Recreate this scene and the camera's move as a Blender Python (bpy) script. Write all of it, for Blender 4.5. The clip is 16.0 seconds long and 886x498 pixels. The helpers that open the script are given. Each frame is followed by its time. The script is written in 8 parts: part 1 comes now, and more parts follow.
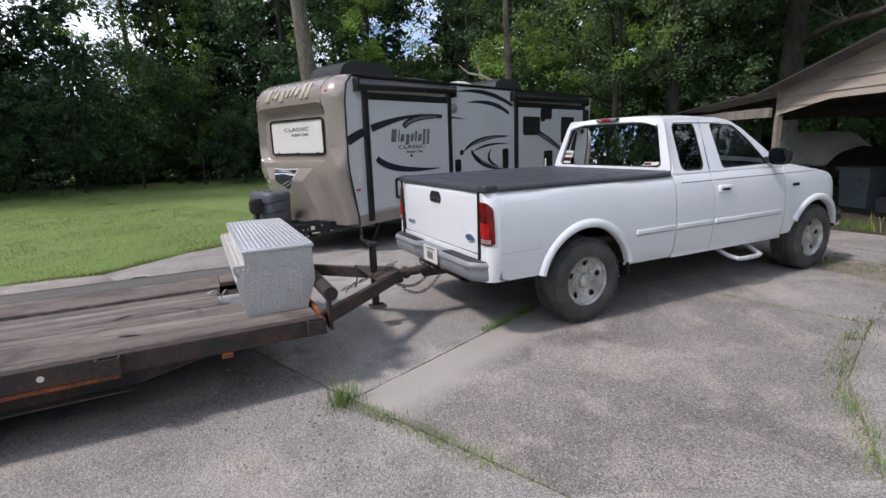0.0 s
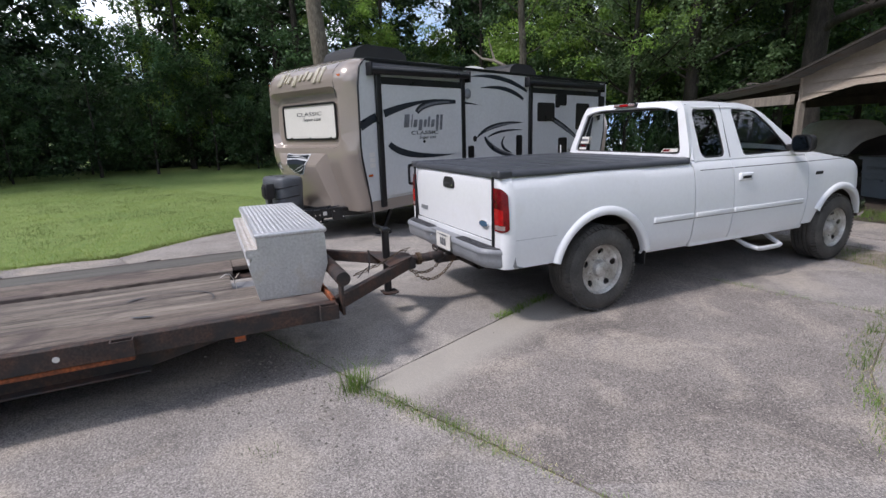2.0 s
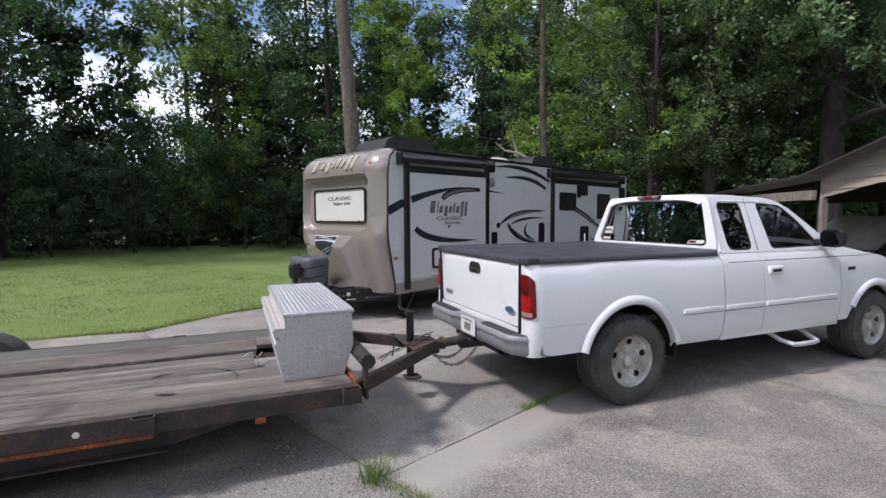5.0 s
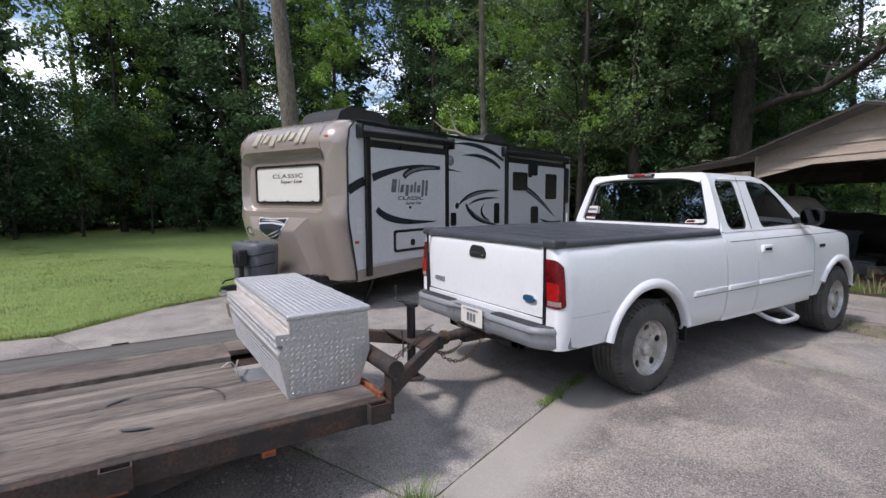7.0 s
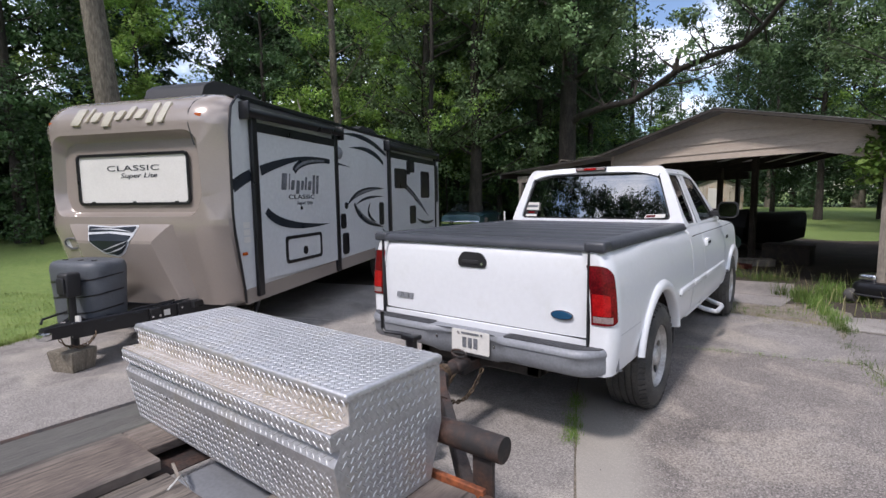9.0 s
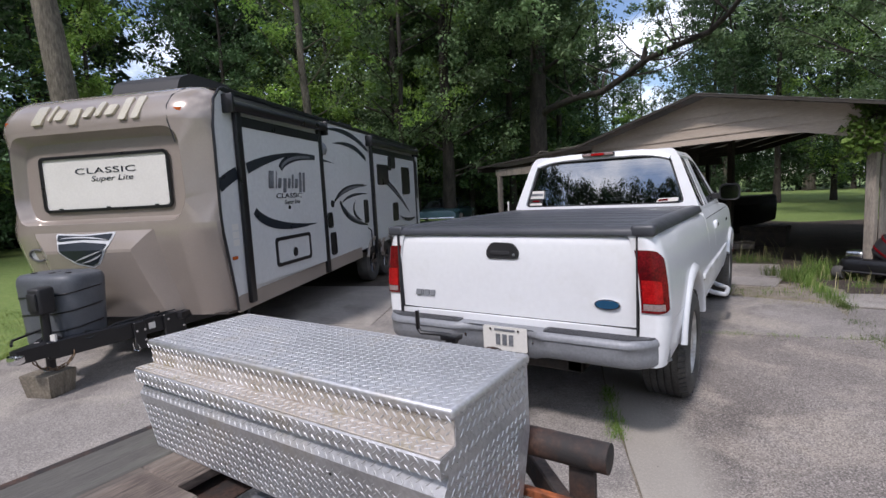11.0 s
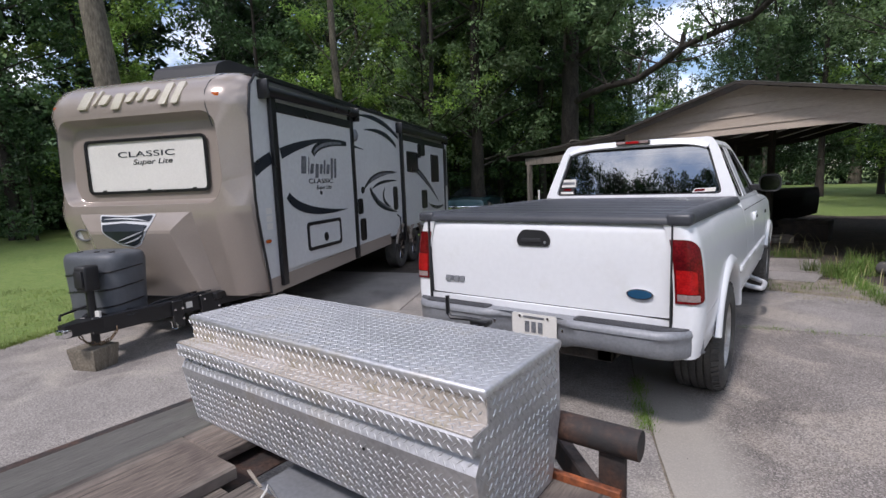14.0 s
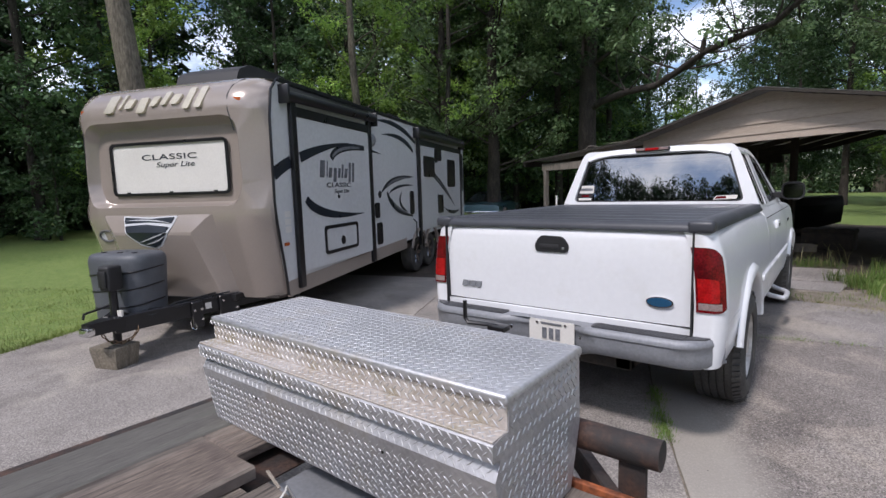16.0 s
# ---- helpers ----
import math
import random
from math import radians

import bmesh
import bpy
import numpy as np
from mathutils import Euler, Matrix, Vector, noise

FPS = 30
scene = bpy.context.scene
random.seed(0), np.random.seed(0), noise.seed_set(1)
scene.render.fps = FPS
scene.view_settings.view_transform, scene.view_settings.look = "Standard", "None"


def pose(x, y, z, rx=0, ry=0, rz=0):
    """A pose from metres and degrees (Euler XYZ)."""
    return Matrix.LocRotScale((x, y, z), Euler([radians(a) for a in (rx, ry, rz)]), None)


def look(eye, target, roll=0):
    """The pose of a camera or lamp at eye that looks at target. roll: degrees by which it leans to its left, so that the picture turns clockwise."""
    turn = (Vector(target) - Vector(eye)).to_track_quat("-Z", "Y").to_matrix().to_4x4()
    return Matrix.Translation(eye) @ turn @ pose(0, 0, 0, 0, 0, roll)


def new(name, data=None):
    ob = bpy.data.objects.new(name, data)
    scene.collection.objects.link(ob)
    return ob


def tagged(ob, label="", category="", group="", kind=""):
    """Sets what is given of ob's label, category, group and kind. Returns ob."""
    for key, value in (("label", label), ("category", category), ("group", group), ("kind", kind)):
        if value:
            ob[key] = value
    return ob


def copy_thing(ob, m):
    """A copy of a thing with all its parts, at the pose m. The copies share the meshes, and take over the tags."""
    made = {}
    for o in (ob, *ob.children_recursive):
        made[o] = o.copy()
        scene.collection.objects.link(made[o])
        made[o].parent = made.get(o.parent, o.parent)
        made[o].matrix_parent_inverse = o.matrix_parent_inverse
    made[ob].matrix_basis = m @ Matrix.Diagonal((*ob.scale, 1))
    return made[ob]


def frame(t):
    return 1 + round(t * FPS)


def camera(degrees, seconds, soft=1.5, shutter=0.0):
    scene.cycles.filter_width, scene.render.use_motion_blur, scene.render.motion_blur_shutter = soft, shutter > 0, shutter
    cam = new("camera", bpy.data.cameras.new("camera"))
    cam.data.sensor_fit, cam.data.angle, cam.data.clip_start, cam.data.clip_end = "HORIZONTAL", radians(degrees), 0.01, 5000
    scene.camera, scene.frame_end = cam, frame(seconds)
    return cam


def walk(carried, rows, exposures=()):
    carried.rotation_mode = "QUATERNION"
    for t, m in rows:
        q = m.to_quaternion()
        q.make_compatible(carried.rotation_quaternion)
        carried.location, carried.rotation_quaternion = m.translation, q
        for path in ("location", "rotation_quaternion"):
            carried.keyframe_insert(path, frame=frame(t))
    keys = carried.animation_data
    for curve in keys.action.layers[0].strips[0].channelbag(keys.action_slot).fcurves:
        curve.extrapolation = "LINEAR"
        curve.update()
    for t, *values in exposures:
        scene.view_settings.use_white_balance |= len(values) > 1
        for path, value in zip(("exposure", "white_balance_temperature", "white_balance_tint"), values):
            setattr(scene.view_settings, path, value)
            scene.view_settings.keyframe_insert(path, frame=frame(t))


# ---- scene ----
cam = camera(83.1, 16.0)
PATH = [
    (0, (4.327, -3.088, 1.671), (2.57, -2.229, 1.253), -2.0),
    (0.5, (4.336, -3.057, 1.662), (2.718, -1.94, 1.294), -1.3),
    (1, (4.301, -3.064, 1.64), (2.616, -2.073, 1.219), -2.1),
    (1.5, (4.278, -3.073, 1.641), (2.544, -2.19, 1.178), -2.1),
    (2, (4.281, -3.088, 1.648), (2.514, -2.274, 1.184), -1.7),
    (2.5, (4.283, -3.102, 1.658), (2.536, -2.228, 1.227), 0.7),
    (3, (4.272, -3.097, 1.651), (2.53, -2.206, 1.233), 1.8),
    (3.5, (4.251, -3.069, 1.664), (2.459, -2.236, 1.357), -1.7),
    (4, (4.273, -3.093, 1.671), (2.441, -2.304, 1.523), -0.2),
    (4.2, (4.279, -3.098, 1.666), (2.435, -2.333, 1.536), -0.4),
    (6.3, (4.062, -3.366, 1.645), (2.276, -2.484, 1.463), 2.1),
    (6.5, (3.895, -3.41, 1.632), (2.149, -2.452, 1.446), 2.0),
    (7, (3.443, -3.555, 1.632), (1.76, -2.494, 1.424), -0.3),
    (7.5, (3.066, -3.746, 1.645), (1.488, -2.532, 1.448), 0.4),
    (8, (2.631, -3.805, 1.615), (1.186, -2.438, 1.402), -2.8),
    (8.5, (2.249, -3.855, 1.618), (0.936, -2.364, 1.383), -0.6),
    (9, (1.901, -3.847, 1.602), (0.695, -2.267, 1.39), -0.8),
    (9.1, (1.804, -3.822, 1.607), (0.604, -2.236, 1.39), -1.4),
    (9.2, (1.764, -3.813, 1.619), (0.565, -2.226, 1.41), -1.8),
    (11.3, (1.428, -3.884, 1.545), (0.35, -2.216, 1.305), -2.5),
    (11.5, (1.427, -3.88, 1.544), (0.356, -2.21, 1.284), -2.2),
    (12, (1.429, -3.875, 1.544), (0.362, -2.208, 1.258), -2.4),
    (12.5, (1.423, -3.908, 1.548), (0.284, -2.292, 1.249), -0.8),
    (13, (1.426, -3.902, 1.543), (0.266, -2.299, 1.252), -0.7),
    (13.5, (1.425, -3.904, 1.542), (0.257, -2.307, 1.252), -1.9),
    (14, (1.427, -3.906, 1.535), (0.242, -2.316, 1.272), -2.2),
    (14.5, (1.422, -3.904, 1.53), (0.234, -2.317, 1.263), -2.0),
    (15, (1.422, -3.904, 1.536), (0.232, -2.319, 1.276), -2.1),
    (15.5, (1.424, -3.91, 1.539), (0.232, -2.324, 1.288), -2.0),
    (16, (1.413, -3.921, 1.536), (0.181, -2.364, 1.294), -1.7),
]
walk(cam, [(t, look(eye, target, roll)) for t, eye, target, roll in PATH], exposures=[(0, 0.07, 6290, 16), (6, 0.14, 6290, 17), (9, 0.13, 6290, 17), (11, 0.01, 6290, 17), (16, 0.01, 6290, 17)])

# ---- world, sun ----
SUN_TO = Vector((0.0, -0.75, 1.0)).normalized()
world = bpy.data.worlds.new("sky")
scene.world = world
world.use_nodes = True
wn, wl = world.node_tree.nodes, world.node_tree.links
wn.clear()
w_out = wn.new("ShaderNodeOutputWorld")
w_bg = wn.new("ShaderNodeBackground")
w_bg.inputs["Strength"].default_value = 0.15
w_sky = wn.new("ShaderNodeTexSky")
w_sky.sky_type = "NISHITA"
w_sky.sun_disc = False
w_sky.sun_elevation = math.asin(SUN_TO.z)
w_sky.sun_rotation = math.atan2(SUN_TO.x, SUN_TO.y)
w_sky.air_density, w_sky.dust_density, w_sky.ozone_density = 1.0, 0.6, 1.6
w_co = wn.new("ShaderNodeTexCoord")
w_map = wn.new("ShaderNodeMapping")
w_map.inputs["Scale"].default_value = (1.6, 1.6, 4.2)
w_map.inputs["Location"].default_value = (0.9, -1.3, 0.5)
w_noise = wn.new("ShaderNodeTexNoise")
w_noise.inputs["Scale"].default_value = 1.7
w_noise.inputs["Detail"].default_value = 7
w_noise.inputs["Roughness"].default_value = 0.58
w_ramp = wn.new("ShaderNodeValToRGB")
w_ramp.color_ramp.elements[0].position = 0.46
w_ramp.color_ramp.elements[1].position = 0.60
w_mix = wn.new("ShaderNodeMixRGB")
w_mix.inputs["Color2"].default_value = (10.4, 10.9, 11.6, 1)
wl.new(w_co.outputs["Generated"], w_map.inputs["Vector"])
wl.new(w_map.outputs["Vector"], w_noise.inputs["Vector"])
wl.new(w_noise.outputs["Fac"], w_ramp.inputs["Fac"])
wl.new(w_ramp.outputs["Color"], w_mix.inputs["Fac"])
wl.new(w_sky.outputs["Color"], w_mix.inputs["Color1"])
wl.new(w_mix.outputs["Color"], w_bg.inputs["Color"])
wl.new(w_bg.outputs["Background"], w_out.inputs["Surface"])

sun_data = bpy.data.lights.new("sun", "SUN")
sun_data.energy = 3.2
sun_data.angle = radians(7.0)
sun_data.color = (1.0, 0.955, 0.90)
sun = new("sun", sun_data)
sun.matrix_basis = look(SUN_TO * 40, (0, 0, 0))
scene.view_settings.exposure = 0.0


# ---- materials ----
def mat(name, col, rough=0.5, metal=0.0, var=0.12, scale=3.0, fine=60.0, bump=0.0, spec=0.5, coat=0.0, hue=None, stretch=(1, 1, 1), island=0.0, stain=None, stain_at=(0.55, 0.7), stain_scale=2.0, rough_var=0.08, speck=0.0, band=None, wash=None):
    """Noise at two scales over one base colour, with fine relief; hue: the second colour of the coarse noise."""
    m = bpy.data.materials.new(name)
    m.use_nodes = True
    n, l = m.node_tree.nodes, m.node_tree.links
    p = n["Principled BSDF"]
    co = n.new("ShaderNodeTexCoord")
    mp = n.new("ShaderNodeMapping")
    mp.inputs["Scale"].default_value = stretch
    l.new(co.outputs["Object"], mp.inputs["Vector"])
    a = n.new("ShaderNodeTexNoise")
    a.inputs["Scale"].default_value, a.inputs["Detail"].default_value = scale, 5
    b = n.new("ShaderNodeTexNoise")
    b.inputs["Scale"].default_value, b.inputs["Detail"].default_value = fine, 3
    l.new(mp.outputs["Vector"], a.inputs["Vector"])
    l.new(mp.outputs["Vector"], b.inputs["Vector"])
    second = hue or tuple(c * (1 - 2 * var) for c in col)
    r = n.new("ShaderNodeValToRGB")
    r.color_ramp.elements[0].position, r.color_ramp.elements[1].position = 0.33, 0.67
    r.color_ramp.elements[0].color, r.color_ramp.elements[1].color = (*second, 1), (*col, 1)
    l.new(a.outputs["Fac"], r.inputs["Fac"])
    f = n.new("ShaderNodeMapRange")
    f.inputs["From Min"].default_value, f.inputs["From Max"].default_value = 0.3, 0.7
    f.inputs["To Min"].default_value, f.inputs["To Max"].default_value = 1 - 1.5 * var, 1 + 1.0 * var
    l.new(b.outputs["Fac"], f.inputs["Value"])
    x = n.new("ShaderNodeMixRGB")
    x.blend_type = "MULTIPLY"
    x.inputs["Fac"].default_value = 1
    l.new(r.outputs["Color"], x.inputs["Color1"])
    l.new(f.outputs["Result"], x.inputs["Color2"])
    last = x.outputs["Color"]
    if stain:
        s = n.new("ShaderNodeTexNoise")
        s.inputs["Scale"].default_value, s.inputs["Detail"].default_value, s.inputs["Roughness"].default_value = stain_scale, 8, 0.65
        l.new(mp.outputs["Vector"], s.inputs["Vector"])
        sr = n.new("ShaderNodeMapRange")
        sr.inputs["From Min"].default_value, sr.inputs["From Max"].default_value = stain_at
        l.new(s.outputs["Fac"], sr.inputs["Value"])
        sx = n.new("ShaderNodeMixRGB")
        sx.inputs["Color2"].default_value = (*stain, 1)
        l.new(sr.outputs["Result"], sx.inputs["Fac"])
        l.new(last, sx.inputs["Color1"])
        last = sx.outputs["Color"]
    if wash:
        # a second, broader discolouring
        wcol, w0, w1, wscale = wash
        ws = n.new("ShaderNodeTexNoise")
        ws.inputs["Scale"].default_value, ws.inputs["Detail"].default_value, ws.inputs["Distortion"].default_value = wscale, 9, 0.8
        l.new(co.outputs["Object"], ws.inputs["Vector"])
        wr = n.new("ShaderNodeMapRange")
        wr.inputs["From Min"].default_value, wr.inputs["From Max"].default_value = w0, w1
        wr.inputs["To Max"].default_value = 0.85
        l.new(ws.outputs["Fac"], wr.inputs["Value"])
        wx = n.new("ShaderNodeMixRGB")
        wx.inputs["Color2"].default_value = (*wcol, 1)
        l.new(wr.outputs["Result"], wx.inputs["Fac"])
        l.new(last, wx.inputs["Color1"])
        last = wx.outputs["Color"]
    if speck:
        # exposed stones: small cells, some pale and some dark
        v = n.new("ShaderNodeTexVoronoi")
        v.inputs["Scale"].default_value = 150
        l.new(mp.outputs["Vector"], v.inputs["Vector"])
        bw = n.new("ShaderNodeSeparateColor")
        l.new(v.outputs["Color"], bw.inputs["Color"])
        vr = n.new("ShaderNodeMapRange")
        vr.inputs["To Min"].default_value, vr.inputs["To Max"].default_value = 1 - speck, 1 + speck
        l.new(bw.outputs["Red"], vr.inputs["Value"])
        vx = n.new("ShaderNodeMixRGB")
        vx.blend_type = "MULTIPLY"
        vx.inputs["Fac"].default_value = 1
        l.new(last, vx.inputs["Color1"])
        l.new(vr.outputs["Result"], vx.inputs["Color2"])
        last = vx.outputs["Color"]
        # a few pale pebbles
        pr = n.new("ShaderNodeMapRange")
        pr.inputs["From Min"].default_value, pr.inputs["From Max"].default_value = 0.965 - 0.05 * (speck > 0.3), 0.975 - 0.05 * (speck > 0.3)
        pr.inputs["To Max"].default_value = 0.6
        l.new(bw.outputs["Green"], pr.inputs["Value"])
        px = n.new("ShaderNodeMixRGB")
        px.inputs["Color2"].default_value = (0.44, 0.40, 0.36, 1)
        l.new(pr.outputs["Result"], px.inputs["Fac"])
        l.new(last, px.inputs["Color1"])
        last = px.outputs["Color"]
    if band:
        # a worn pale strip that runs along a joint, with a ragged edge
        nx, ny, off, near, far, pale = band
        sep = n.new("ShaderNodeVectorMath")
        sep.operation = "DOT_PRODUCT"
        sep.inputs[1].default_value = (nx, ny, 0)
        l.new(co.outputs["Object"], sep.inputs[0])
        ad = n.new("ShaderNodeMath")
        ad.operation = "ADD"
        ad.inputs[1].default_value = -off
        l.new(sep.outputs["Value"], ad.inputs[0])
        jag = n.new("ShaderNodeMath")
        jag.operation = "MULTIPLY_ADD"
        jag.inputs[1].default_value = 0.35
        l.new(a.outputs["Fac"], jag.inputs[0])
        l.new(ad.outputs["Value"], jag.inputs[2])
        br = n.new("ShaderNodeMapRange")
        br.inputs["From Min"].default_value, br.inputs["From Max"].default_value = near + 0.17, far + 0.17
        br.inputs["To Min"].default_value, br.inputs["To Max"].default_value = 0.8, 0.0
        l.new(jag.outputs["Value"], br.inputs["Value"])
        bx = n.new("ShaderNodeMixRGB")
        bx.inputs["Color2"].default_value = (*pale, 1)
        l.new(br.outputs["Result"], bx.inputs["Fac"])
        l.new(last, bx.inputs["Color1"])
        last = bx.outputs["Color"]
    if island:
        g = n.new("ShaderNodeNewGeometry")
        gr = n.new("ShaderNodeMapRange")
        gr.inputs["To Min"].default_value, gr.inputs["To Max"].default_value = 1 - island, 1 + island
        l.new(g.outputs["Random Per Island"], gr.inputs["Value"])
        gx = n.new("ShaderNodeMixRGB")
        gx.blend_type = "MULTIPLY"
        gx.inputs["Fac"].default_value = 1
        l.new(last, gx.inputs["Color1"])
        l.new(gr.outputs["Result"], gx.inputs["Color2"])
        last = gx.outputs["Color"]
    l.new(last, p.inputs["Base Color"])
    rr = n.new("ShaderNodeMapRange")
    rr.inputs["To Min"].default_value, rr.inputs["To Max"].default_value = max(0.02, rough - rough_var), min(1, rough + rough_var)
    l.new(a.outputs["Fac"], rr.inputs["Value"])
    l.new(rr.outputs["Result"], p.inputs["Roughness"])
    p.inputs["Metallic"].default_value = metal
    p.inputs["Specular IOR Level"].default_value = spec
    p.inputs["Coat Weight"].default_value = coat
    if bump:
        bn = n.new("ShaderNodeBump")
        bn.inputs["Strength"].default_value = 1.0
        bn.inputs["Distance"].default_value = bump
        l.new(b.outputs["Fac"], bn.inputs["Height"])
        l.new(bn.outputs["Normal"], p.inputs["Normal"])
    return m


def glass(name, tint, alpha_mix=0.5, rough=0.0):
    """A tinted pane: a sharp reflection over tinted see-through."""
    m = bpy.data.materials.new(name)
    m.use_nodes = True
    n, l = m.node_tree.nodes, m.node_tree.links
    n.remove(n["Principled BSDF"])
    tr = n.new("ShaderNodeBsdfTransparent")
    tr.inputs["Color"].default_value = (*tint, 1)
    gl = n.new("ShaderNodeBsdfGlossy")
    gl.inputs["Roughness"].default_value = rough
    fr = n.new("ShaderNodeFresnel")
    fr.inputs["IOR"].default_value = 1.5
    mr = n.new("ShaderNodeMapRange")
    mr.inputs["To Min"].default_value, mr.inputs["To Max"].default_value = alpha_mix * 0.1, 1.0
    mx = n.new("ShaderNodeMixShader")
    l.new(fr.outputs["Fac"], mr.inputs["Value"])
    l.new(mr.outputs["Result"], mx.inputs["Fac"])
    l.new(tr.outputs["BSDF"], mx.inputs[1])
    l.new(gl.outputs["BSDF"], mx.inputs[2])
    l.new(mx.outputs["Shader"], n["Material Output"].inputs["Surface"])
    return m


def leaf_mat(name, cols, trans=0.35):
    """Leaves: colour by island, with light coming through."""
    m = bpy.data.materials.new(name)
    m.use_nodes = True
    n, l = m.node_tree.nodes, m.node_tree.links
    p = n["Principled BSDF"]
    g = n.new("ShaderNodeNewGeometry")
    oi = n.new("ShaderNodeObjectInfo")
    r = n.new("ShaderNodeValToRGB")
    while len(r.color_ramp.elements) < len(cols):
        r.color_ramp.elements.new(0.5)
    for i, c in enumerate(cols):
        r.color_ramp.elements[i].position = i / (len(cols) - 1)
        r.color_ramp.elements[i].color = (*c, 1)
    l.new(g.outputs["Random Per Island"], r.inputs["Fac"])
    hs = n.new("ShaderNodeHueSaturation")
    mr = n.new("ShaderNodeMapRange")
    mr.inputs["To Min"].default_value, mr.inputs["To Max"].default_value = 0.7, 1.3
    l.new(oi.outputs["Random"], mr.inputs["Value"])
    co = n.new("ShaderNodeTexCoord")
    # broad noise puts lit and shaded patches of foliage into the leaf colour
    lit_patches = n.new("ShaderNodeTexNoise")
    lit_patches.inputs["Scale"].default_value, lit_patches.inputs["Detail"].default_value = 0.55, 2
    l.new(co.outputs["Object"], lit_patches.inputs["Vector"])
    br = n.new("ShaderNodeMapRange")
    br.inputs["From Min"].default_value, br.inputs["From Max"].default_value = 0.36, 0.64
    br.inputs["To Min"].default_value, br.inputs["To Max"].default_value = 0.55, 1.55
    l.new(lit_patches.outputs["Fac"], br.inputs["Value"])
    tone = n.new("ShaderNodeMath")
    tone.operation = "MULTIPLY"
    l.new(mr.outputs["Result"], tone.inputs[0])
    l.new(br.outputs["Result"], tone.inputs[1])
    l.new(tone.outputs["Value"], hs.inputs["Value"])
    l.new(r.outputs["Color"], hs.inputs["Color"])
    l.new(hs.outputs["Color"], p.inputs["Base Color"])
    p.inputs["Roughness"].default_value = 0.55
    p.inputs["Specular IOR Level"].default_value = 0.35
    t = n.new("ShaderNodeBsdfTranslucent")
    l.new(hs.outputs["Color"], t.inputs["Color"])
    mx = n.new("ShaderNodeMixShader")
    mx.inputs["Fac"].default_value = trans
    l.new(p.outputs["BSDF"], mx.inputs[1])
    l.new(t.outputs["BSDF"], mx.inputs[2])
    l.new(mx.outputs["Shader"], n["Material Output"].inputs["Surface"])
    return m


M_WHITE = mat("truck_white_paint", (0.74, 0.75, 0.77), 0.32, var=0.015, scale=1.5, fine=30, coat=0.4, stain=(0.62, 0.62, 0.6), stain_at=(0.58, 0.85))
M_BLACK = mat("black_plastic", (0.018, 0.018, 0.02), 0.55, var=0.15, fine=150, bump=0.0006)
M_VINYL = mat("black_tonneau_vinyl", (0.038, 0.041, 0.050), 0.42, var=0.12, scale=4, fine=300, bump=0.0006, hue=(0.05, 0.053, 0.062))
M_RUBBER = mat("tyre_rubber", (0.046, 0.044, 0.042), 0.8, var=0.2, scale=6, fine=80, bump=0.001, hue=(0.082, 0.077, 0.070))
M_ALLOY = mat("alloy_rim", (0.62, 0.61, 0.59), 0.42, metal=0.5, var=0.12, scale=8, fine=60, hue=(0.28, 0.26, 0.23))
M_CHROME = mat("chrome", (0.75, 0.76, 0.78), 0.15, metal=1.0, var=0.05)
M_BUMPER = mat("grey_bumper_paint", (0.25, 0.26, 0.28), 0.5, metal=0.15, var=0.08, scale=5, stain=(0.2, 0.2, 0.2), stain_at=(0.55, 0.75))
M_STEP = mat("bumper_step_pad", (0.075, 0.077, 0.085), 0.65, var=0.15, fine=90, bump=0.001)
M_RED = mat("red_lens", (0.17, 0.004, 0.008), 0.22, var=0.3, scale=14, fine=90, bump=0.001, spec=0.3, coat=0.08)
M_RED_BRIGHT = mat("red_reflector_lens", (0.42, 0.009, 0.010), 0.2, var=0.2, scale=20, fine=120, bump=0.0015, spec=0.3, coat=0.08)
M_CLEAR = mat("clear_lens", (0.34, 0.25, 0.24), 0.15, var=0.2, fine=120, bump=0.0015, coat=0.5)
M_AMBER = mat("amber_lens", (0.50, 0.10, 0.015), 0.2, var=0.15, fine=90, coat=0.4)
M_SEAM = mat("dark_seam", (0.02, 0.02, 0.022), 0.8, var=0.1)
M_GREY_TRIM = mat("grey_trim", (0.52, 0.53, 0.55), 0.4, var=0.04)
M_BLUE = mat("blue_oval_badge", (0.018, 0.075, 0.15), 0.2, var=0.05, coat=0.5)
M_GLASS = glass("truck_tinted_glass", (0.15, 0.16, 0.155), 3.7)
M_GLASS_SIDE = glass("tinted_side_glass", (0.10, 0.105, 0.10), 0.7)
# mirror darkened by colour, in place of the dark trees it reflects
M_MIRROR = mat("darkened_mirror", (0.06, 0.062, 0.065), 0.06, metal=1.0, var=0.02, rough_var=0.02)
M_GLASS_CLEAR = glass("clear_side_glass", (0.62, 0.66, 0.65), 0.5)
M_SEAT = mat("grey_cloth_seat", (0.12, 0.12, 0.125), 0.9, var=0.15, fine=200, bump=0.001)
M_HEADREST = mat("tan_headrest", (0.42, 0.38, 0.33), 0.85, var=0.1)
M_UNDER = mat("underbody_black_steel", (0.03, 0.027, 0.024), 0.8, var=0.25, scale=8, hue=(0.055, 0.04, 0.03))

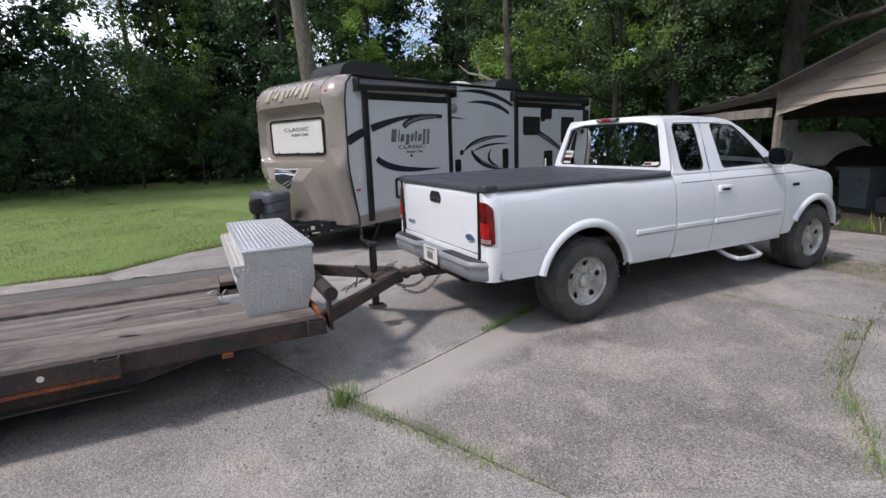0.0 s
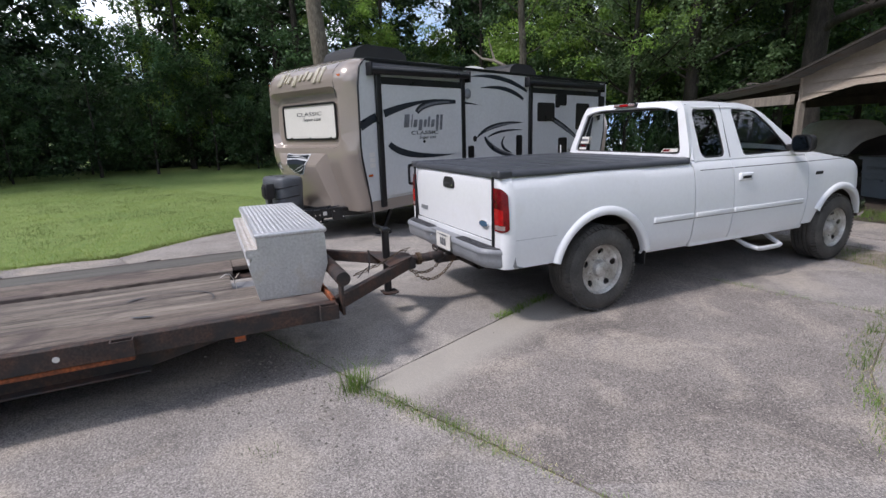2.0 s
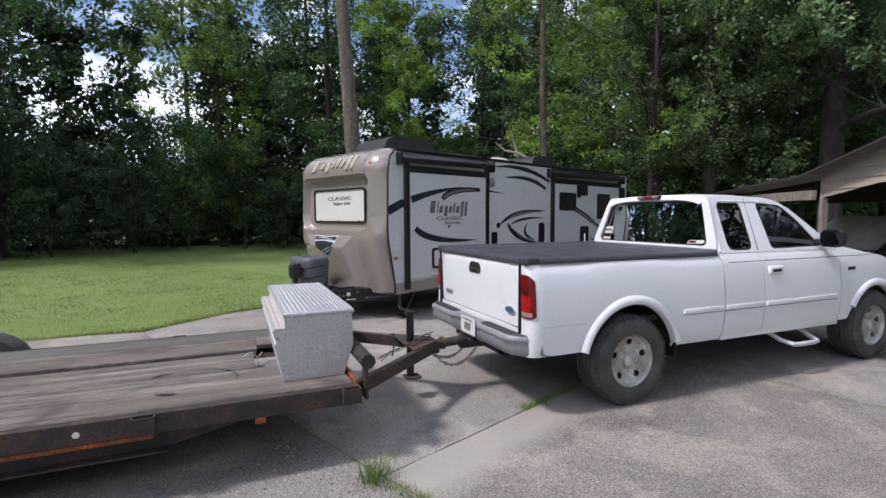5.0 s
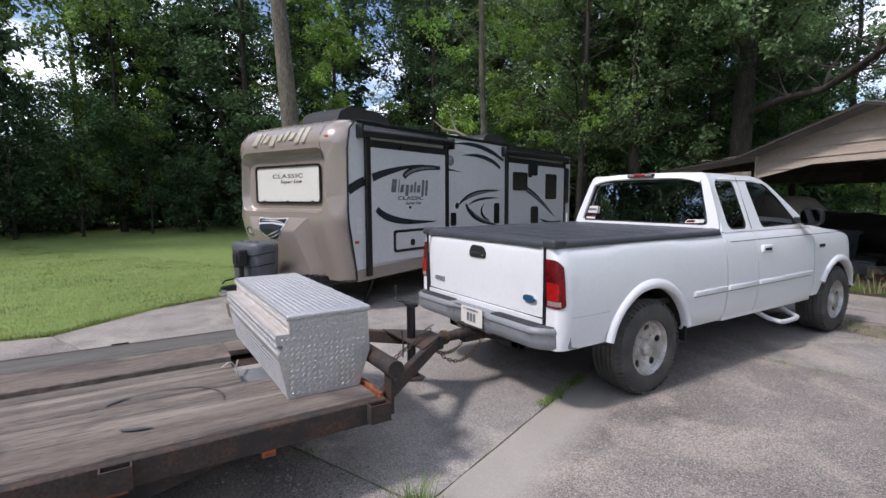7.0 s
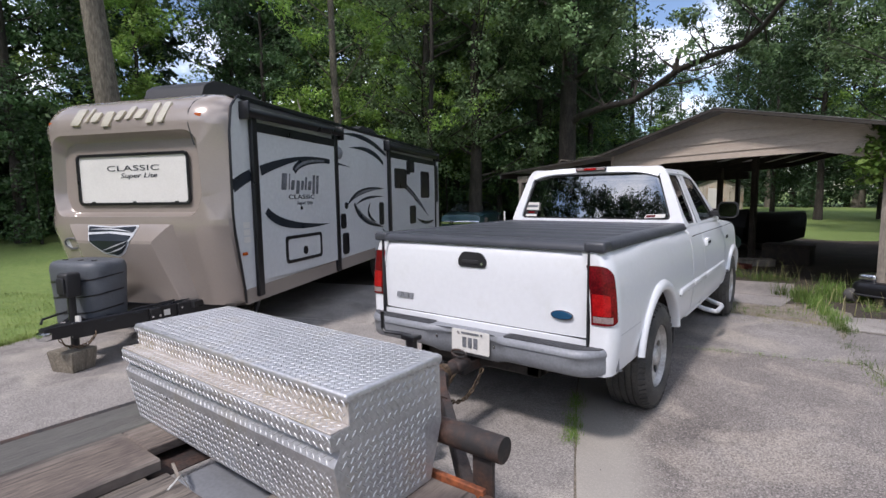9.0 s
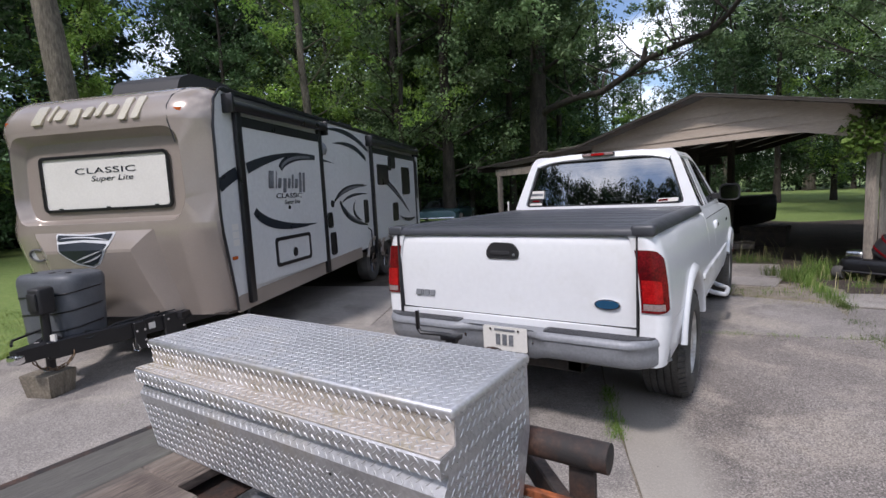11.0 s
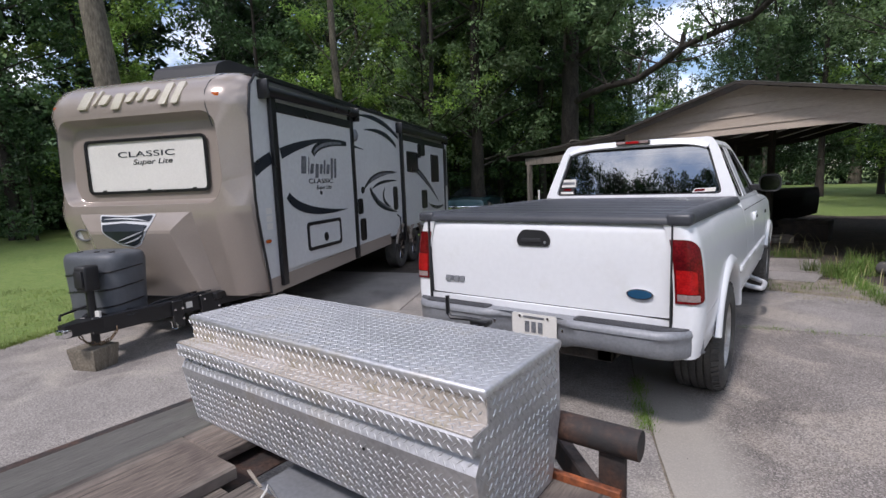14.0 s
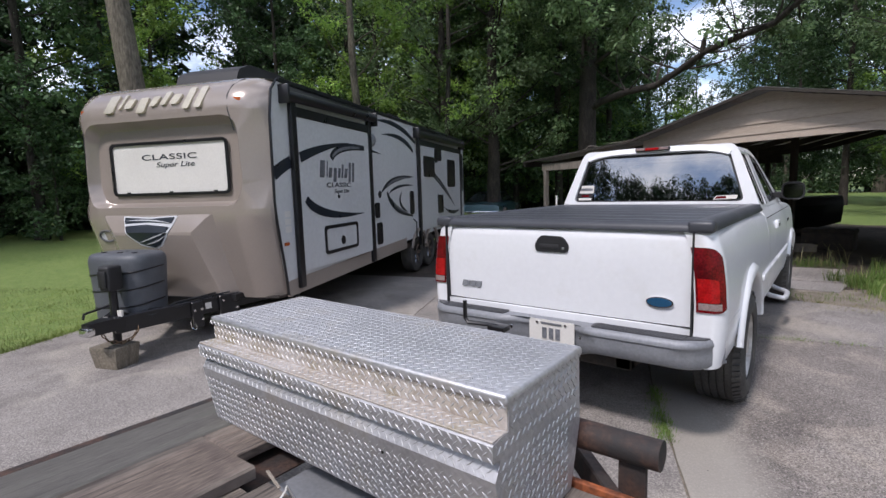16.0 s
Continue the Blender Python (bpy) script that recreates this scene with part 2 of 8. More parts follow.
M_TAUPE = mat("taupe_gelcoat", (0.330, 0.283, 0.248), 0.22, metal=0.2, var=0.02, scale=1.2, coat=0.5, rough_var=0.04)
M_RVWHITE = mat("light_grey_gelcoat", (0.60, 0.61, 0.61), 0.35, var=0.03, scale=1.0, fine=20, coat=0.2, stain=(0.5, 0.5, 0.49), stain_at=(0.55, 0.9))
M_SKIRT = mat("taupe_skirt", (0.30, 0.255, 0.22), 0.4, var=0.05, scale=2)
M_RVBLACK = mat("black_gloss_trim", (0.012, 0.012, 0.014), 0.3, var=0.1)
M_DECAL = mat("dark_blue_decal", (0.018, 0.024, 0.034), 0.3, var=0.12, scale=6)
M_DECAL_GREY = mat("grey_decal", (0.20, 0.21, 0.23), 0.35, var=0.2, scale=10)
M_PANEL = mat("white_window_panel", (0.66, 0.64, 0.60), 0.4, var=0.03, scale=2, stain=(0.55, 0.53, 0.49), stain_at=(0.6, 0.95))
M_GOLD = mat("pale_gold_badge", (0.72, 0.66, 0.53), 0.25, metal=0.5, var=0.06)
M_TANK = mat("grey_tank_cover_plastic", (0.098, 0.106, 0.120), 0.5, var=0.12, scale=5, fine=120, bump=0.0008)
M_WOODBLOCK = mat("grey_timber_block", (0.23, 0.20, 0.155), 0.9, var=0.22, scale=6, fine=40, bump=0.003, stretch=(1, 5, 1))
M_ROOF = mat("white_roof_membrane", (0.52, 0.52, 0.50), 0.6, var=0.1, stain=(0.3, 0.3, 0.27), stain_at=(0.5, 0.75))

M_TREAD = mat("aluminium_tread_plate", (0.61, 0.61, 0.63), 0.48, metal=0.75, var=0.10, scale=4, fine=60, bump=0.0006, stain=(0.40, 0.345, 0.26), stain_at=(0.52, 0.8), stain_scale=4)
M_TREAD_DIRTY = mat("dirty_tread_plate", (0.50, 0.46, 0.43), 0.65, metal=0.2, var=0.15, scale=6, fine=70, bump=0.001, hue=(0.43, 0.38, 0.33), stain=(0.30, 0.26, 0.16), stain_at=(0.54, 0.74), stain_scale=7)
M_TREAD_BAR = mat("raised_tread_bars", (0.60, 0.605, 0.62), 0.52, metal=0.65, var=0.10, scale=9)
M_DECK = mat("weathered_deck_planks", (0.185, 0.148, 0.124), 0.85, var=0.34, scale=2.2, fine=36, bump=0.003, stretch=(5, 0.35, 1), wash=((0.062, 0.047, 0.045), 0.52, 0.70, 2.2), hue=(0.100, 0.080, 0.066), stain=(0.23, 0.20, 0.17), stain_at=(0.5, 0.72), stain_scale=1.5)
M_DECK_GREY = mat("grey_deck_planks", (0.205, 0.174, 0.142), 0.88, var=0.34, scale=2.0, fine=36, bump=0.003, stretch=(5, 0.35, 1), wash=((0.075, 0.058, 0.054), 0.54, 0.72, 2.2), hue=(0.10, 0.083, 0.074), stain=(0.25, 0.215, 0.18), stain_at=(0.5, 0.72))

M_DECK_DULL = mat("dull_grey_deck_planks", (0.125, 0.118, 0.106), 0.8, var=0.2, scale=2.0, fine=36, bump=0.002, stretch=(5, 0.35, 1), hue=(0.092, 0.086, 0.078), stain=(0.10, 0.105, 0.088), stain_at=(0.5, 0.75))


def weathered(m, dark=0.42, pale=1.25):
    """Drying cracks and bleached streaks along a plank's grain."""
    n, l = m.node_tree.nodes, m.node_tree.links
    p = n["Principled BSDF"]
    src = p.inputs["Base Color"].links[0].from_socket
    co = n.new("ShaderNodeTexCoord")
    for scale, a, b, to in (((34, 0.9, 1), 0.60, 0.66, dark), ((9, 0.5, 1), 0.56, 0.72, pale)):
        mp = n.new("ShaderNodeMapping")
        mp.inputs["Scale"].default_value = scale
        l.new(co.outputs["Object"], mp.inputs["Vector"])
        t = n.new("ShaderNodeTexNoise")
        t.inputs["Scale"].default_value, t.inputs["Detail"].default_value, t.inputs["Distortion"].default_value = 1.0, 3, 0.35
        l.new(mp.outputs["Vector"], t.inputs["Vector"])
        r = n.new("ShaderNodeMapRange")
        r.inputs["From Min"].default_value, r.inputs["From Max"].default_value = a, b
        r.inputs["To Min"].default_value, r.inputs["To Max"].default_value = 1.0, to
        l.new(t.outputs["Fac"], r.inputs["Value"])
        x = n.new("ShaderNodeMixRGB")
        x.blend_type = "MULTIPLY"
        x.inputs["Fac"].default_value = 1
        l.new(src, x.inputs["Color1"])
        l.new(r.outputs["Result"], x.inputs["Color2"])
        src = x.outputs["Color"]
    l.new(src, p.inputs["Base Color"])


weathered(M_DECK)
weathered(M_DECK_GREY)
weathered(M_DECK_DULL, 0.7, 1.12)
M_RUST = mat("rusty_dark_steel", (0.040, 0.030, 0.027), 0.75, var=0.3, scale=9, fine=60, bump=0.0015, hue=(0.075, 0.036, 0.023), stain=(0.022, 0.020, 0.020), stain_at=(0.45, 0.6), stain_scale=4)
M_ORANGE = mat("orange_primer_rust", (0.36, 0.10, 0.03), 0.75, var=0.3, scale=12, fine=60, bump=0.001, hue=(0.15, 0.05, 0.025))
M_CHAIN = mat("rusty_chain", (0.16, 0.11, 0.07), 0.55, metal=0.6, var=0.3, scale=30)

M_CONC = mat("driveway_concrete", (0.262, 0.238, 0.222), 0.92, var=0.28, scale=1.1, fine=85, bump=0.0016, hue=(0.205, 0.186, 0.172), stain=(0.145, 0.130, 0.120), stain_at=(0.49, 0.68), stain_scale=1.5, speck=0.42, wash=((0.322, 0.282, 0.238), 0.50, 0.68, 1.3))
M_CONC_BAND = mat("driveway_concrete_with_pale_strip", (0.235, 0.209, 0.190), 0.92, var=0.30, scale=0.9, fine=85, bump=0.0022, hue=(0.172, 0.150, 0.136), stain=(0.132, 0.115, 0.104), stain_at=(0.48, 0.66), stain_scale=1.1, speck=0.48, wash=((0.285, 0.248, 0.212), 0.52, 0.66, 1.7), band=(0.922, 0.388, 0.283, 0.30, 0.55, (0.345, 0.318, 0.278)))
M_CONC_PALE = mat("pale_concrete", (0.300, 0.275, 0.252), 0.92, var=0.22, scale=1.3, fine=85, bump=0.0012, hue=(0.235, 0.214, 0.198), stain=(0.150, 0.135, 0.126), stain_at=(0.50, 0.70), stain_scale=1.5, speck=0.30, wash=((0.340, 0.308, 0.268), 0.50, 0.70, 1.6))
M_JOINT = mat("sandy_joint_fill", (0.25, 0.215, 0.175), 0.95, var=0.3, scale=6, fine=60, bump=0.003, hue=(0.14, 0.118, 0.088))
M_DIRT = mat("dark_soil", (0.060, 0.045, 0.034), 0.95, var=0.35, scale=2.5, fine=40, bump=0.02, hue=(0.038, 0.028, 0.021), stain=(0.095, 0.072, 0.052), stain_at=(0.55, 0.7))
M_LAWN = mat("mown_lawn", (0.17, 0.24, 0.062), 0.95, var=0.3, scale=0.35, fine=30, bump=0.03, hue=(0.125, 0.20, 0.043), stain=(0.22, 0.27, 0.08), stain_at=(0.45, 0.75), stain_scale=6)
M_GRASS = leaf_mat("grass_blades", [(0.15, 0.21, 0.045), (0.235, 0.31, 0.075), (0.19, 0.265, 0.058), (0.32, 0.33, 0.14)], 0.35)
M_WEED = leaf_mat("weed_blades_green", [(0.085, 0.160, 0.032), (0.150, 0.235, 0.052), (0.115, 0.20, 0.042), (0.22, 0.25, 0.09)], 0.4)
M_STRAW = leaf_mat("dry_grass_blades", [(0.30, 0.25, 0.12), (0.20, 0.22, 0.08), (0.38, 0.33, 0.19)], 0.25)
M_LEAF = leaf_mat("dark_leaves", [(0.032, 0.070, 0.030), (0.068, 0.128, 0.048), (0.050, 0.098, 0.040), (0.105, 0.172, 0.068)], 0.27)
# yellower green than M_LEAF, with sunlit brightness put into the colour
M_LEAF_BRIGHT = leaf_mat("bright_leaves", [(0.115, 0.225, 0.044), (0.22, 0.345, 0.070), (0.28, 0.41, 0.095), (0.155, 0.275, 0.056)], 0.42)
# grey-green of oak, with the crown's sunlit tone put into the colour
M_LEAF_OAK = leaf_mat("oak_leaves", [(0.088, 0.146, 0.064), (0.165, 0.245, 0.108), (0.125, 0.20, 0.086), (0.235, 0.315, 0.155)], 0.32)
# M_LEAF at about 0.6: the shade deep in the woods as leaf colour
M_LEAF_SHADED = leaf_mat("shaded_wood_leaves", [(0.020, 0.044, 0.020), (0.042, 0.078, 0.032), (0.030, 0.060, 0.026), (0.062, 0.102, 0.046)], 0.22)
M_BARK = mat("grey_bark", (0.155, 0.135, 0.105), 0.95, var=0.3, scale=5, fine=22, bump=0.02, stretch=(2, 2, 0.5), hue=(0.085, 0.073, 0.056))
M_BARK_DARK = mat("dark_bark", (0.06, 0.05, 0.042), 0.95, var=0.3, scale=4, fine=20, bump=0.02, stretch=(2, 2, 0.5))
M_SIDING = mat("tan_siding", (0.46, 0.385, 0.315), 0.75, var=0.08, scale=1.5, fine=25, stretch=(0.4, 0.4, 3), stain=(0.30, 0.24, 0.19), stain_at=(0.55, 0.8))
M_ROOFEDGE = mat("weathered_roof_edge", (0.045, 0.040, 0.035), 0.85, var=0.25, scale=3, hue=(0.045, 0.038, 0.030))
M_METALROOF = mat("corrugated_roof_metal", (0.30, 0.29, 0.27), 0.5, metal=0.5, var=0.2, scale=2, stain=(0.16, 0.10, 0.07), stain_at=(0.5, 0.7))
M_POST = mat("weathered_post", (0.30, 0.26, 0.215), 0.9, var=0.18, scale=4, fine=40, bump=0.003, stretch=(3, 3, 0.5))
M_BOARD = mat("silver_grey_boards", (0.24, 0.215, 0.185), 0.9, var=0.22, scale=3, fine=30, bump=0.004, stretch=(5, 5, 0.4), island=0.18)
# timber darkened in its colour for the shade inside the carport
M_SHADED_WOOD = mat("shaded_carport_wood", (0.06, 0.048, 0.038), 0.9, var=0.25, scale=4)


# ---- mesh helpers ----
def part(name, bm, material, parent=None, label="", smooth=35):
    me = bpy.data.meshes.new(name)
    bmesh.ops.recalc_face_normals(bm, faces=bm.faces)
    bm.to_mesh(me)
    bm.free()
    for p in me.polygons:
        p.use_smooth = smooth > 0
    if smooth > 0:
        me.set_sharp_from_angle(angle=radians(smooth))
    me.materials.append(material)
    ob = new(name, me)
    if parent:
        ob.parent = parent
    if label:
        ob["label"] = label
    return ob


def thing(name, m, label, category, group="", kind=""):
    ob = new(name)
    ob.matrix_basis = m
    ob.empty_display_size = 0.1
    return tagged(ob, label, category, group, kind)


def box(bm, x0, x1, y0, y1, z0, z1, bevel=0.0, seg=1):
    made = bmesh.ops.create_cube(bm, size=1.0, matrix=Matrix.LocRotScale(((x0 + x1) / 2, (y0 + y1) / 2, (z0 + z1) / 2), None, (abs(x1 - x0), abs(y1 - y0), abs(z1 - z0))))
    if bevel:
        edges = {e for v in made["verts"] for e in v.link_edges}
        bmesh.ops.bevel(bm, geom=list(edges), offset=bevel, segments=seg, affect="EDGES", profile=0.5)
    return bm


def bbox(*a, **k):
    return box(bmesh.new(), *a, **k)


def beam(bm, p0, p1, w, h, bevel=0.004):
    """A bar of rectangular section between two points; h is upright where it can be."""
    p0, p1 = Vector(p0), Vector(p1)
    d = p1 - p0
    q = d.to_track_quat("Y", "Z")
    made = bmesh.ops.create_cube(bm, size=1.0, matrix=Matrix.LocRotScale((p0 + p1) / 2, q, (w, d.length, h)))
    if bevel:
        edges = {e for v in made["verts"] for e in v.link_edges}
        bmesh.ops.bevel(bm, geom=list(edges), offset=bevel, segments=1, affect="EDGES")
    return bm


def cyl(bm, p0, p1, r0, r1=None, seg=16, caps=True):
    p0, p1 = Vector(p0), Vector(p1)
    d = p1 - p0
    m = Matrix.Translation((p0 + p1) / 2) @ d.to_track_quat("Z", "Y").to_matrix().to_4x4()
    bmesh.ops.create_cone(bm, cap_ends=caps, segments=seg, radius1=r0, radius2=r0 if r1 is None else r1, depth=d.length, matrix=m)
    return bm


def grid(bm, rows, close_u=False, close_v=False):
    """Quads over rows of points."""
    vs = [[bm.verts.new(p) for p in row] for row in rows]
    n, m = len(vs), len(vs[0])
    for i in range(n if close_u else n - 1):
        for j in range(m if close_v else m - 1):
            q = (vs[i][j], vs[(i + 1) % n][j], vs[(i + 1) % n][(j + 1) % m], vs[i][(j + 1) % m])
            if len(set(q)) == 4:
                bm.faces.new(q)
    return vs


def tube(bm, pts, r, seg=8, caps=True):
    """A round bar along points; r: one radius or one for each point."""
    pts = [Vector(p) for p in pts]
    rs = r if isinstance(r, (list, tuple)) else [r] * len(pts)
    rows, up = [], None
    for i, p in enumerate(pts):
        d = (pts[min(i + 1, len(pts) - 1)] - pts[max(i - 1, 0)]).normalized()
        if up is None:
            up = d.orthogonal().normalized()
        up = (up - d * up.dot(d)).normalized()
        side = d.cross(up)
        rows.append([p + (up * math.cos(a) + side * math.sin(a)) * rs[i] for a in [2 * math.pi * k / seg for k in range(seg)]])
    vs = grid(bm, rows, close_v=True)
    if caps:
        bm.faces.new(vs[0][::-1])
        bm.faces.new(vs[-1])
    return bm


def lathe(bm, profile, seg=32, centre=(0, 0, 0), axis="X"):
    """Turns (radius, along) about an axis."""
    c = Vector(centre)
    rows = []
    for k in range(seg):
        a = 2 * math.pi * k / seg
        row = []
        for r, h in profile:
            u, v = r * math.cos(a), r * math.sin(a)
            row.append(c + Vector((h, u, v) if axis == "X" else (u, v, h) if axis == "Z" else (u, h, v)))
        rows.append(row)
    grid(bm, rows, close_u=True)
    return bm


def plate(outer, holes, place, thick=0.0):
    """A sheet with holes: outlines in two coordinates, laid into space by place(u, v); thick > 0 gives it depth."""
    bm = bmesh.new()
    edges = []
    for loop in [outer, *holes]:
        vs = [bm.verts.new((u, v, 0)) for u, v in loop]
        edges += [bm.edges.new((vs[i], vs[(i + 1) % len(vs)])) for i in range(len(vs))]
    bmesh.ops.triangle_fill(bm, use_beauty=True, use_dissolve=False, edges=edges, normal=(0, 0, 1))
    for v in bm.verts:
        v.co = place(v.co.x, v.co.y)
    if thick:
        bmesh.ops.recalc_face_normals(bm, faces=bm.faces)
        bmesh.ops.solidify(bm, geom=bm.faces[:], thickness=thick)
    return bm


def rrect(u0, u1, v0, v1, r, n=5):
    """A rounded rectangle's outline."""
    out = []
    for cu, cv, a0 in ((u1 - r, v1 - r, 0), (u0 + r, v1 - r, 90), (u0 + r, v0 + r, 180), (u1 - r, v0 + r, 270)):
        out += [(cu + r * math.cos(radians(a0 + 90 * k / n)), cv + r * math.sin(radians(a0 + 90 * k / n))) for k in range(n + 1)]
    return out


def rpoly(pts, r, n=4):
    """An outline with its corners rounded."""
    out = []
    m = len(pts)
    for i in range(m):
        a, b, c = Vector(pts[i - 1]), Vector(pts[i]), Vector(pts[(i + 1) % m])
        ra = min(r, 0.45 * (a - b).length, 0.45 * (c - b).length)
        p, q = b + (a - b).normalized() * ra, b + (c - b).normalized() * ra
        for k in range(n + 1):
            t = k / n
            out.append(tuple((1 - t) ** 2 * p + 2 * t * (1 - t) * b + t * t * q))
    return out


def arc(cu, cv, r, a0, a1, n):
    return [(cu + r * math.cos(radians(a0 + (a1 - a0) * k / n)), cv + r * math.sin(radians(a0 + (a1 - a0) * k / n))) for k in range(n + 1)]


def swoosh(p0, pm, p1, w0, wm, w1, t0=0.0, t1=1.0, n=16):
    """A curved blade: a bent line from p0 by way of pm to p1, with its widths there."""
    p0, pm, p1 = Vector(p0), Vector(pm), Vector(p1)
    top, bot = [], []
    for k in range(n + 1):
        t = t0 + (t1 - t0) * k / n
        c = (1 - t) ** 2 * p0 + 2 * t * (1 - t) * pm + t * t * p1
        d = (2 * (1 - t) * (pm - p0) + 2 * t * (p1 - pm)).normalized()
        w = (1 - t) ** 2 * w0 + 2 * t * (1 - t) * wm + t * t * w1 + 0.002
        side = Vector((-d.y, d.x)) * w / 2
        top.append(tuple(c + side))
        bot.append(tuple(c - side))
    return top + bot[::-1]


def words(body, size, place, material, name, parent, label="", extrude=0.001, shear=0.0, space=1.0):
    """Flat lettering in the built-in font, turned into a mesh."""
    cu = bpy.data.curves.new(name, "FONT")
    cu.body, cu.size, cu.extrude, cu.shear, cu.space_character = body, size, extrude, shear, space
    cu.align_x, cu.align_y = "CENTER", "CENTER"
    tmp = bpy.data.objects.new(name, cu)
    scene.collection.objects.link(tmp)
    me = bpy.data.meshes.new_from_object(tmp.evaluated_get(bpy.context.evaluated_depsgraph_get()))
    bpy.data.objects.remove(tmp)
    bpy.data.curves.remove(cu)
    me.name = name
    me.transform(place)
    me.materials.clear()
    me.materials.append(material)
    ob = new(name, me)
    ob.parent = parent
    if label:
        ob["label"] = label
    return ob

# ---- ground ----
def sheet(name, outline, z, material, label, category, kind="structure", cut=0.0, rough=0.0):
    """A flat area; cut: the size of its facets, rough: how uneven they lie."""
    bm = plate(outline, [], lambda u, v: Vector((u, v, z)))
    if cut:
        for _ in range(4):
            long = [e for e in bm.edges if e.calc_length() > cut]
            if not long:
                break
            bmesh.ops.subdivide_edges(bm, edges=long, cuts=1)
            bmesh.ops.triangulate(bm, faces=bm.faces)
        for v in bm.verts:
            v.co.z += rough * noise.noise(Vector((v.co.x * 0.5, v.co.y * 0.5, 3.0)))
    ob = part(name, bm, material, smooth=80)
    return tagged(ob, label, category, kind=kind)


def around(cx, cy, r, n=48, jag=0.0, seed=1):
    rnd = random.Random(seed)
    return [(cx + r * (1 + rnd.uniform(-jag, jag)) * math.cos(2 * math.pi * k / n), cy + r * (1 + rnd.uniform(-jag, jag)) * math.sin(2 * math.pi * k / n)) for k in range(n)]


def build_ground():
    # one sheet of lawn out to the horizon
    bm = bmesh.new()
    rings = [0, 6, 12, 20, 30, 45, 70, 120, 300, 900]
    rows = []
    for r in rings:
        rows.append([Vector((r * math.cos(a), r * math.sin(a), -0.035 + (0.05 * noise.noise(Vector((r * math.cos(a) * 0.12, r * math.sin(a) * 0.12, 0))) if r > 12 else 0))) for a in [2 * math.pi * k / 60 for k in range(60)]])
    grid(bm, rows, close_v=True)
    bmesh.ops.remove_doubles(bm, verts=bm.verts, dist=0.001)
    tagged(part("ground", bm, M_LAWN, smooth=80), "mown green lawn reaching to the woods", "lawn", kind="structure")
    # bare soil under and round the drive and inside the carport; past it, shaded lawn as dark colour
    soil = [(-3.5, -9.5), (6.5, -9.5), (6.5, 4.6), (4.4, 5.2), (6.0, 8.6), (6.2, 14.0), (4.4, 17.5), (2.2, 16.4), (0.6, 17.6), (-1.6, 16.8), (-4.5, 17.0), (-7.5, 12.0), (-8.6, 9.5), (-6.6, 3.0), (-6.1, -0.6), (-5.4, -2.05), (-4.7, -3.3), (-3.7, -4.7)]
    sheet("soil", rpoly(soil, 0.5), -0.011, M_DIRT, "bare dark soil and leaf litter by the drive, standing for shaded lawn past the carport", "soil", cut=0.8, rough=0.003)

    fill = [(-3.8, -9.1), (5.7, -9.1), (5.5, 2.6), (3.6, 3.2), (2.3, 3.4), (2.25, 4.5), (1.85, 4.9), (1.4, 4.6), (-1.2, 4.4), (-3.5, 2.75), (-6.0, 1.9), (-6.1, -0.6), (-5.45, -2.05), (-4.9, -3.2), (-3.9, -4.4)]
    sheet("joint_fill", fill, -0.005, M_JOINT, "sandy soil washed into the joints between the slabs", "soil")


build_ground()


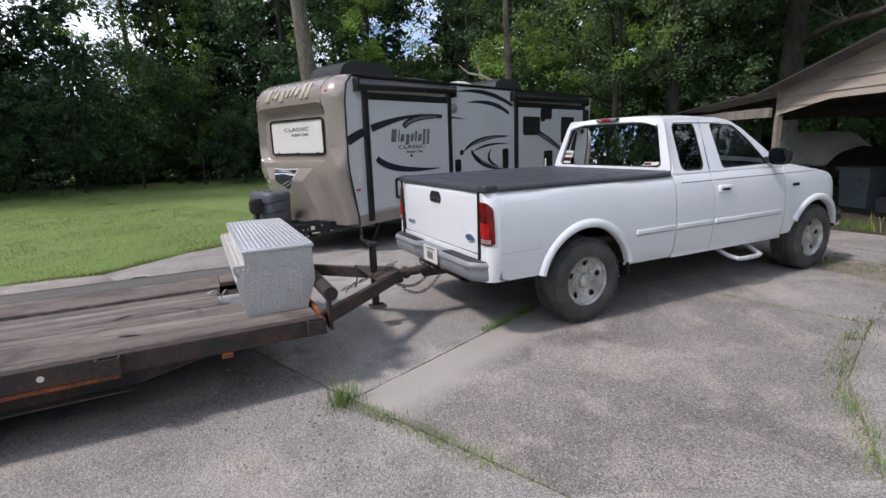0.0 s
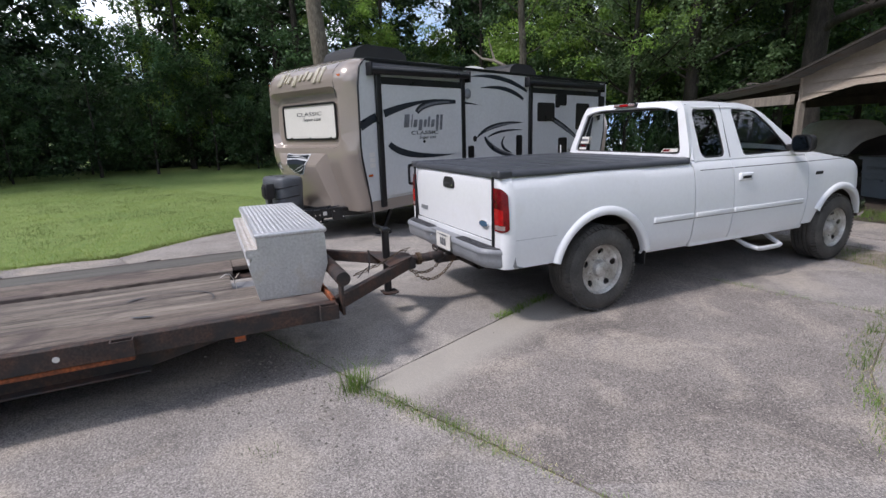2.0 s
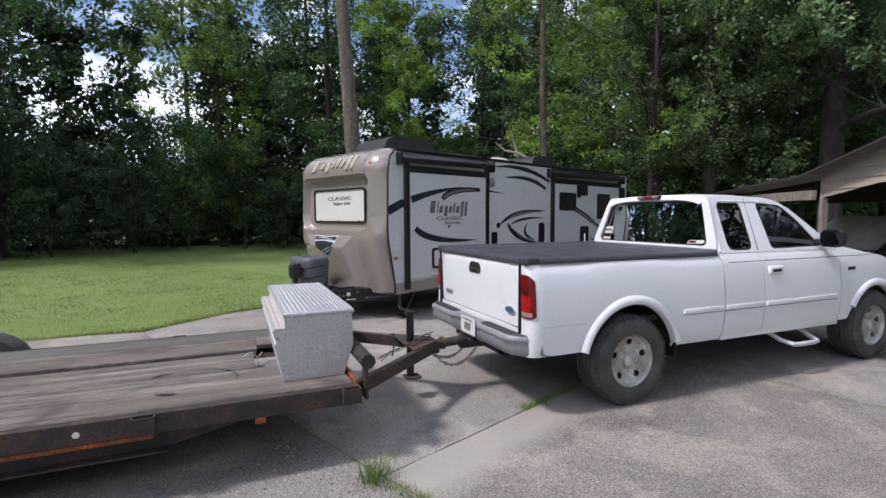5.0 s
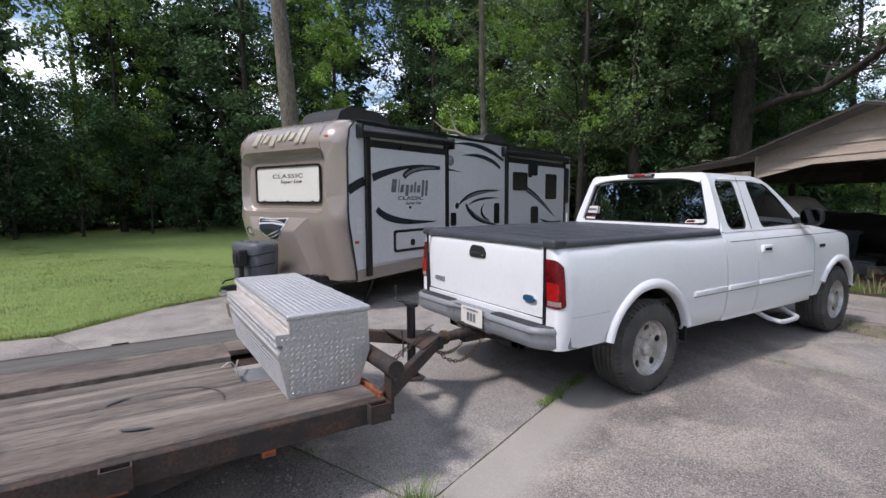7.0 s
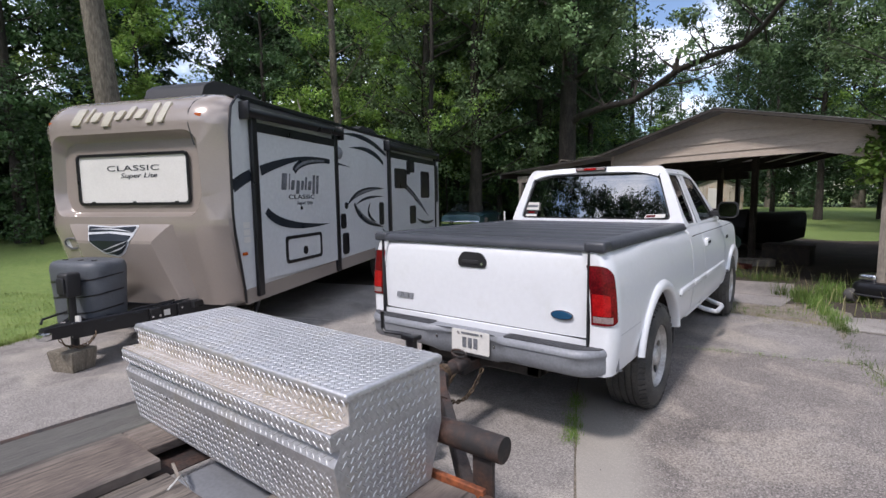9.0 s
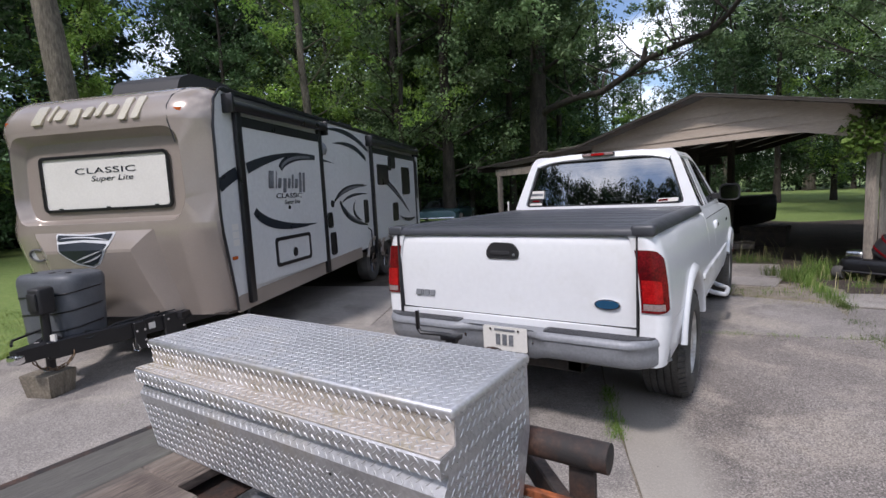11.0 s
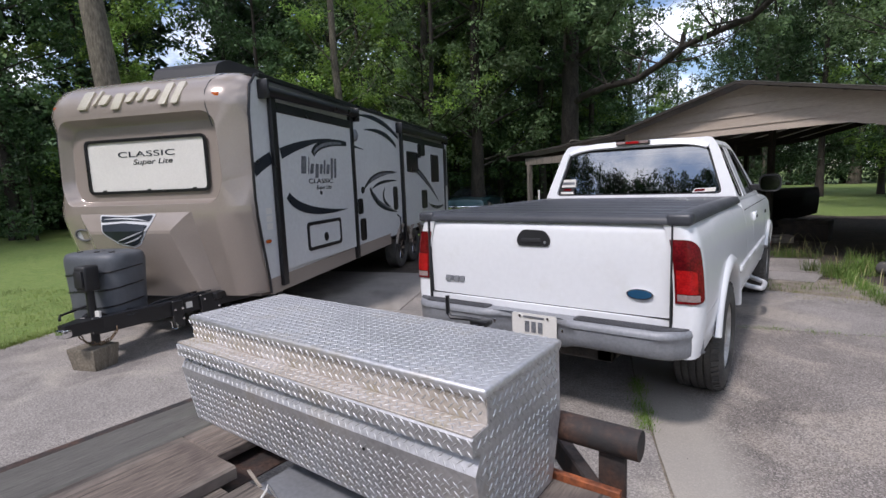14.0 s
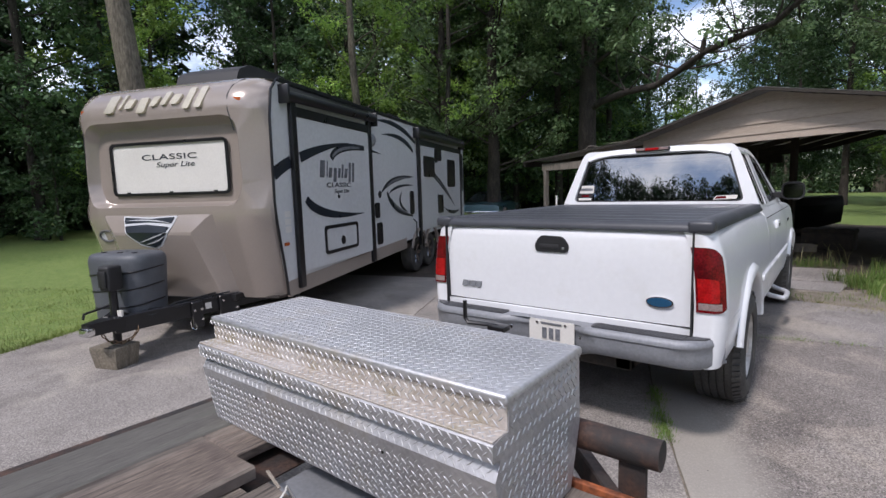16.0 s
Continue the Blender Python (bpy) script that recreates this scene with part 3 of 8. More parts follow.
def build_slabs():
    drive = tagged(new("driveway"), "old cracked concrete driveway laid in large slabs", "driveway", kind="structure")
    # corners along the joints: the long crack, the joint under the truck, the cross joints, the weed line
    A0, A1, A2, A3 = (-3.95, -4.40), (1.28, -2.32), (2.70, -1.68), (5.6, -0.35)
    B1, B2 = (0.40, -0.15), (-0.15, 1.40)
    C1, C2, C3 = (0.86, 1.68), (2.28, 2.02), (5.6, 1.3)
    V1 = (2.72, 0.72)
    slabs = [
        (M_CONC_BAND, [A1, A2, (3.35, -0.28), V1, C2, C1, B2, B1]),                                        # beside the truck
        (M_CONC, [A2, A3, C3, (3.0, 1.55), C2, V1, (3.35, -0.28)]),                                    # past the weed line
        (M_CONC_PALE, [A0, A1, B1, B2, (-2.6, 0.55), (-5.0, -0.3), (-5.55, -2.05), (-4.95, -3.3)]),         # behind the truck, before the camper
        (M_CONC, [(-3.9, -9.2), (5.8, -9.2), A3, A2, A1, A0, (-4.05, -5.0)]),                                              # under the flatbed
        (M_CONC_PALE, [(-5.55, -2.05), (-5.0, -0.3), (-2.6, 0.55), (-3.6, 2.8), (-6.1, 2.0), (-6.2, -0.6)]),  # under the camper
        (M_CONC, [B2, C1, C2, (2.06, 3.47), (1.5, 3.58), (0.9, 3.66), (-0.2, 3.75), (-3.6, 2.8), (-2.6, 0.55)]),              # under the cab
        (M_CONC, [(-1.4, 4.35), (0.3, 4.50), (1.50, 4.42), (1.60, 5.20), (-0.9, 5.05)]),
        (M_CONC, [(-0.9, 5.08), (1.60, 5.23), (1.56, 6.60), (0.75, 6.52), (-0.6, 6.4)]),
        (M_CONC, [C2, (3.0, 1.55), C3, (5.6, 2.7), (3.6, 3.3), (2.2, 3.38), (2.12, 2.81)]),
        (M_CONC_PALE, [(2.2, 3.46), (3.6, 3.40), (5.6, 2.9), (5.6, 3.9), (3.2, 4.35), (2.4, 4.24), (2.1, 4.14)]),
    ]
    rnd = random.Random(4)
    for m, pts in slabs:
        c = Vector((sum(p[0] for p in pts) / len(pts), sum(p[1] for p in pts) / len(pts)))
        # a joint's width off each slab, an uneven edge, then its thickness
        fine = []
        n = len(pts)
        for i in range(n):
            a, b = Vector(pts[i]), Vector(pts[(i + 1) % n])
            k = max(2, int((b - a).length / 0.14))
            side = Vector((-(b - a).y, (b - a).x)).normalized()
            if side.dot(c - a) < 0:
                side = -side
            for j in range(k):
                p = a.lerp(b, j / k) + side * (0.004 + 0.006 * noise.noise(Vector((*a.lerp(b, j / k), 1.0)) * 3.1) + rnd.uniform(0, 0.006))
                fine.append((p.x, p.y))
        bm = plate(fine, [], lambda u, v: Vector((u, v, 0.0)))
        made = bmesh.ops.extrude_face_region(bm, geom=bm.faces[:])
        low = [v for v in made["geom"] if isinstance(v, bmesh.types.BMVert)]
        for v in low:
            v.co.z = -0.09
        tilt = rnd.uniform(-0.001, 0.003)
        for v in bm.verts:
            v.co.z += tilt
        part("slab", bm, m, drive, smooth=30)
    # hairline cracks across the slabs
    for pts in ([(1.90, -3.25), (1.92, -2.98), (1.93, -2.82), (1.97, -2.62)], [(2.26, -2.5), (2.19, -2.37), (2.18, -2.30)], [(1.30, 0.16), (1.46, 0.10), (1.85, 0.05), (2.05, 0.13), (2.5, 0.05)], [(3.0, 0.9), (3.6, 0.6), (4.4, 0.7)], [(-2.05, -3.3), (-2.22, -3.1), (-2.44, -2.79), (-2.6, -2.54), (-2.75, -2.26)]):
        rows = []
        for a, b in zip(pts, pts[1:]):
            for j in range(12):
                p = Vector(a).lerp(Vector(b), j / 12)
                q = noise.noise(Vector((p.x * 9, p.y * 9, 2)))
                rows.append([Vector((p.x + 0.02 * q, p.y + 0.02 * q + w * (0.0014 + 0.0008 * q), 0.0045)) for w in (-1, 1)])
        bm = bmesh.new()
        grid(bm, rows)
        part("crack", bm, M_STEP, drive, smooth=0)


build_slabs()

# ---- pickup truck ----
BED_X = ((0.44, 0.90), (0.50, 0.955), (0.62, 0.975), (0.74, 0.985), (0.86, 0.985), (1.00, 0.975), (1.10, 0.962), (1.18, 0.945), (1.24, 0.925), (1.275, 0.90), (1.29, 0.86))


def side_x(z, table=BED_X):
    if z <= table[0][0]:
        return table[0][1]
    for (z0, x0), (z1, x1) in zip(table, table[1:]):
        if z <= z1:
            t = (z - z0) / (z1 - z0)
            return x0 + (x1 - x0) * t
    return table[-1][1]


def side_panel(y0, y1, low, high, sgn, slope=lambda y: 0.0, n=40, m=12, wheel=None):
    """A body side between two stations: low(y) and high(y) bound it, and the section bends it."""
    ys = [y0 + (y1 - y0) * k / n for k in range(n + 1)]
    if wheel:
        yc, r = wheel
        ys += [yc - r * math.cos(math.pi * k / 28) for k in range(29) if y0 < yc - r * math.cos(math.pi * k / 28) < y1]
    ys = sorted(set(round(y, 4) for y in ys))
    bm = bmesh.new()
    rows = []
    for y in ys:
        a, b = low(y), high(y)
        rows.append([Vector((sgn * (side_x(a + (b - a) * k / m) + slope(y)), y, a + (b - a) * k / m)) for k in range(m + 1)])
    grid(bm, rows)
    bmesh.ops.recalc_face_normals(bm, faces=bm.faces)
    for f in bm.faces:
        if f.normal.x * sgn < 0:
            f.normal_flip()
    bmesh.ops.solidify(bm, geom=bm.faces[:], thickness=0.018)
    return bm


def wheel_thing(truck, x, y, sgn, r=0.393, name="wheel"):
    w = new(name)
    w.parent = truck
    w.matrix_basis = pose(x, y, r, 0, 0, 0 if sgn > 0 else 180)
    # tyre, with grooves round the tread
    prof = [(0.228, 0.00), (0.234, 0.022), (0.265, 0.035), (0.31, 0.034), (0.345, 0.022), (0.372, 0.004), (0.386, -0.016)]
    for k in range(5):
        h = -0.03 - k * 0.045
        prof += [(r, h), (r, h - 0.034), (r - 0.011, h - 0.036), (r - 0.011, h - 0.044)]
    prof += [(0.38, -0.252), (0.345, -0.268), (0.27, -0.275), (0.228, -0.26)]
    tyre = part("tyre", lathe(bmesh.new(), prof, 56), M_RUBBER, w, smooth=50)
    bm = bmesh.new()
    for k in range(56):
        a = 2 * math.pi * k / 56
        m = Matrix.Rotation(a, 4, "X") @ Matrix.Translation((-0.008 if k % 2 else -0.004, 0, r - 0.012)) @ Matrix.Rotation(radians(24), 4, "Y")
        bmesh.ops.create_cube(bm, size=1, matrix=m @ Matrix.Diagonal((0.05, 0.026, 0.016, 1)))
    part("tread_block_ring", bm, M_RUBBER, tyre, smooth=0)
    # dished alloy rim with five openings
    holes = []
    for k in range(5):
        a = radians(90 + 72 * k)
        pts = [(0.128, -0.02), (0.150, -0.24), (0.182, -0.20), (0.190, 0.02), (0.178, 0.16), (0.146, 0.15)]
        holes.append(rpoly([(q * math.cos(a + b), q * math.sin(a + b)) for q, b in pts], 0.022, 3))
    dish = lambda u, v: Vector((-0.022 - 0.034 * max(0.0, 1 - (math.hypot(u, v) - 0.07) / 0.13) * (math.hypot(u, v) > 0.075) + 0.0, u, v))
    rim = part("rim", plate([(0.212 * math.cos(2 * math.pi * k / 40), 0.212 * math.sin(2 * math.pi * k / 40)) for k in range(40)], holes, dish, 0.014), M_ALLOY, w, "dull alloy rim with five openings")
    bm = bmesh.new()
    lathe(bm, [(0.210, -0.022), (0.217, 0.0), (0.227, 0.014), (0.234, 0.006), (0.228, -0.02), (0.21, -0.10), (0.19, -0.16), (0.03, -0.17)], 40)
    part("rim_lip", bm, M_ALLOY, w)
    bm = bmesh.new()
    lathe(bm, [(0.0, 0.016), (0.05, 0.014), (0.068, 0.004), (0.076, -0.02), (0.080, -0.032), (0.092, -0.036), (0.096, -0.06)], 28)
    part("hub_cap", bm, M_ALLOY, rim)
    for k in range(5):
        a = radians(54 + 72 * k)
        part("wheel_nut", cyl(bmesh.new(), (-0.05, 0.105 * math.cos(a), 0.105 * math.sin(a)), (-0.034, 0.105 * math.cos(a), 0.105 * math.sin(a)), 0.009, seg=6), M_CHROME, rim)
    bm = bmesh.new()
    lathe(bm, [(0.0, -0.10), (0.15, -0.10), (0.15, -0.12), (0.0, -0.12)], 24)
    part("brake_disc", bm, M_UNDER, w)
    return w


def arch_low(yc, r, base, zc=0.395):
    def low(y):
        d = abs(y - yc)
        return max(base(y), zc + math.sqrt(max(0.0, r * r - d * d))) if d < r else base(y)
    return low


def build_truck():
    T = thing("pickup_truck", pose(0, 0, 0), "white extended-cab pickup truck parked on the drive, hitched to the flatbed", "pickup truck")
    ra = 0.505
    for sgn in (1, -1):
        bed_base = lambda y: 0.525 if y < -0.4 else 0.46
        part("bed_side", side_panel(-0.925, 1.105, arch_low(0.0, ra, bed_base), lambda y: 1.29, sgn, n=36, wheel=(0.0, ra)), M_WHITE, T)
        part("quarter_panel", side_panel(1.12, 1.665, lambda y: 0.47 + 0.0 * y, lambda y: 1.31, sgn, n=10), M_WHITE, T)
        door = part("door", side_panel(1.675, 2.885, lambda y: 0.485, lambda y: 1.31 - 0.02 * max(0, y - 2.3), sgn, n=24), M_WHITE, T)
        hood_z = lambda y: 1.272 - 0.085 * (y - 2.9) - 0.25 * max(0.0, y - 3.35) ** 2 - 3.0 * max(0.0, y - 3.72) ** 2
        nose = lambda y: -1.3 * max(0.0, y - 3.75) ** 2
        part("front_fender", side_panel(2.895, 4.07, arch_low(3.53, 0.47, lambda y: 0.50 if y < 3.5 else 0.60), hood_z, sgn, slope=nose, n=30, wheel=(3.53, 0.47)), M_WHITE, T)
        # dark backing strips put the shade of the panel gaps in as colour
        for y0, y1, z0, z1 in ((1.098, 1.128, 0.52, 1.17), (1.655, 1.685, 0.52, 1.17), (2.875, 2.905, 0.54, 1.17)):
            part("gap_shade", bbox(sgn * 0.86, sgn * 0.938, y0, y1, z0, z1), M_SEAM, T)
        # rolled flares round the wheel openings
        for yc, r, name in ((0.0, ra, "rear_wheel_flare"), (3.53, 0.47, "front_wheel_flare")):
            rows = []
            a0, a1 = (13, 166) if yc == 0 else (16, 150)
            for k in range(41):
                a = radians(a0 + (a1 - a0) * k / 40)
                cy, cz = math.cos(a), math.sin(a)
                row = []
                for dr, dx in ((-0.012, -0.05), (-0.012, 0.010), (0.0, 0.024), (0.025, 0.026), (0.05, 0.016), (0.066, -0.006)):
                    z = 0.395 + (r + dr) * cz
                    row.append(Vector((sgn * (0.985 + dx - 0.9 * max(0.0, (yc + (r + dr) * cy) - 3.8) ** 2), yc + (r + dr) * cy, z)))
                rows.append(row)
            bm = bmesh.new()
            grid(bm, rows)
            part(name, bm, M_WHITE, T, smooth=60)
            # dark well behind
            bm = bmesh.new()
            rows = [[Vector((sgn * x, yc + (r + 0.02) * math.cos(radians(a)), 0.395 + (r + 0.02) * math.sin(radians(a)))) for x in (0.96, 0.60)] for a in range(10, 171, 10)]
            grid(bm, rows)
            part("wheel_well", bm, M_UNDER, T)
        # side moulding in three lengths
        for a, b in ((0.58, 1.095), (1.13, 1.66), (1.69, 2.82)):
            bm = bbox(sgn * 0.975, sgn * 1.002, a, b, 0.752, 0.80, 0.008, 2)
            part("side_moulding", bm, M_WHITE, T)
            # grey and dark strips paint the moulding's shadow lines above and below
            for z in (0.7495, 0.8025):
                part("moulding_shade_line", bbox(sgn * 0.97, sgn * (side_x(z) + 0.006), a, b, z - 0.0035, z + 0.0035), M_GREY_TRIM if z > 0.78 else M_SEAM, T)
        # pinstripe
        for a, b in ((1.20, 1.66), (1.69, 2.88), (2.90, 3.75)):
            part("pinstripe", bbox(sgn * 0.93, sgn * (side_x(1.20) + 0.0015), a, b, 1.192, 1.200), M_GREY_TRIM if a < 1 else M_SEAM, T)
        # door handle
        hz, hy = 1.10, 1.84
        h = part("door_handle", bbox(sgn * 0.95, sgn * 0.985, hy - 0.10, hy + 0.10, hz - 0.04, hz + 0.04, 0.016, 3), M_WHITE, door)
        part("handle_recess", bbox(sgn * 0.975, sgn * 0.988, hy - 0.07, hy + 0.06, hz - 0.018, hz + 0.012, 0.004), M_SEAM, h)
        # mirror
        my, mz = 2.62, 1.40
        shell = []
        for dy, k in ((-0.045, 0.90), (-0.05, 0.97), (-0.035, 1.0), (0.02, 0.98), (0.06, 0.86), (0.09, 0.62), (0.105, 0.25)):
            shell.append([Vector((sgn * (1.035 + u * k), my + dy, mz + v * k)) for u, v in rrect(-0.105, 0.105, -0.092, 0.092, 0.06, 5)])
        bm = bmesh.new()
        vs = grid(bm, shell, close_v=True)
        bm.faces.new(vs[0][::-1])
        bm.faces.new(vs[-1])
        mir = part("mirror", bm, M_BLACK, T, "black rounded door mirror", smooth=50)
        part("mirror_glass", plate(rrect(-0.088, 0.088, -0.074, 0.074, 0.048, 5), [], lambda u, v: Vector((sgn * (1.035 + u), my - 0.054 + 0.08 * u * sgn + 0.005 * v, mz + v)), 0.002), M_MIRROR, mir)
        part("mirror_arm", bbox(sgn * 0.84, sgn * 0.95, my + 0.0, my + 0.05, mz - 0.075, mz - 0.01, 0.01), M_BLACK, mir)
        # rounded rear corner of the bed, with the lamp let into it
        def corner(u, z, off=0.0):
            top = side_x(z) / 0.975
            if u < 0.45:
                p, q = Vector((0.828 + 0.075 * u / 0.45, -1.092)), Vector((0, -1))
            else:
                a = (u - 0.45) / 0.55 * math.pi / 2
                p, q = Vector((0.903 + 0.072 * math.sin(a), -0.985 - 0.107 * math.cos(a))), Vector((math.sin(a), -math.cos(a)))
            return Vector((sgn * (p.x * top + q.x * off), p.y + q.y * off, z))
        us = [k / 14 for k in range(15)]
        bm = bmesh.new()
        grid(bm, [[corner(u, z) for u in us] for z in (0.525, 0.60, 0.74, 0.86, 1.0, 1.1, 1.18, 1.24, 1.275, 1.29)])
        part("bed_corner", bm, M_WHITE, T, smooth=60)
        def lens(z0, z1, off, u0, u1, rows=9, crop=0.0):
            bm = bmesh.new()
            out = []
            for k in range(rows + 1):
                t = k / rows
                out.append([corner(u0 + (u1 - u0) * i / 12, z0 + (z1 - z0) * t - crop * max(0.0, (i / 12 - 0.55) / 0.45) ** 3 * t + 0.4 * crop * max(0.0, (i / 12 - 0.7) / 0.3) ** 3 * (1 - t), off) for i in range(13)])
            grid(bm, out)
            bmesh.ops.recalc_face_normals(bm, faces=bm.faces)
            bmesh.ops.solidify(bm, geom=bm.faces[:], thickness=0.008)
            return bm
        lamp = part("tail_lamp", lens(0.838, 1.185, 0.010, 0.06, 0.82, crop=0.05), M_RED, T, "red tail lamp with a clear lower lens", smooth=50)
        part("clear_lens", lens(0.852, 0.888, 0.0125, 0.13, 0.70, 2), M_CLEAR, lamp)
        part("reflector_lens", lens(0.893, 1.02, 0.0125, 0.13, 0.66, 3, 0.01), M_RED_BRIGHT, lamp)
        part("bed_corner_inner", bbox(sgn * 0.79, sgn * 0.90, -1.06, -0.95, 0.55, 1.28), M_WHITE, T)
        # crease behind the wheel: a grey strip, the crease's shading as colour
        part("crease_shade", bbox(sgn * 0.95, sgn * (side_x(0.766) + 0.0012), -0.925, -0.52, 0.763, 0.769), M_GREY_TRIM, T)
        # step hoop under the door
        bm = bmesh.new()
        tube(bm, [(sgn * 0.80, 2.00, 0.42), (sgn * 0.93, 2.02, 0.36), (sgn * 1.03, 2.06, 0.335), (sgn * 1.045, 2.12, 0.332), (sgn * 1.045, 2.38, 0.332), (sgn * 1.03, 2.44, 0.335), (sgn * 0.93, 2.48, 0.36), (sgn * 0.80, 2.50, 0.42)], 0.024, 10)
        part("step_hoop", bm, M_GREY_TRIM, T)
        # rocker and frame rail
        part("rocker", bbox(sgn * 0.78, sgn * 0.935, 1.13, 2.95, 0.445, 0.50, 0.02, 2), M_WHITE, T)
        part("frame_rail", bbox(sgn * 0.40, sgn * 0.50, -1.0, 3.9, 0.42, 0.55, 0.01), M_UNDER, T)
        part("mud_flap", bbox(sgn * 0.84, sgn * 0.96, 0.515, 0.53, 0.36, 0.56, 0.003), M_BLACK, T)
    # tailgate: a pressed skin with a ledge at its foot
    rows = []
    for z, y in ((0.675, -1.095), (0.70, -1.10), (0.735, -1.10), (0.745, -1.085), (0.80, -1.087), (1.00, -1.095), (1.10, -1.097), (1.20, -1.094), (1.245, -1.088), (1.268, -1.07), (1.275, -1.04)):
        rows.append([Vector((x, y + 0.012 * abs(x / 0.82) ** 6, z)) for x in [-0.822 + 1.644 * k / 24 for k in range(25)]])
    bm = bmesh.new()
    grid(bm, rows)
    bmesh.ops.recalc_face_normals(bm, faces=bm.faces)
    if sum(f.normal.y for f in bm.faces) > 0:
        bmesh.ops.reverse_faces(bm, faces=bm.faces)
    bmesh.ops.solidify(bm, geom=bm.faces[:], thickness=0.03)
    gate = part("tailgate", bm, M_WHITE, T)
    # the same dark filler for the shade in the gaps round the tailgate
    for s in (-1, 1):
        part("gap_shade", bbox(s * 0.8222, s * 0.8285, -1.055, -0.98, 0.62, 1.265), M_SEAM, T)
    part("gap_shade", bbox(-0.82, 0.82, -1.0335, -1.01, 0.739, 0.744), M_SEAM, T)
    h = part("gate_handle", plate(rpoly([(-0.10, 1.115), (0.115, 1.115), (0.125, 1.16), (0.085, 1.215), (-0.07, 1.22), (-0.11, 1.16)], 0.03, 4), [], lambda u, v: Vector((u, -1.106, v)), 0.014), M_BLACK, gate, "black plastic tailgate latch")
    part("handle_slot", bbox(-0.075, 0.06, -1.112, -1.100, 1.135, 1.165, 0.006, 2), M_SEAM, h)
    part("lock", cyl(bmesh.new(), (0.09, -1.112, 1.142), (0.09, -1.10, 1.142), 0.009, seg=12), M_CHROME, h)
    oval = plate([(0.66 + 0.073 * math.cos(2 * math.pi * k / 32), 0.868 + 0.030 * math.sin(2 * math.pi * k / 32)) for k in range(32)], [], lambda u, v: Vector((u, -1.099, v)), 0.010)
    badge = part("oval_badge", oval, M_CHROME, gate)
    part("badge_face", plate([(0.66 + 0.066 * math.cos(2 * math.pi * k / 32), 0.868 + 0.025 * math.sin(2 * math.pi * k / 32)) for k in range(32)], [], lambda u, v: Vector((u, -1.104, v)), 0.006), M_BLUE, badge, "plain blue oval")
    # model badge as plain blocks
    for k, (a, b) in enumerate(((-0.70, -0.655), (-0.648, -0.635), (-0.628, -0.585), (-0.578, -0.54))):
        part("badge_block", plate(rpoly([(a, 0.835), (b, 0.835), (b + 0.008, 0.875), (a + 0.008, 0.875)], 0.004, 2), [], lambda u, v: Vector((u, -1.097, v)), 0.007), M_BUMPER, gate)
    for k in range(3):
        part("fender_badge", plate(rpoly([(3.02 + k * 0.045, 1.045), (3.058 + k * 0.045, 1.045), (3.062 + k * 0.045, 1.08), (3.024 + k * 0.045, 1.08)], 0.004, 2), [], lambda u, v: Vector((0.974, u, v)), 0.006), M_SEAM, T)
    # bed: floor and front wall
    part("bed_floor", bbox(-0.86, 0.86, -0.94, 1.10, 0.70, 0.75), M_UNDER, T)
    part("bed_front_wall", bbox(-0.88, 0.88, 1.09, 1.13, 0.5, 1.285, 0.01), M_WHITE, T)
    # cab shell behind the doors
    part("cab_floor", bbox(-0.88, 0.88, 1.15, 3.0, 0.50, 0.60), M_UNDER, T)
    part("cab_back", bbox(-0.90, 0.90, 1.15, 1.19, 0.50, 1.30, 0.01), M_WHITE, T)
    # greenhouse sides: the pillars with two windows cut through
    for sgn in (1, -1):
        def lay(u, v):
            return Vector((sgn * (0.893 - (v - 1.29) * 0.40 - 0.05 * max(0, v - 1.72)), u, v))
        outer = rpoly([(1.145, 1.285), (2.96, 1.275), (2.72, 1.45), (2.36, 1.72), (2.20, 1.80), (1.98, 1.835), (1.24, 1.83), (1.19, 1.79), (1.18, 1.70)], 0.05, 4)
        quarter = rpoly([(1.265, 1.305), (1.615, 1.305), (1.635, 1.785), (1.285, 1.785)], 0.085, 5)
        front = rpoly([(1.885, 1.305), (2.68, 1.315), (2.43, 1.60), (2.235, 1.755), (1.86, 1.775)], 0.055, 4)
        part("cab_side_frame", plate(outer, [quarter, front], lay, 0.03), M_WHITE, T)
        grow = lambda loop, s: [((u - sum(p[0] for p in loop) / len(loop)) * s + sum(p[0] for p in loop) / len(loop), (v - sum(p[1] for p in loop) / len(loop)) * s + sum(p[1] for p in loop) / len(loop)) for u, v in loop]
        inset = lambda u, v: lay(u, v) - Vector((sgn * 0.012, 0, 0))
        part("window_seal", plate(grow(quarter, 1.02), [grow(quarter, 0.93)], lambda u, v: lay(u, v) - Vector((sgn * 0.006, 0, 0)), 0.012), M_BLACK, T)
        part("window_seal", plate(grow(front, 1.015), [grow(front, 0.95)], lambda u, v: lay(u, v) - Vector((sgn * 0.006, 0, 0)), 0.012), M_BLACK, T)
        g = part("quarter_window", plate(grow(quarter, 1.01), [], inset), M_GLASS_SIDE, T, smooth=0)
        g = part("door_window", plate(grow(front, 1.01), [], inset), M_GLASS_CLEAR, T, smooth=0)
        # door seam up the pillar
        bm = bmesh.new()
        beam(bm, lay(1.672, 1.30) + Vector((sgn * 0.001, 0, 0)), lay(1.715, 1.81) + Vector((sgn * 0.001, 0, 0)), 0.008, 0.004, 0)
        part("door_seam", bm, M_SEAM, T)
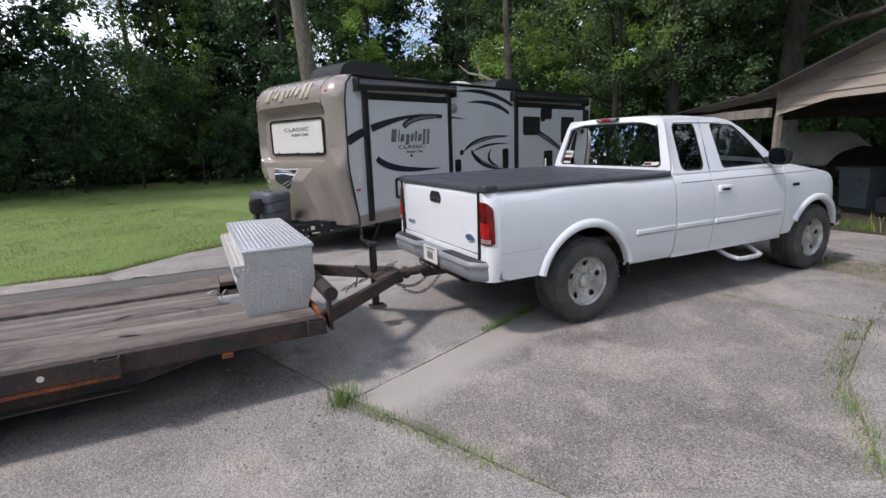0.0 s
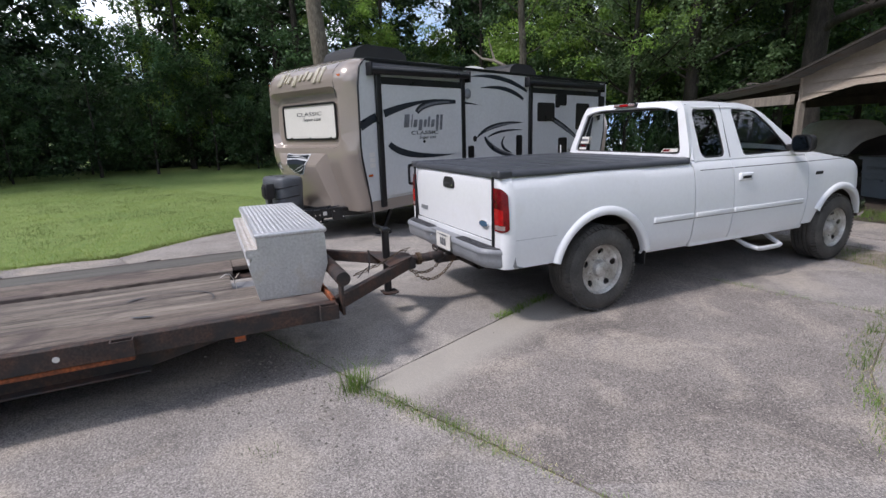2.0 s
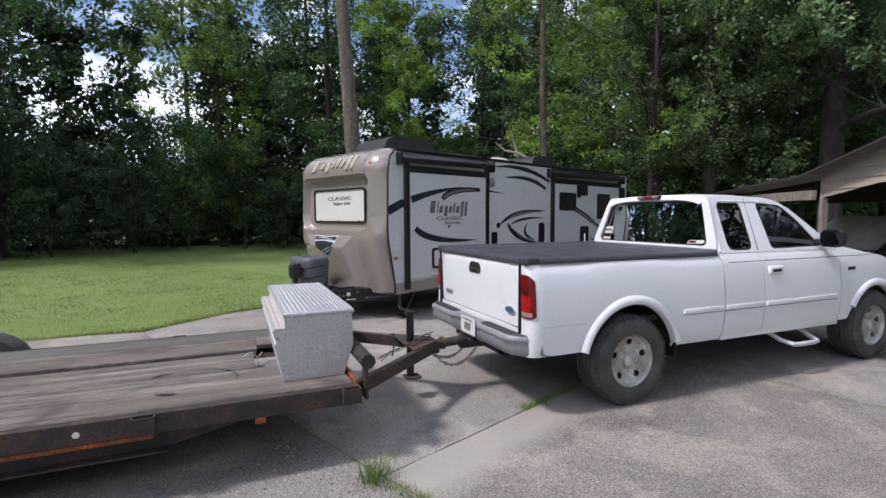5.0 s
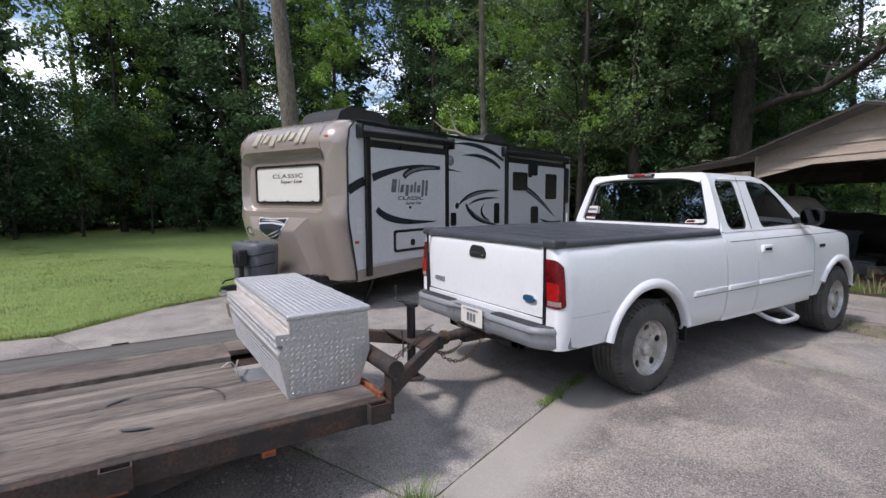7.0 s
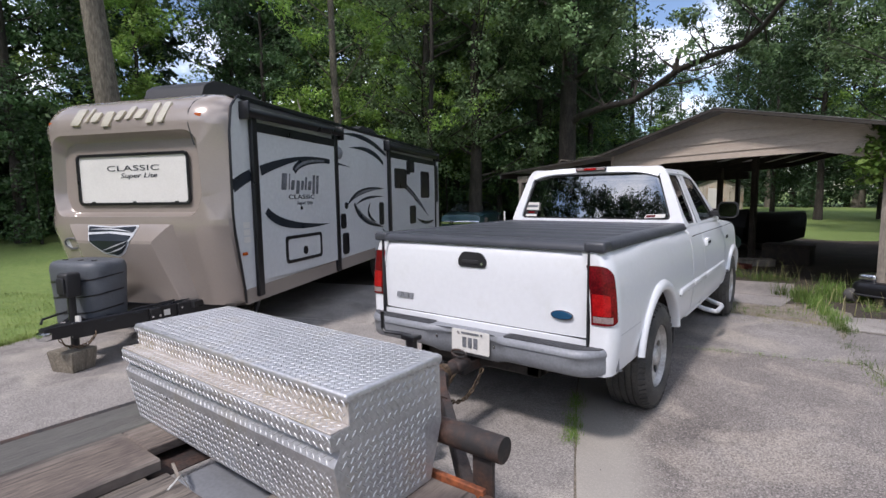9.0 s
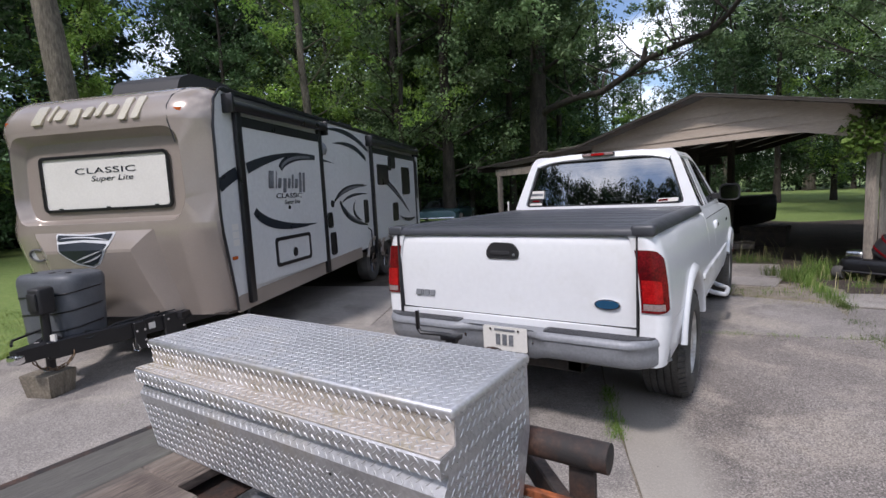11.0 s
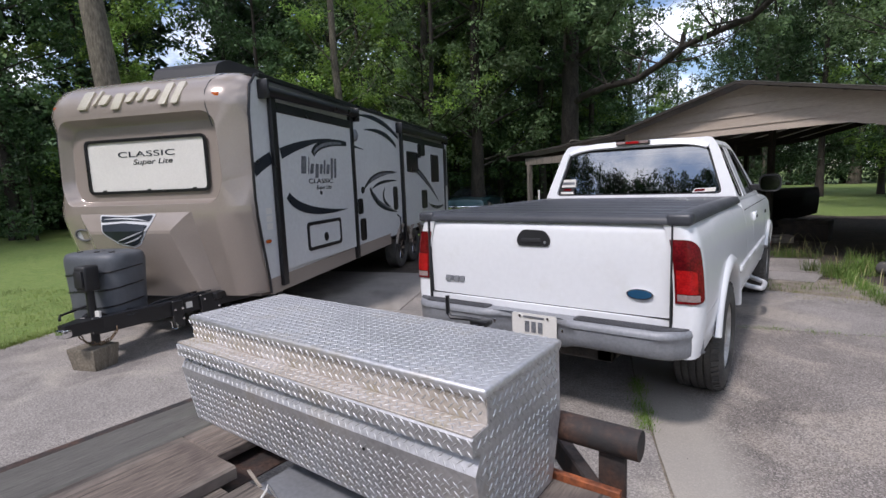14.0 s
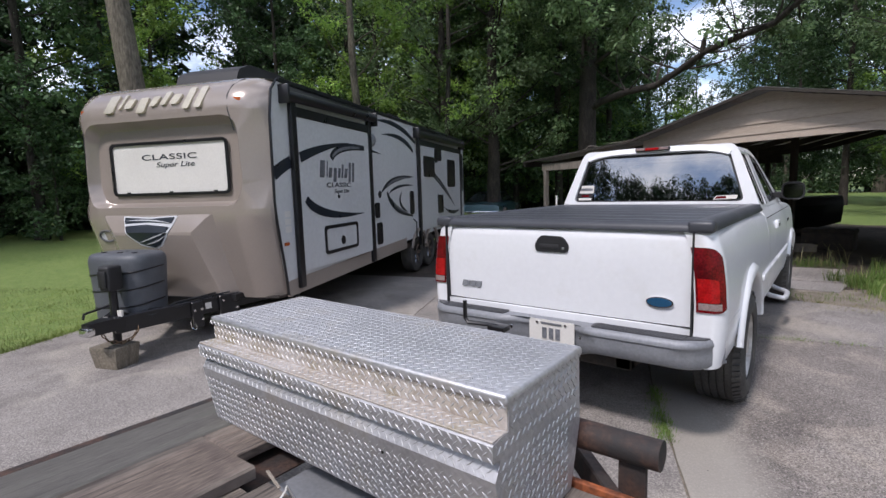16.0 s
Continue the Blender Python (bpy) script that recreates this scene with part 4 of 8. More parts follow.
        part("side_lining", plate(grow(outer, 0.985), [grow(quarter, 1.03), grow(front, 1.02)], lambda u, v: lay(u, v) - Vector((sgn * 0.036, 0, 0)), 0.006), M_SEAT, T)
    part("roof_lining", bbox(-0.66, 0.66, 1.20, 2.20, 1.775, 1.79, 0.004), M_SEAT, T)
    # roof skin, crowned, rounded down into the sides
    rows = []
    for y, dz in ((1.150, -0.055), (1.162, -0.020), (1.20, 0.0), (1.4, 0.008), (1.8, 0.006), (2.05, -0.006), (2.22, -0.05), (2.30, -0.085)):
        row = []
        for k in range(19):
            x = (-0.70 + 1.40 * k / 18) * (0.905 if y < 1.155 else 0.935 if y < 1.17 else 0.97 if y < 1.25 else 1.0)
            row.append(Vector((x, y + 0.03 * (1 - (x / 0.7) ** 2) * (1 if y > 2 else -0.6 if y < 1.19 else 0), 1.868 + dz - 0.085 * abs(x / 0.7) ** 5)))
        rows.append(row)
    bm = bmesh.new()
    grid(bm, rows)
    bmesh.ops.recalc_face_normals(bm, faces=bm.faces)
    if sum(f.normal.z for f in bm.faces) < 0:
        bmesh.ops.reverse_faces(bm, faces=bm.faces)
    bmesh.ops.solidify(bm, geom=bm.faces[:], thickness=0.03)
    part("roof", bm, M_WHITE, T, smooth=60)
    # rear wall of the cab with its window
    rear_out = rpoly([(-0.885, 1.285), (0.885, 1.285), (0.86, 1.40), (0.72, 1.77), (0.67, 1.85), (-0.67, 1.85), (-0.72, 1.77), (-0.86, 1.40)], 0.07, 5)
    rear_glass = rpoly([(-0.775, 1.345), (0.775, 1.345), (0.745, 1.45), (0.638, 1.798), (-0.638, 1.798), (-0.745, 1.45)], 0.07, 5)
    lay_r = lambda u, v: Vector((u, 1.085 + 0.0915 * (v - 1.30) / 0.5 + 0.04 * (u / 0.85) ** 2, v))
    for s in (-1, 1):
        edge = []
        for k in range(9):
            v = 1.285 + 0.53 * k / 8
            x = 0.893 - (v - 1.29) * 0.40 - 0.05 * max(0, v - 1.72) - 0.026 - 0.02 * max(0.0, k - 6)
            edge.append((s * x, lay_r(x, v).y + 0.026 + 0.008 * max(0.0, k - 6), v))
        part("cab_corner", tube(bmesh.new(), edge, 0.031, 12), M_WHITE, T, smooth=60)
    part("cab_rear_frame", plate(rear_out, [rear_glass], lay_r, 0.03), M_WHITE, T)
    part("rear_window_seal", plate([(u * 1.012, 1.53 + (v - 1.53) * 1.02) for u, v in rear_glass], [[(u * 0.975, 1.53 + (v - 1.53) * 0.94) for u, v in rear_glass]], lambda u, v: lay_r(u, v) + Vector((0, 0.004, 0)), 0.01), M_BLACK, T)
    g = part("rear_window", plate([(u * 1.005, 1.53 + (v - 1.53) * 1.005) for u, v in rear_glass], [], lambda u, v: lay_r(u, v) + Vector((0, 0.010, 0))), M_GLASS, T, smooth=60)
    # stickers on the rear window
    st = lambda a, b, c, d: plate(rrect(a, b, c, d, 0.006, 2), [], lambda u, v: lay_r(u, v) + Vector((0, -0.001, 0)), 0.0)
    S = part("window_sticker", st(-0.735, -0.575, 1.435, 1.515), M_PANEL, T, "grey sticker with a bar of lettering")
    part("sticker_bar", plate(rrect(-0.725, -0.585, 1.462, 1.488, 0.004, 2), [], lambda u, v: lay_r(u, v) + Vector((0, -0.003, 0))), M_DECAL_GREY, S)
    S = part("window_sticker", st(-0.745, -0.585, 1.358, 1.430), M_BLACK, T, "black sticker with white lettering bars")
    part("sticker_bar", plate(rrect(-0.735, -0.595, 1.366, 1.388, 0.004, 2), [], lambda u, v: lay_r(u, v) + Vector((0, -0.003, 0))), M_PANEL, S)
    part("sticker_bar", plate(rrect(-0.705, -0.625, 1.400, 1.420, 0.004, 2), [], lambda u, v: lay_r(u, v) + Vector((0, -0.003, 0))), M_RED, S)
    S = part("window_sticker", plate(rpoly([(0.53, 1.362), (0.715, 1.369), (0.722, 1.402), (0.555, 1.397)], 0.005, 2), [], lambda u, v: lay_r(u, v) + Vector((0, -0.001, 0))), M_PANEL, T, "white and red slanted sticker")
    part("sticker_bar", plate(rpoly([(0.545, 1.369), (0.63, 1.373), (0.638, 1.393), (0.56, 1.391)], 0.003, 2), [], lambda u, v: lay_r(u, v) + Vector((0, -0.003, 0))), M_RED, S)
    # high brake lamp
    b = part("brake_lamp", bbox(-0.155, 0.155, 1.100, 1.155, 1.828, 1.862, 0.008, 2), M_BLACK, T)
    part("brake_lens", bbox(-0.06, 0.06, 1.096, 1.105, 1.833, 1.857, 0.003), M_RED_BRIGHT, b)
    for s in (-1, 1):
        part("cargo_lens", bbox(s * 0.065, s * 0.148, 1.096, 1.105, 1.833, 1.857, 0.003), M_CLEAR, b)
    # windscreen
    bm = bmesh.new()
    grid(bm, [[Vector((x * (0.86 - 0.22 * t), 2.93 - 0.64 * t + 0.06 * (1 - x * x), 1.29 + 0.50 * t)) for x in [k / 6 - 1 for k in range(13)]] for t in (0, 0.5, 1)])
    g = part("windscreen", bm, M_GLASS_CLEAR, T, smooth=60)
    # bonnet and nose
    rows = []
    for y in [2.88 + 1.19 * k / 16 for k in range(17)]:
        z = 1.272 - 0.085 * (y - 2.9) - 0.25 * max(0.0, y - 3.35) ** 2 - 3.0 * max(0.0, y - 3.72) ** 2
        rise = 0.045 + 0.8 * (1.285 - 0.055 * (y - 2.9) - 0.16 * max(0.0, y - 3.35) ** 2 - 1.2 * max(0.0, y - 3.86) ** 2 - z)
        rows.append([Vector((x * (0.88 - 1.3 * max(0, y - 3.75) ** 2), y + 0.08 * (1 - x * x) * max(0.0, y - 3.7), z + rise * (1 - x ** 4))) for x in [k / 8 - 1 for k in range(17)]])
    bm = bmesh.new()
    grid(bm, rows)
    part("bonnet", bm, M_WHITE, T, smooth=60)
    part("grille", bbox(-0.55, 0.55, 4.05, 4.17, 0.70, 1.02, 0.03, 2), M_BLACK, T)
    for s in (-1, 1):
        part("headlamp", bbox(s * 0.54, s * 0.80, 3.95, 4.08, 0.72, 0.90, 0.04, 3), M_CLEAR, T)
    part("front_bumper", bbox(-0.94, 0.94, 4.0, 4.24, 0.46, 0.70, 0.06, 3), M_CHROME, T)
    part("engine_block", bbox(-0.35, 0.35, 2.9, 3.9, 0.45, 1.0, 0.05), M_UNDER, T)
    # rear bumper: wrapped shell, step pads, plate recess
    rows = []
    sec = ((0.692, 0.03), (0.694, -0.088), (0.689, -0.100), (0.668, -0.110), (0.654, -0.110), (0.646, -0.100), (0.600, -0.099), (0.550, -0.089), (0.532, -0.066), (0.526, -0.03))
    for k in range(41):
        x = -0.975 + 1.95 * k / 40
        e = abs(x) / 0.975
        row = []
        for z, d in sec:
            back = 0.235 * max(0.0, (e - 0.78) / 0.22) ** 2.6
            dip = 0.055 * max(0.0, 1 - (abs(x) / 0.27) ** 4)
            zz = z - (0.035 * max(0.0, 1 - (abs(x) / 0.30) ** 6) if z < 0.6 else 0)
            row.append(Vector((x, -1.115 + d + back + dip * (1 if z < 0.692 else 0.4), zz)))
        rows.append(row)
    bm = bmesh.new()
    grid(bm, rows)
    bmesh.ops.recalc_face_normals(bm, faces=bm.faces)
    bmesh.ops.solidify(bm, geom=bm.faces[:], thickness=0.012)
    bumper = part("rear_bumper", bm, M_BUMPER, T, "dull grey rear bumper with black step pads", smooth=50)
    for s in (-1, 1):
        bm = bmesh.new()
        outline = rpoly([(s * 0.30, -1.195), (s * 0.78, -1.195), (s * 0.90, -1.13), (s * 0.955, -1.02), (s * 0.955, -0.975), (s * 0.90, -1.095), (s * 0.30, -1.10)], 0.02, 2)
        pad = part("step_pad", plate(outline, [], lambda u, v: Vector((u, v, 0.701)), 0.02), M_STEP, bumper)
        bm = bmesh.new()
        for k in range(26):
            x = 0.32 + 0.48 * k / 25
            beam(bm, (s * x, -1.195, 0.7025), (s * (x + 0.012), -1.11, 0.7025), 0.008, 0.004, 0)
        part("pad_ribs", bm, M_STEP, pad, smooth=0)
    plate_ob = part("number_plate", plate(rrect(-0.152, 0.152, 0.545, 0.698, 0.012, 3), [], lambda u, v: Vector((u + 0.05, -1.196, v)), 0.004), M_PANEL, bumper, "white number plate with dark bars")
    for k in range(3):
        part("plate_bar", bbox(-0.010 + k * 0.045, 0.020 + k * 0.045, -1.2015, -1.199, 0.580, 0.650), M_DECAL_GREY, plate_ob)
    part("plate_bar", bbox(-0.020, 0.120, -1.2015, -1.199, 0.672, 0.684), M_DECAL_GREY, plate_ob)
    for x in (-0.045, 0.145):
        part("bolt", cyl(bmesh.new(), (x, -1.205, 0.68), (x, -1.198, 0.68), 0.008, seg=8), M_CHROME, plate_ob)
    for s in (-1, 1):
        part("bumper_lamp", bbox(s * 0.245 - 0.018, s * 0.245 + 0.018, -1.196, -1.15, 0.60, 0.635, 0.01, 2), M_CHROME, bumper)
    # axles, tank, exhaust, hitch receiver
    part("rear_axle", cyl(bmesh.new(), (-0.75, 0, 0.375), (0.75, 0, 0.375), 0.05), M_UNDER, T)
    bm = bmesh.new()
    bmesh.ops.create_uvsphere(bm, u_segments=14, v_segments=8, radius=0.15, matrix=pose(0, 0, 0.375))
    part("differential", bm, M_UNDER, T)
    part("front_axle", cyl(bmesh.new(), (-0.75, 3.53, 0.375), (0.75, 3.53, 0.375), 0.05), M_UNDER, T)
    part("spare_wheel", lathe(bmesh.new(), [(0.12, 0.50), (0.34, 0.50), (0.37, 0.56), (0.37, 0.64), (0.34, 0.70), (0.12, 0.70)], 28, (0, -0.62, 0), "Z"), M_RUBBER, T)
    part("exhaust_pipe", tube(bmesh.new(), [(0.3, 2.5, 0.42), (0.32, 0.8, 0.42), (0.55, 0.45, 0.45), (0.80, 0.60, 0.40)], 0.035), M_UNDER, T)
    part("hitch_bar", bbox(-0.04, 0.04, -1.20, -0.6, 0.40, 0.47, 0.006), M_RUST, T)
    part("receiver_frame", bbox(-0.5, 0.5, -1.0, -0.92, 0.42, 0.52, 0.01), M_UNDER, T)
    # inside: seats, headrests, wheel, dash
    for x in (-0.40, 0.40):
        seat = part("seat", bbox(x - 0.26, x + 0.26, 1.95, 2.45, 0.72, 0.95, 0.06, 3), M_SEAT, T)
        bm = bmesh.new()
        beam(bm, (x, 1.98, 0.85), (x, 1.86, 1.46), 0.50, 0.13, 0.05)
        part("seat_back", bm, M_SEAT, seat)
        part("headrest", bbox(x - 0.13, x + 0.13, 1.80, 1.90, 1.47, 1.62, 0.04, 3), M_HEADREST if x > 0 else M_SEAT, seat)
    part("bench_seat", bbox(-0.66, 0.66, 1.25, 1.55, 0.75, 1.25, 0.06, 3), M_SEAT, T)
    part("dashboard", bbox(-0.80, 0.80, 2.62, 2.95, 0.95, 1.26, 0.05, 3), M_BLACK, T)
    bm = bmesh.new()
    tube(bm, [(-0.40 + 0.19 * math.cos(2 * math.pi * k / 24), 2.50 + 0.05 * math.sin(2 * math.pi * k / 24), 1.22 + 0.18 * math.sin(2 * math.pi * k / 24)) for k in range(25)], 0.014, 8, False)
    beam(bm, (-0.57, 2.51, 1.22), (-0.23, 2.51, 1.22), 0.03, 0.03)
    part("steering_wheel", bm, M_BLACK, T)
    part("front_window_mirror", bbox(-0.12, 0.12, 2.33, 2.36, 1.66, 1.73, 0.015, 2), M_BLACK, T)
    # wheels
    for x, s in ((0.962, 1), (-0.962, -1)):
        for y in (0.0, 3.53):
            wheel_thing(T, x, y, s)
    # aerial stake at the bed's front corner
    part("stake", bbox(-0.93, -0.915, 0.98, 0.995, 1.27, 1.42, 0.003), M_PANEL, T)
    # the rear end closes on the bed's length
    for ob in T.children:
        if ob.name.split(".")[0] in ("bed_corner", "tail_lamp", "bed_corner_inner", "tailgate", "rear_bumper"):
            ob.location.y += 0.06
    return T


build_truck()


def build_tonneau():
    C = thing("tonneau_cover", pose(0, 0, 0), "black slatted tonneau cover lying on the truck bed", "bed cover")
    n = 7
    y0, y1 = -0.94, 1.06
    for k in range(n):
        a, b = y0 + (y1 - y0) * k / n, y0 + (y1 - y0) * (k + 1) / n
        rows = []
        for y, z in ((a + 0.004, 1.285), (a + 0.006, 1.310), (a + 0.014, 1.3185), (a + 0.045, 1.3175), (a + 0.055, 1.312), (b - 0.055, 1.312), (b - 0.045, 1.3165), (b - 0.014, 1.3175), (b - 0.007, 1.308), (b - 0.004, 1.285)):
            rows.append([Vector((x, y, z + 0.004 * (1 - (x / 0.8) ** 2))) for x in (-0.80, -0.4, 0, 0.4, 0.80)])
        bm = bmesh.new()
        grid(bm, rows)
        part("slat", bm, M_VINYL, C, smooth=50)
    for s in (-1, 1):
        rows = []
        for k in range(9):
            y = -1.015 + 2.09 * k / 8
            rows.append([Vector((s * x, y, z)) for x, z in ((0.79, 1.29), (0.80, 1.318), (0.83, 1.328), (0.87, 1.324), (0.902, 1.306), (0.918, 1.280), (0.915, 1.266))])
        bm = bmesh.new()
        grid(bm, rows)
        part("side_rail", bm, M_VINYL, C, smooth=60)
    rows = []
    for k in range(13):
        x = -0.905 + 1.81 * k / 12
        rows.append([Vector((x, y, z)) for y, z in ((-0.93, 1.29), (-0.935, 1.316), (-0.98, 1.320), (-1.025, 1.310), (-1.043, 1.290), (-1.043, 1.266))])
    bm = bmesh.new()
    grid(bm, rows)
    part("rear_rail", bm, M_VINYL, C, smooth=60)
    for s in (-1, 1):
        part("corner_cap", bbox(s * 0.79, s * 0.921, -1.047, -0.915, 1.258, 1.325, 0.020, 3), M_VINYL, C, smooth=60)
    part("front_rail", bbox(-0.90, 0.90, 1.065, 1.10, 1.28, 1.322, 0.012, 2), M_VINYL, C)


build_tonneau()

# ---- travel trailer (camper) ----
RV_POSE = pose(-4.40 * math.cos(radians(22)), -4.40 * math.sin(radians(22)), 0, 0, 0, 22)
HW, RV_END = 1.21, 8.15


def on_side(off=0.004):
    """From (along, up) to the camper's right flank."""
    return lambda u, v: Vector((HW + off, u, v))


def front_y(z):
    """How far back the front cap lies at a height."""
    if z < 1.32:
        return 0.02 + 0.26 * ((1.32 - z) / 0.88) ** 1.15
    if z < 2.36:
        return 0.02 + 0.02 * (z - 1.32)
    t = min(1.0, (z - 2.36) / 0.36)
    return 0.04 + 0.40 * (1 - math.sqrt(max(0.0, 1 - t * t)))


def build_rv():
    R = thing("travel_trailer", RV_POSE, "taupe and light grey travel trailer parked on the drive", "travel trailer")
    # front cap: a bowed skin with the window recess left open
    zs = [0.44, 0.62, 0.80, 1.0, 1.2, 1.30, 1.34, 1.39]
    def skin(x, z):
        e = max(0.0, (abs(x) - 0.86) / (HW - 0.86))
        return Vector((x, front_y(z) + 0.22 * (1 - math.sqrt(max(0.0, 1 - e * e))), z))
    xs = [-HW + 0.0005] + [-HW + 0.02 * k * k for k in range(1, 5)] + [-0.86 + 1.72 * k / 12 for k in range(13)] + [HW - 0.02 * k * k for k in range(4, 0, -1)] + [HW - 0.0005]
    xs = sorted(set(round(x, 4) for x in xs))
    bm = bmesh.new()
    rows = []
    for z in zs:
        sh = 1 - 0.035 * max(0, (1.32 - z) / 0.88)
        rows.append([skin(x, z) if z >= 1.32 else Vector((x * sh, skin(x, z).y, z)) for x in xs])
    grid(bm, rows)
    part("lower_cap", bm, M_TAUPE, R, "taupe moulded front cap", smooth=22)
    top_z = [2.355, 2.36] + [2.36 + 0.36 * math.sin(math.pi / 2 * k / 8) for k in range(1, 9)]
    bm = bmesh.new()
    grid(bm, [[skin(x, z) + Vector((0, 0, -0.09 * max(0.0, (abs(x) - 0.95) / 0.26) ** 2 * max(0, (z - 2.36) / 0.36))) for x in xs] for z in top_z])
    part("upper_cap", bm, M_TAUPE, R, smooth=50)
    # the band with the recess round the window
    outer = [(xs[0], 1.39)] + [(x, 1.39) for x in xs[1:-1]] + [(xs[-1], 1.39), (xs[-1], 1.7), (xs[-1], 2.0), (xs[-1], 2.355)] + [(x, 2.355) for x in xs[-2:0:-1]] + [(xs[0], 2.355), (xs[0], 2.0), (xs[0], 1.7)]
    hole = rpoly([(-0.94, 1.425), (0.90, 1.425), (0.985, 1.62), (0.95, 2.315), (-1.0, 2.315), (-1.025, 1.62)], 0.19, 7)
    part("mid_cap", plate(outer, [hole], skin), M_TAUPE, R, smooth=50)
    def ring(w, top, low, depth):
        return [skin(u * w, 1.83 + (v - 1.83) * (top if v > 1.83 else low)) + Vector((0, depth, 0)) for u, v in hole]
    bm = bmesh.new()
    grid(bm, [ring(1.0, 1.0, 1.0, 0.0), ring(0.988, 0.985, 0.98, 0.014), ring(0.955, 0.88, 0.92, 0.112), ring(0.935, 0.84, 0.89, 0.125)], close_v=True)
    part("recess_wall", bm, M_TAUPE, R, smooth=60)
    part("recess_back", plate([(u * 0.935, 1.83 + (v - 1.83) * (0.84 if v > 1.83 else 0.89)) for u, v in hole], [], lambda u, v: skin(u, v) + Vector((0, 0.125, 0))), M_TAUPE, R, smooth=60)
    # front window: slim black frame round a white stone guard
    win = rrect(-0.755, 0.765, 1.545, 2.11, 0.06, 5)
    F = part("front_window", plate(win, [rrect(-0.725, 0.735, 1.575, 2.08, 0.04, 5)], lambda u, v: Vector((u, 0.139, v)), 0.016), M_RVBLACK, R, "black-framed window behind a white guard panel")
    P = part("guard_panel", plate(rrect(-0.73, 0.74, 1.57, 2.085, 0.04, 5), [], lambda u, v: Vector((u, 0.147, v)), 0.006), M_PANEL, F, "white stone guard panel")
    face = Matrix(((1, 0, 0, 0), (0, 0, 1, 0.1375), (0, 1, 0, 0), (0, 0, 0, 1))) @ Matrix.Diagonal((1, 1, -1, 1))
    words("CLASSIC", 0.115, Matrix.Translation((0.02, 0.0, 1.945)) @ face @ Matrix.Diagonal((1.62, 0.72, 1, 1)), M_DECAL, "lettering", P, space=1.05)
    words("Super Lite", 0.10, Matrix.Translation((0.09, 0.0, 1.865)) @ face @ Matrix.Diagonal((1.2, 0.75, 1, 1)), M_DECAL, "lettering", P, shear=0.25)
    for x in (-0.55, 0.02, 0.58):
        part("clip", bbox(x - 0.02, x + 0.02, 0.123, 0.141, 1.568, 1.588, 0.003), M_RVBLACK, F)
    # brand script drawn as slanted plain blocks
    xx = -0.66
    for w, h0, h1 in ((0.15, 0.0, 0.19), (0.04, 0.03, 0.19), (0.12, 0.03, 0.13), (0.13, -0.03, 0.13), (0.10, 0.03, 0.13), (0.08, 0.03, 0.17), (0.12, 0.03, 0.13), (0.10, -0.03, 0.19), (0.10, -0.03, 0.19)):
        z0 = 2.405 + 0.02 * (xx + 0.72) / 1.4
        pts = rpoly([(xx, z0 + h0), (xx + w * 0.8, z0 + h0), (xx + w * 0.8 + 0.05, z0 + h1), (xx + 0.05, z0 + h1)], 0.02, 3)
        part("badge_block", plate(pts, [], lambda u, v: skin(u, v) + Vector((0, -0.024, 0.006)), 0.03), M_GOLD, R)
        xx += w * 1.06 + 0.032
    # marker lamps
    for x, z, y in ((0.95, 2.455, 0.085), (-1.0, 2.455, 0.10)):
        part("marker_lamp", bbox(x - 0.05, x + 0.05, y - 0.018, y + 0.05, z - 0.022, z + 0.022, 0.012, 2), M_AMBER, R)
    part("marker_lamp", bbox(HW, HW + 0.02, 0.32, 0.40, 0.985, 1.02, 0.006), M_AMBER, R)
    # seam between cap and corner, emblem, vent, sculpted sides of the nose
    bm = bmesh.new()
    tube(bm, [skin(x, z) + Vector((0, -0.001, 0)) for x, z in ((0.93, 2.15), (0.87, 2.35), (0.855, 2.5), (0.87, 2.6), (0.93, 2.68))], 0.006, 6)
    part("cap_seam", bm, M_RVBLACK, R)
    def nose_y(z):
        return front_y(z) - (0.115 * (1.345 - z) / 0.175 if z > 1.17 else 0.122) - 0.008
    def shield(outline, off, thick):
        """A sheet folded over the nose's edge."""
        bm = plate(outline, [], lambda u, v: Vector((u, v, 0)))
        bmesh.ops.bisect_plane(bm, geom=bm.verts[:] + bm.edges[:] + bm.faces[:], plane_co=(0, 1.17, 0), plane_no=(0, 1, 0))
        for v in bm.verts:
            v.co = Vector((-0.48 + (v.co.x + 0.48) * 1.22, nose_y(v.co.y) - off, v.co.y))
        bmesh.ops.recalc_face_normals(bm, faces=bm.faces)
        bmesh.ops.solidify(bm, geom=bm.faces[:], thickness=thick)
        return bm
    em = part("emblem", shield(rpoly([(-0.50, 1.338), (-0.21, 1.322), (0.08, 1.338), (0.05, 1.24), (0.0, 1.13), (-0.07, 1.03), (-0.14, 0.99), (-0.30, 1.03), (-0.42, 1.14)], 0.02, 2), 0.006, 0.008), M_GREY_TRIM, R, "dark green shield emblem edged in silver")
    part("emblem_face", shield(rpoly([(-0.45, 1.235), (-0.22, 1.25), (0.025, 1.225), (-0.025, 1.12), (-0.09, 1.04), (-0.15, 1.01), (-0.29, 1.05), (-0.40, 1.14)], 0.015, 2), 0.013, 0.004), M_DECAL, em)
    part("emblem_face", shield(rpoly([(-0.475, 1.325), (-0.21, 1.308), (0.055, 1.325), (0.035, 1.26), (-0.21, 1.275), (-0.46, 1.262)], 0.012, 2), 0.013, 0.004), M_DECAL, em)
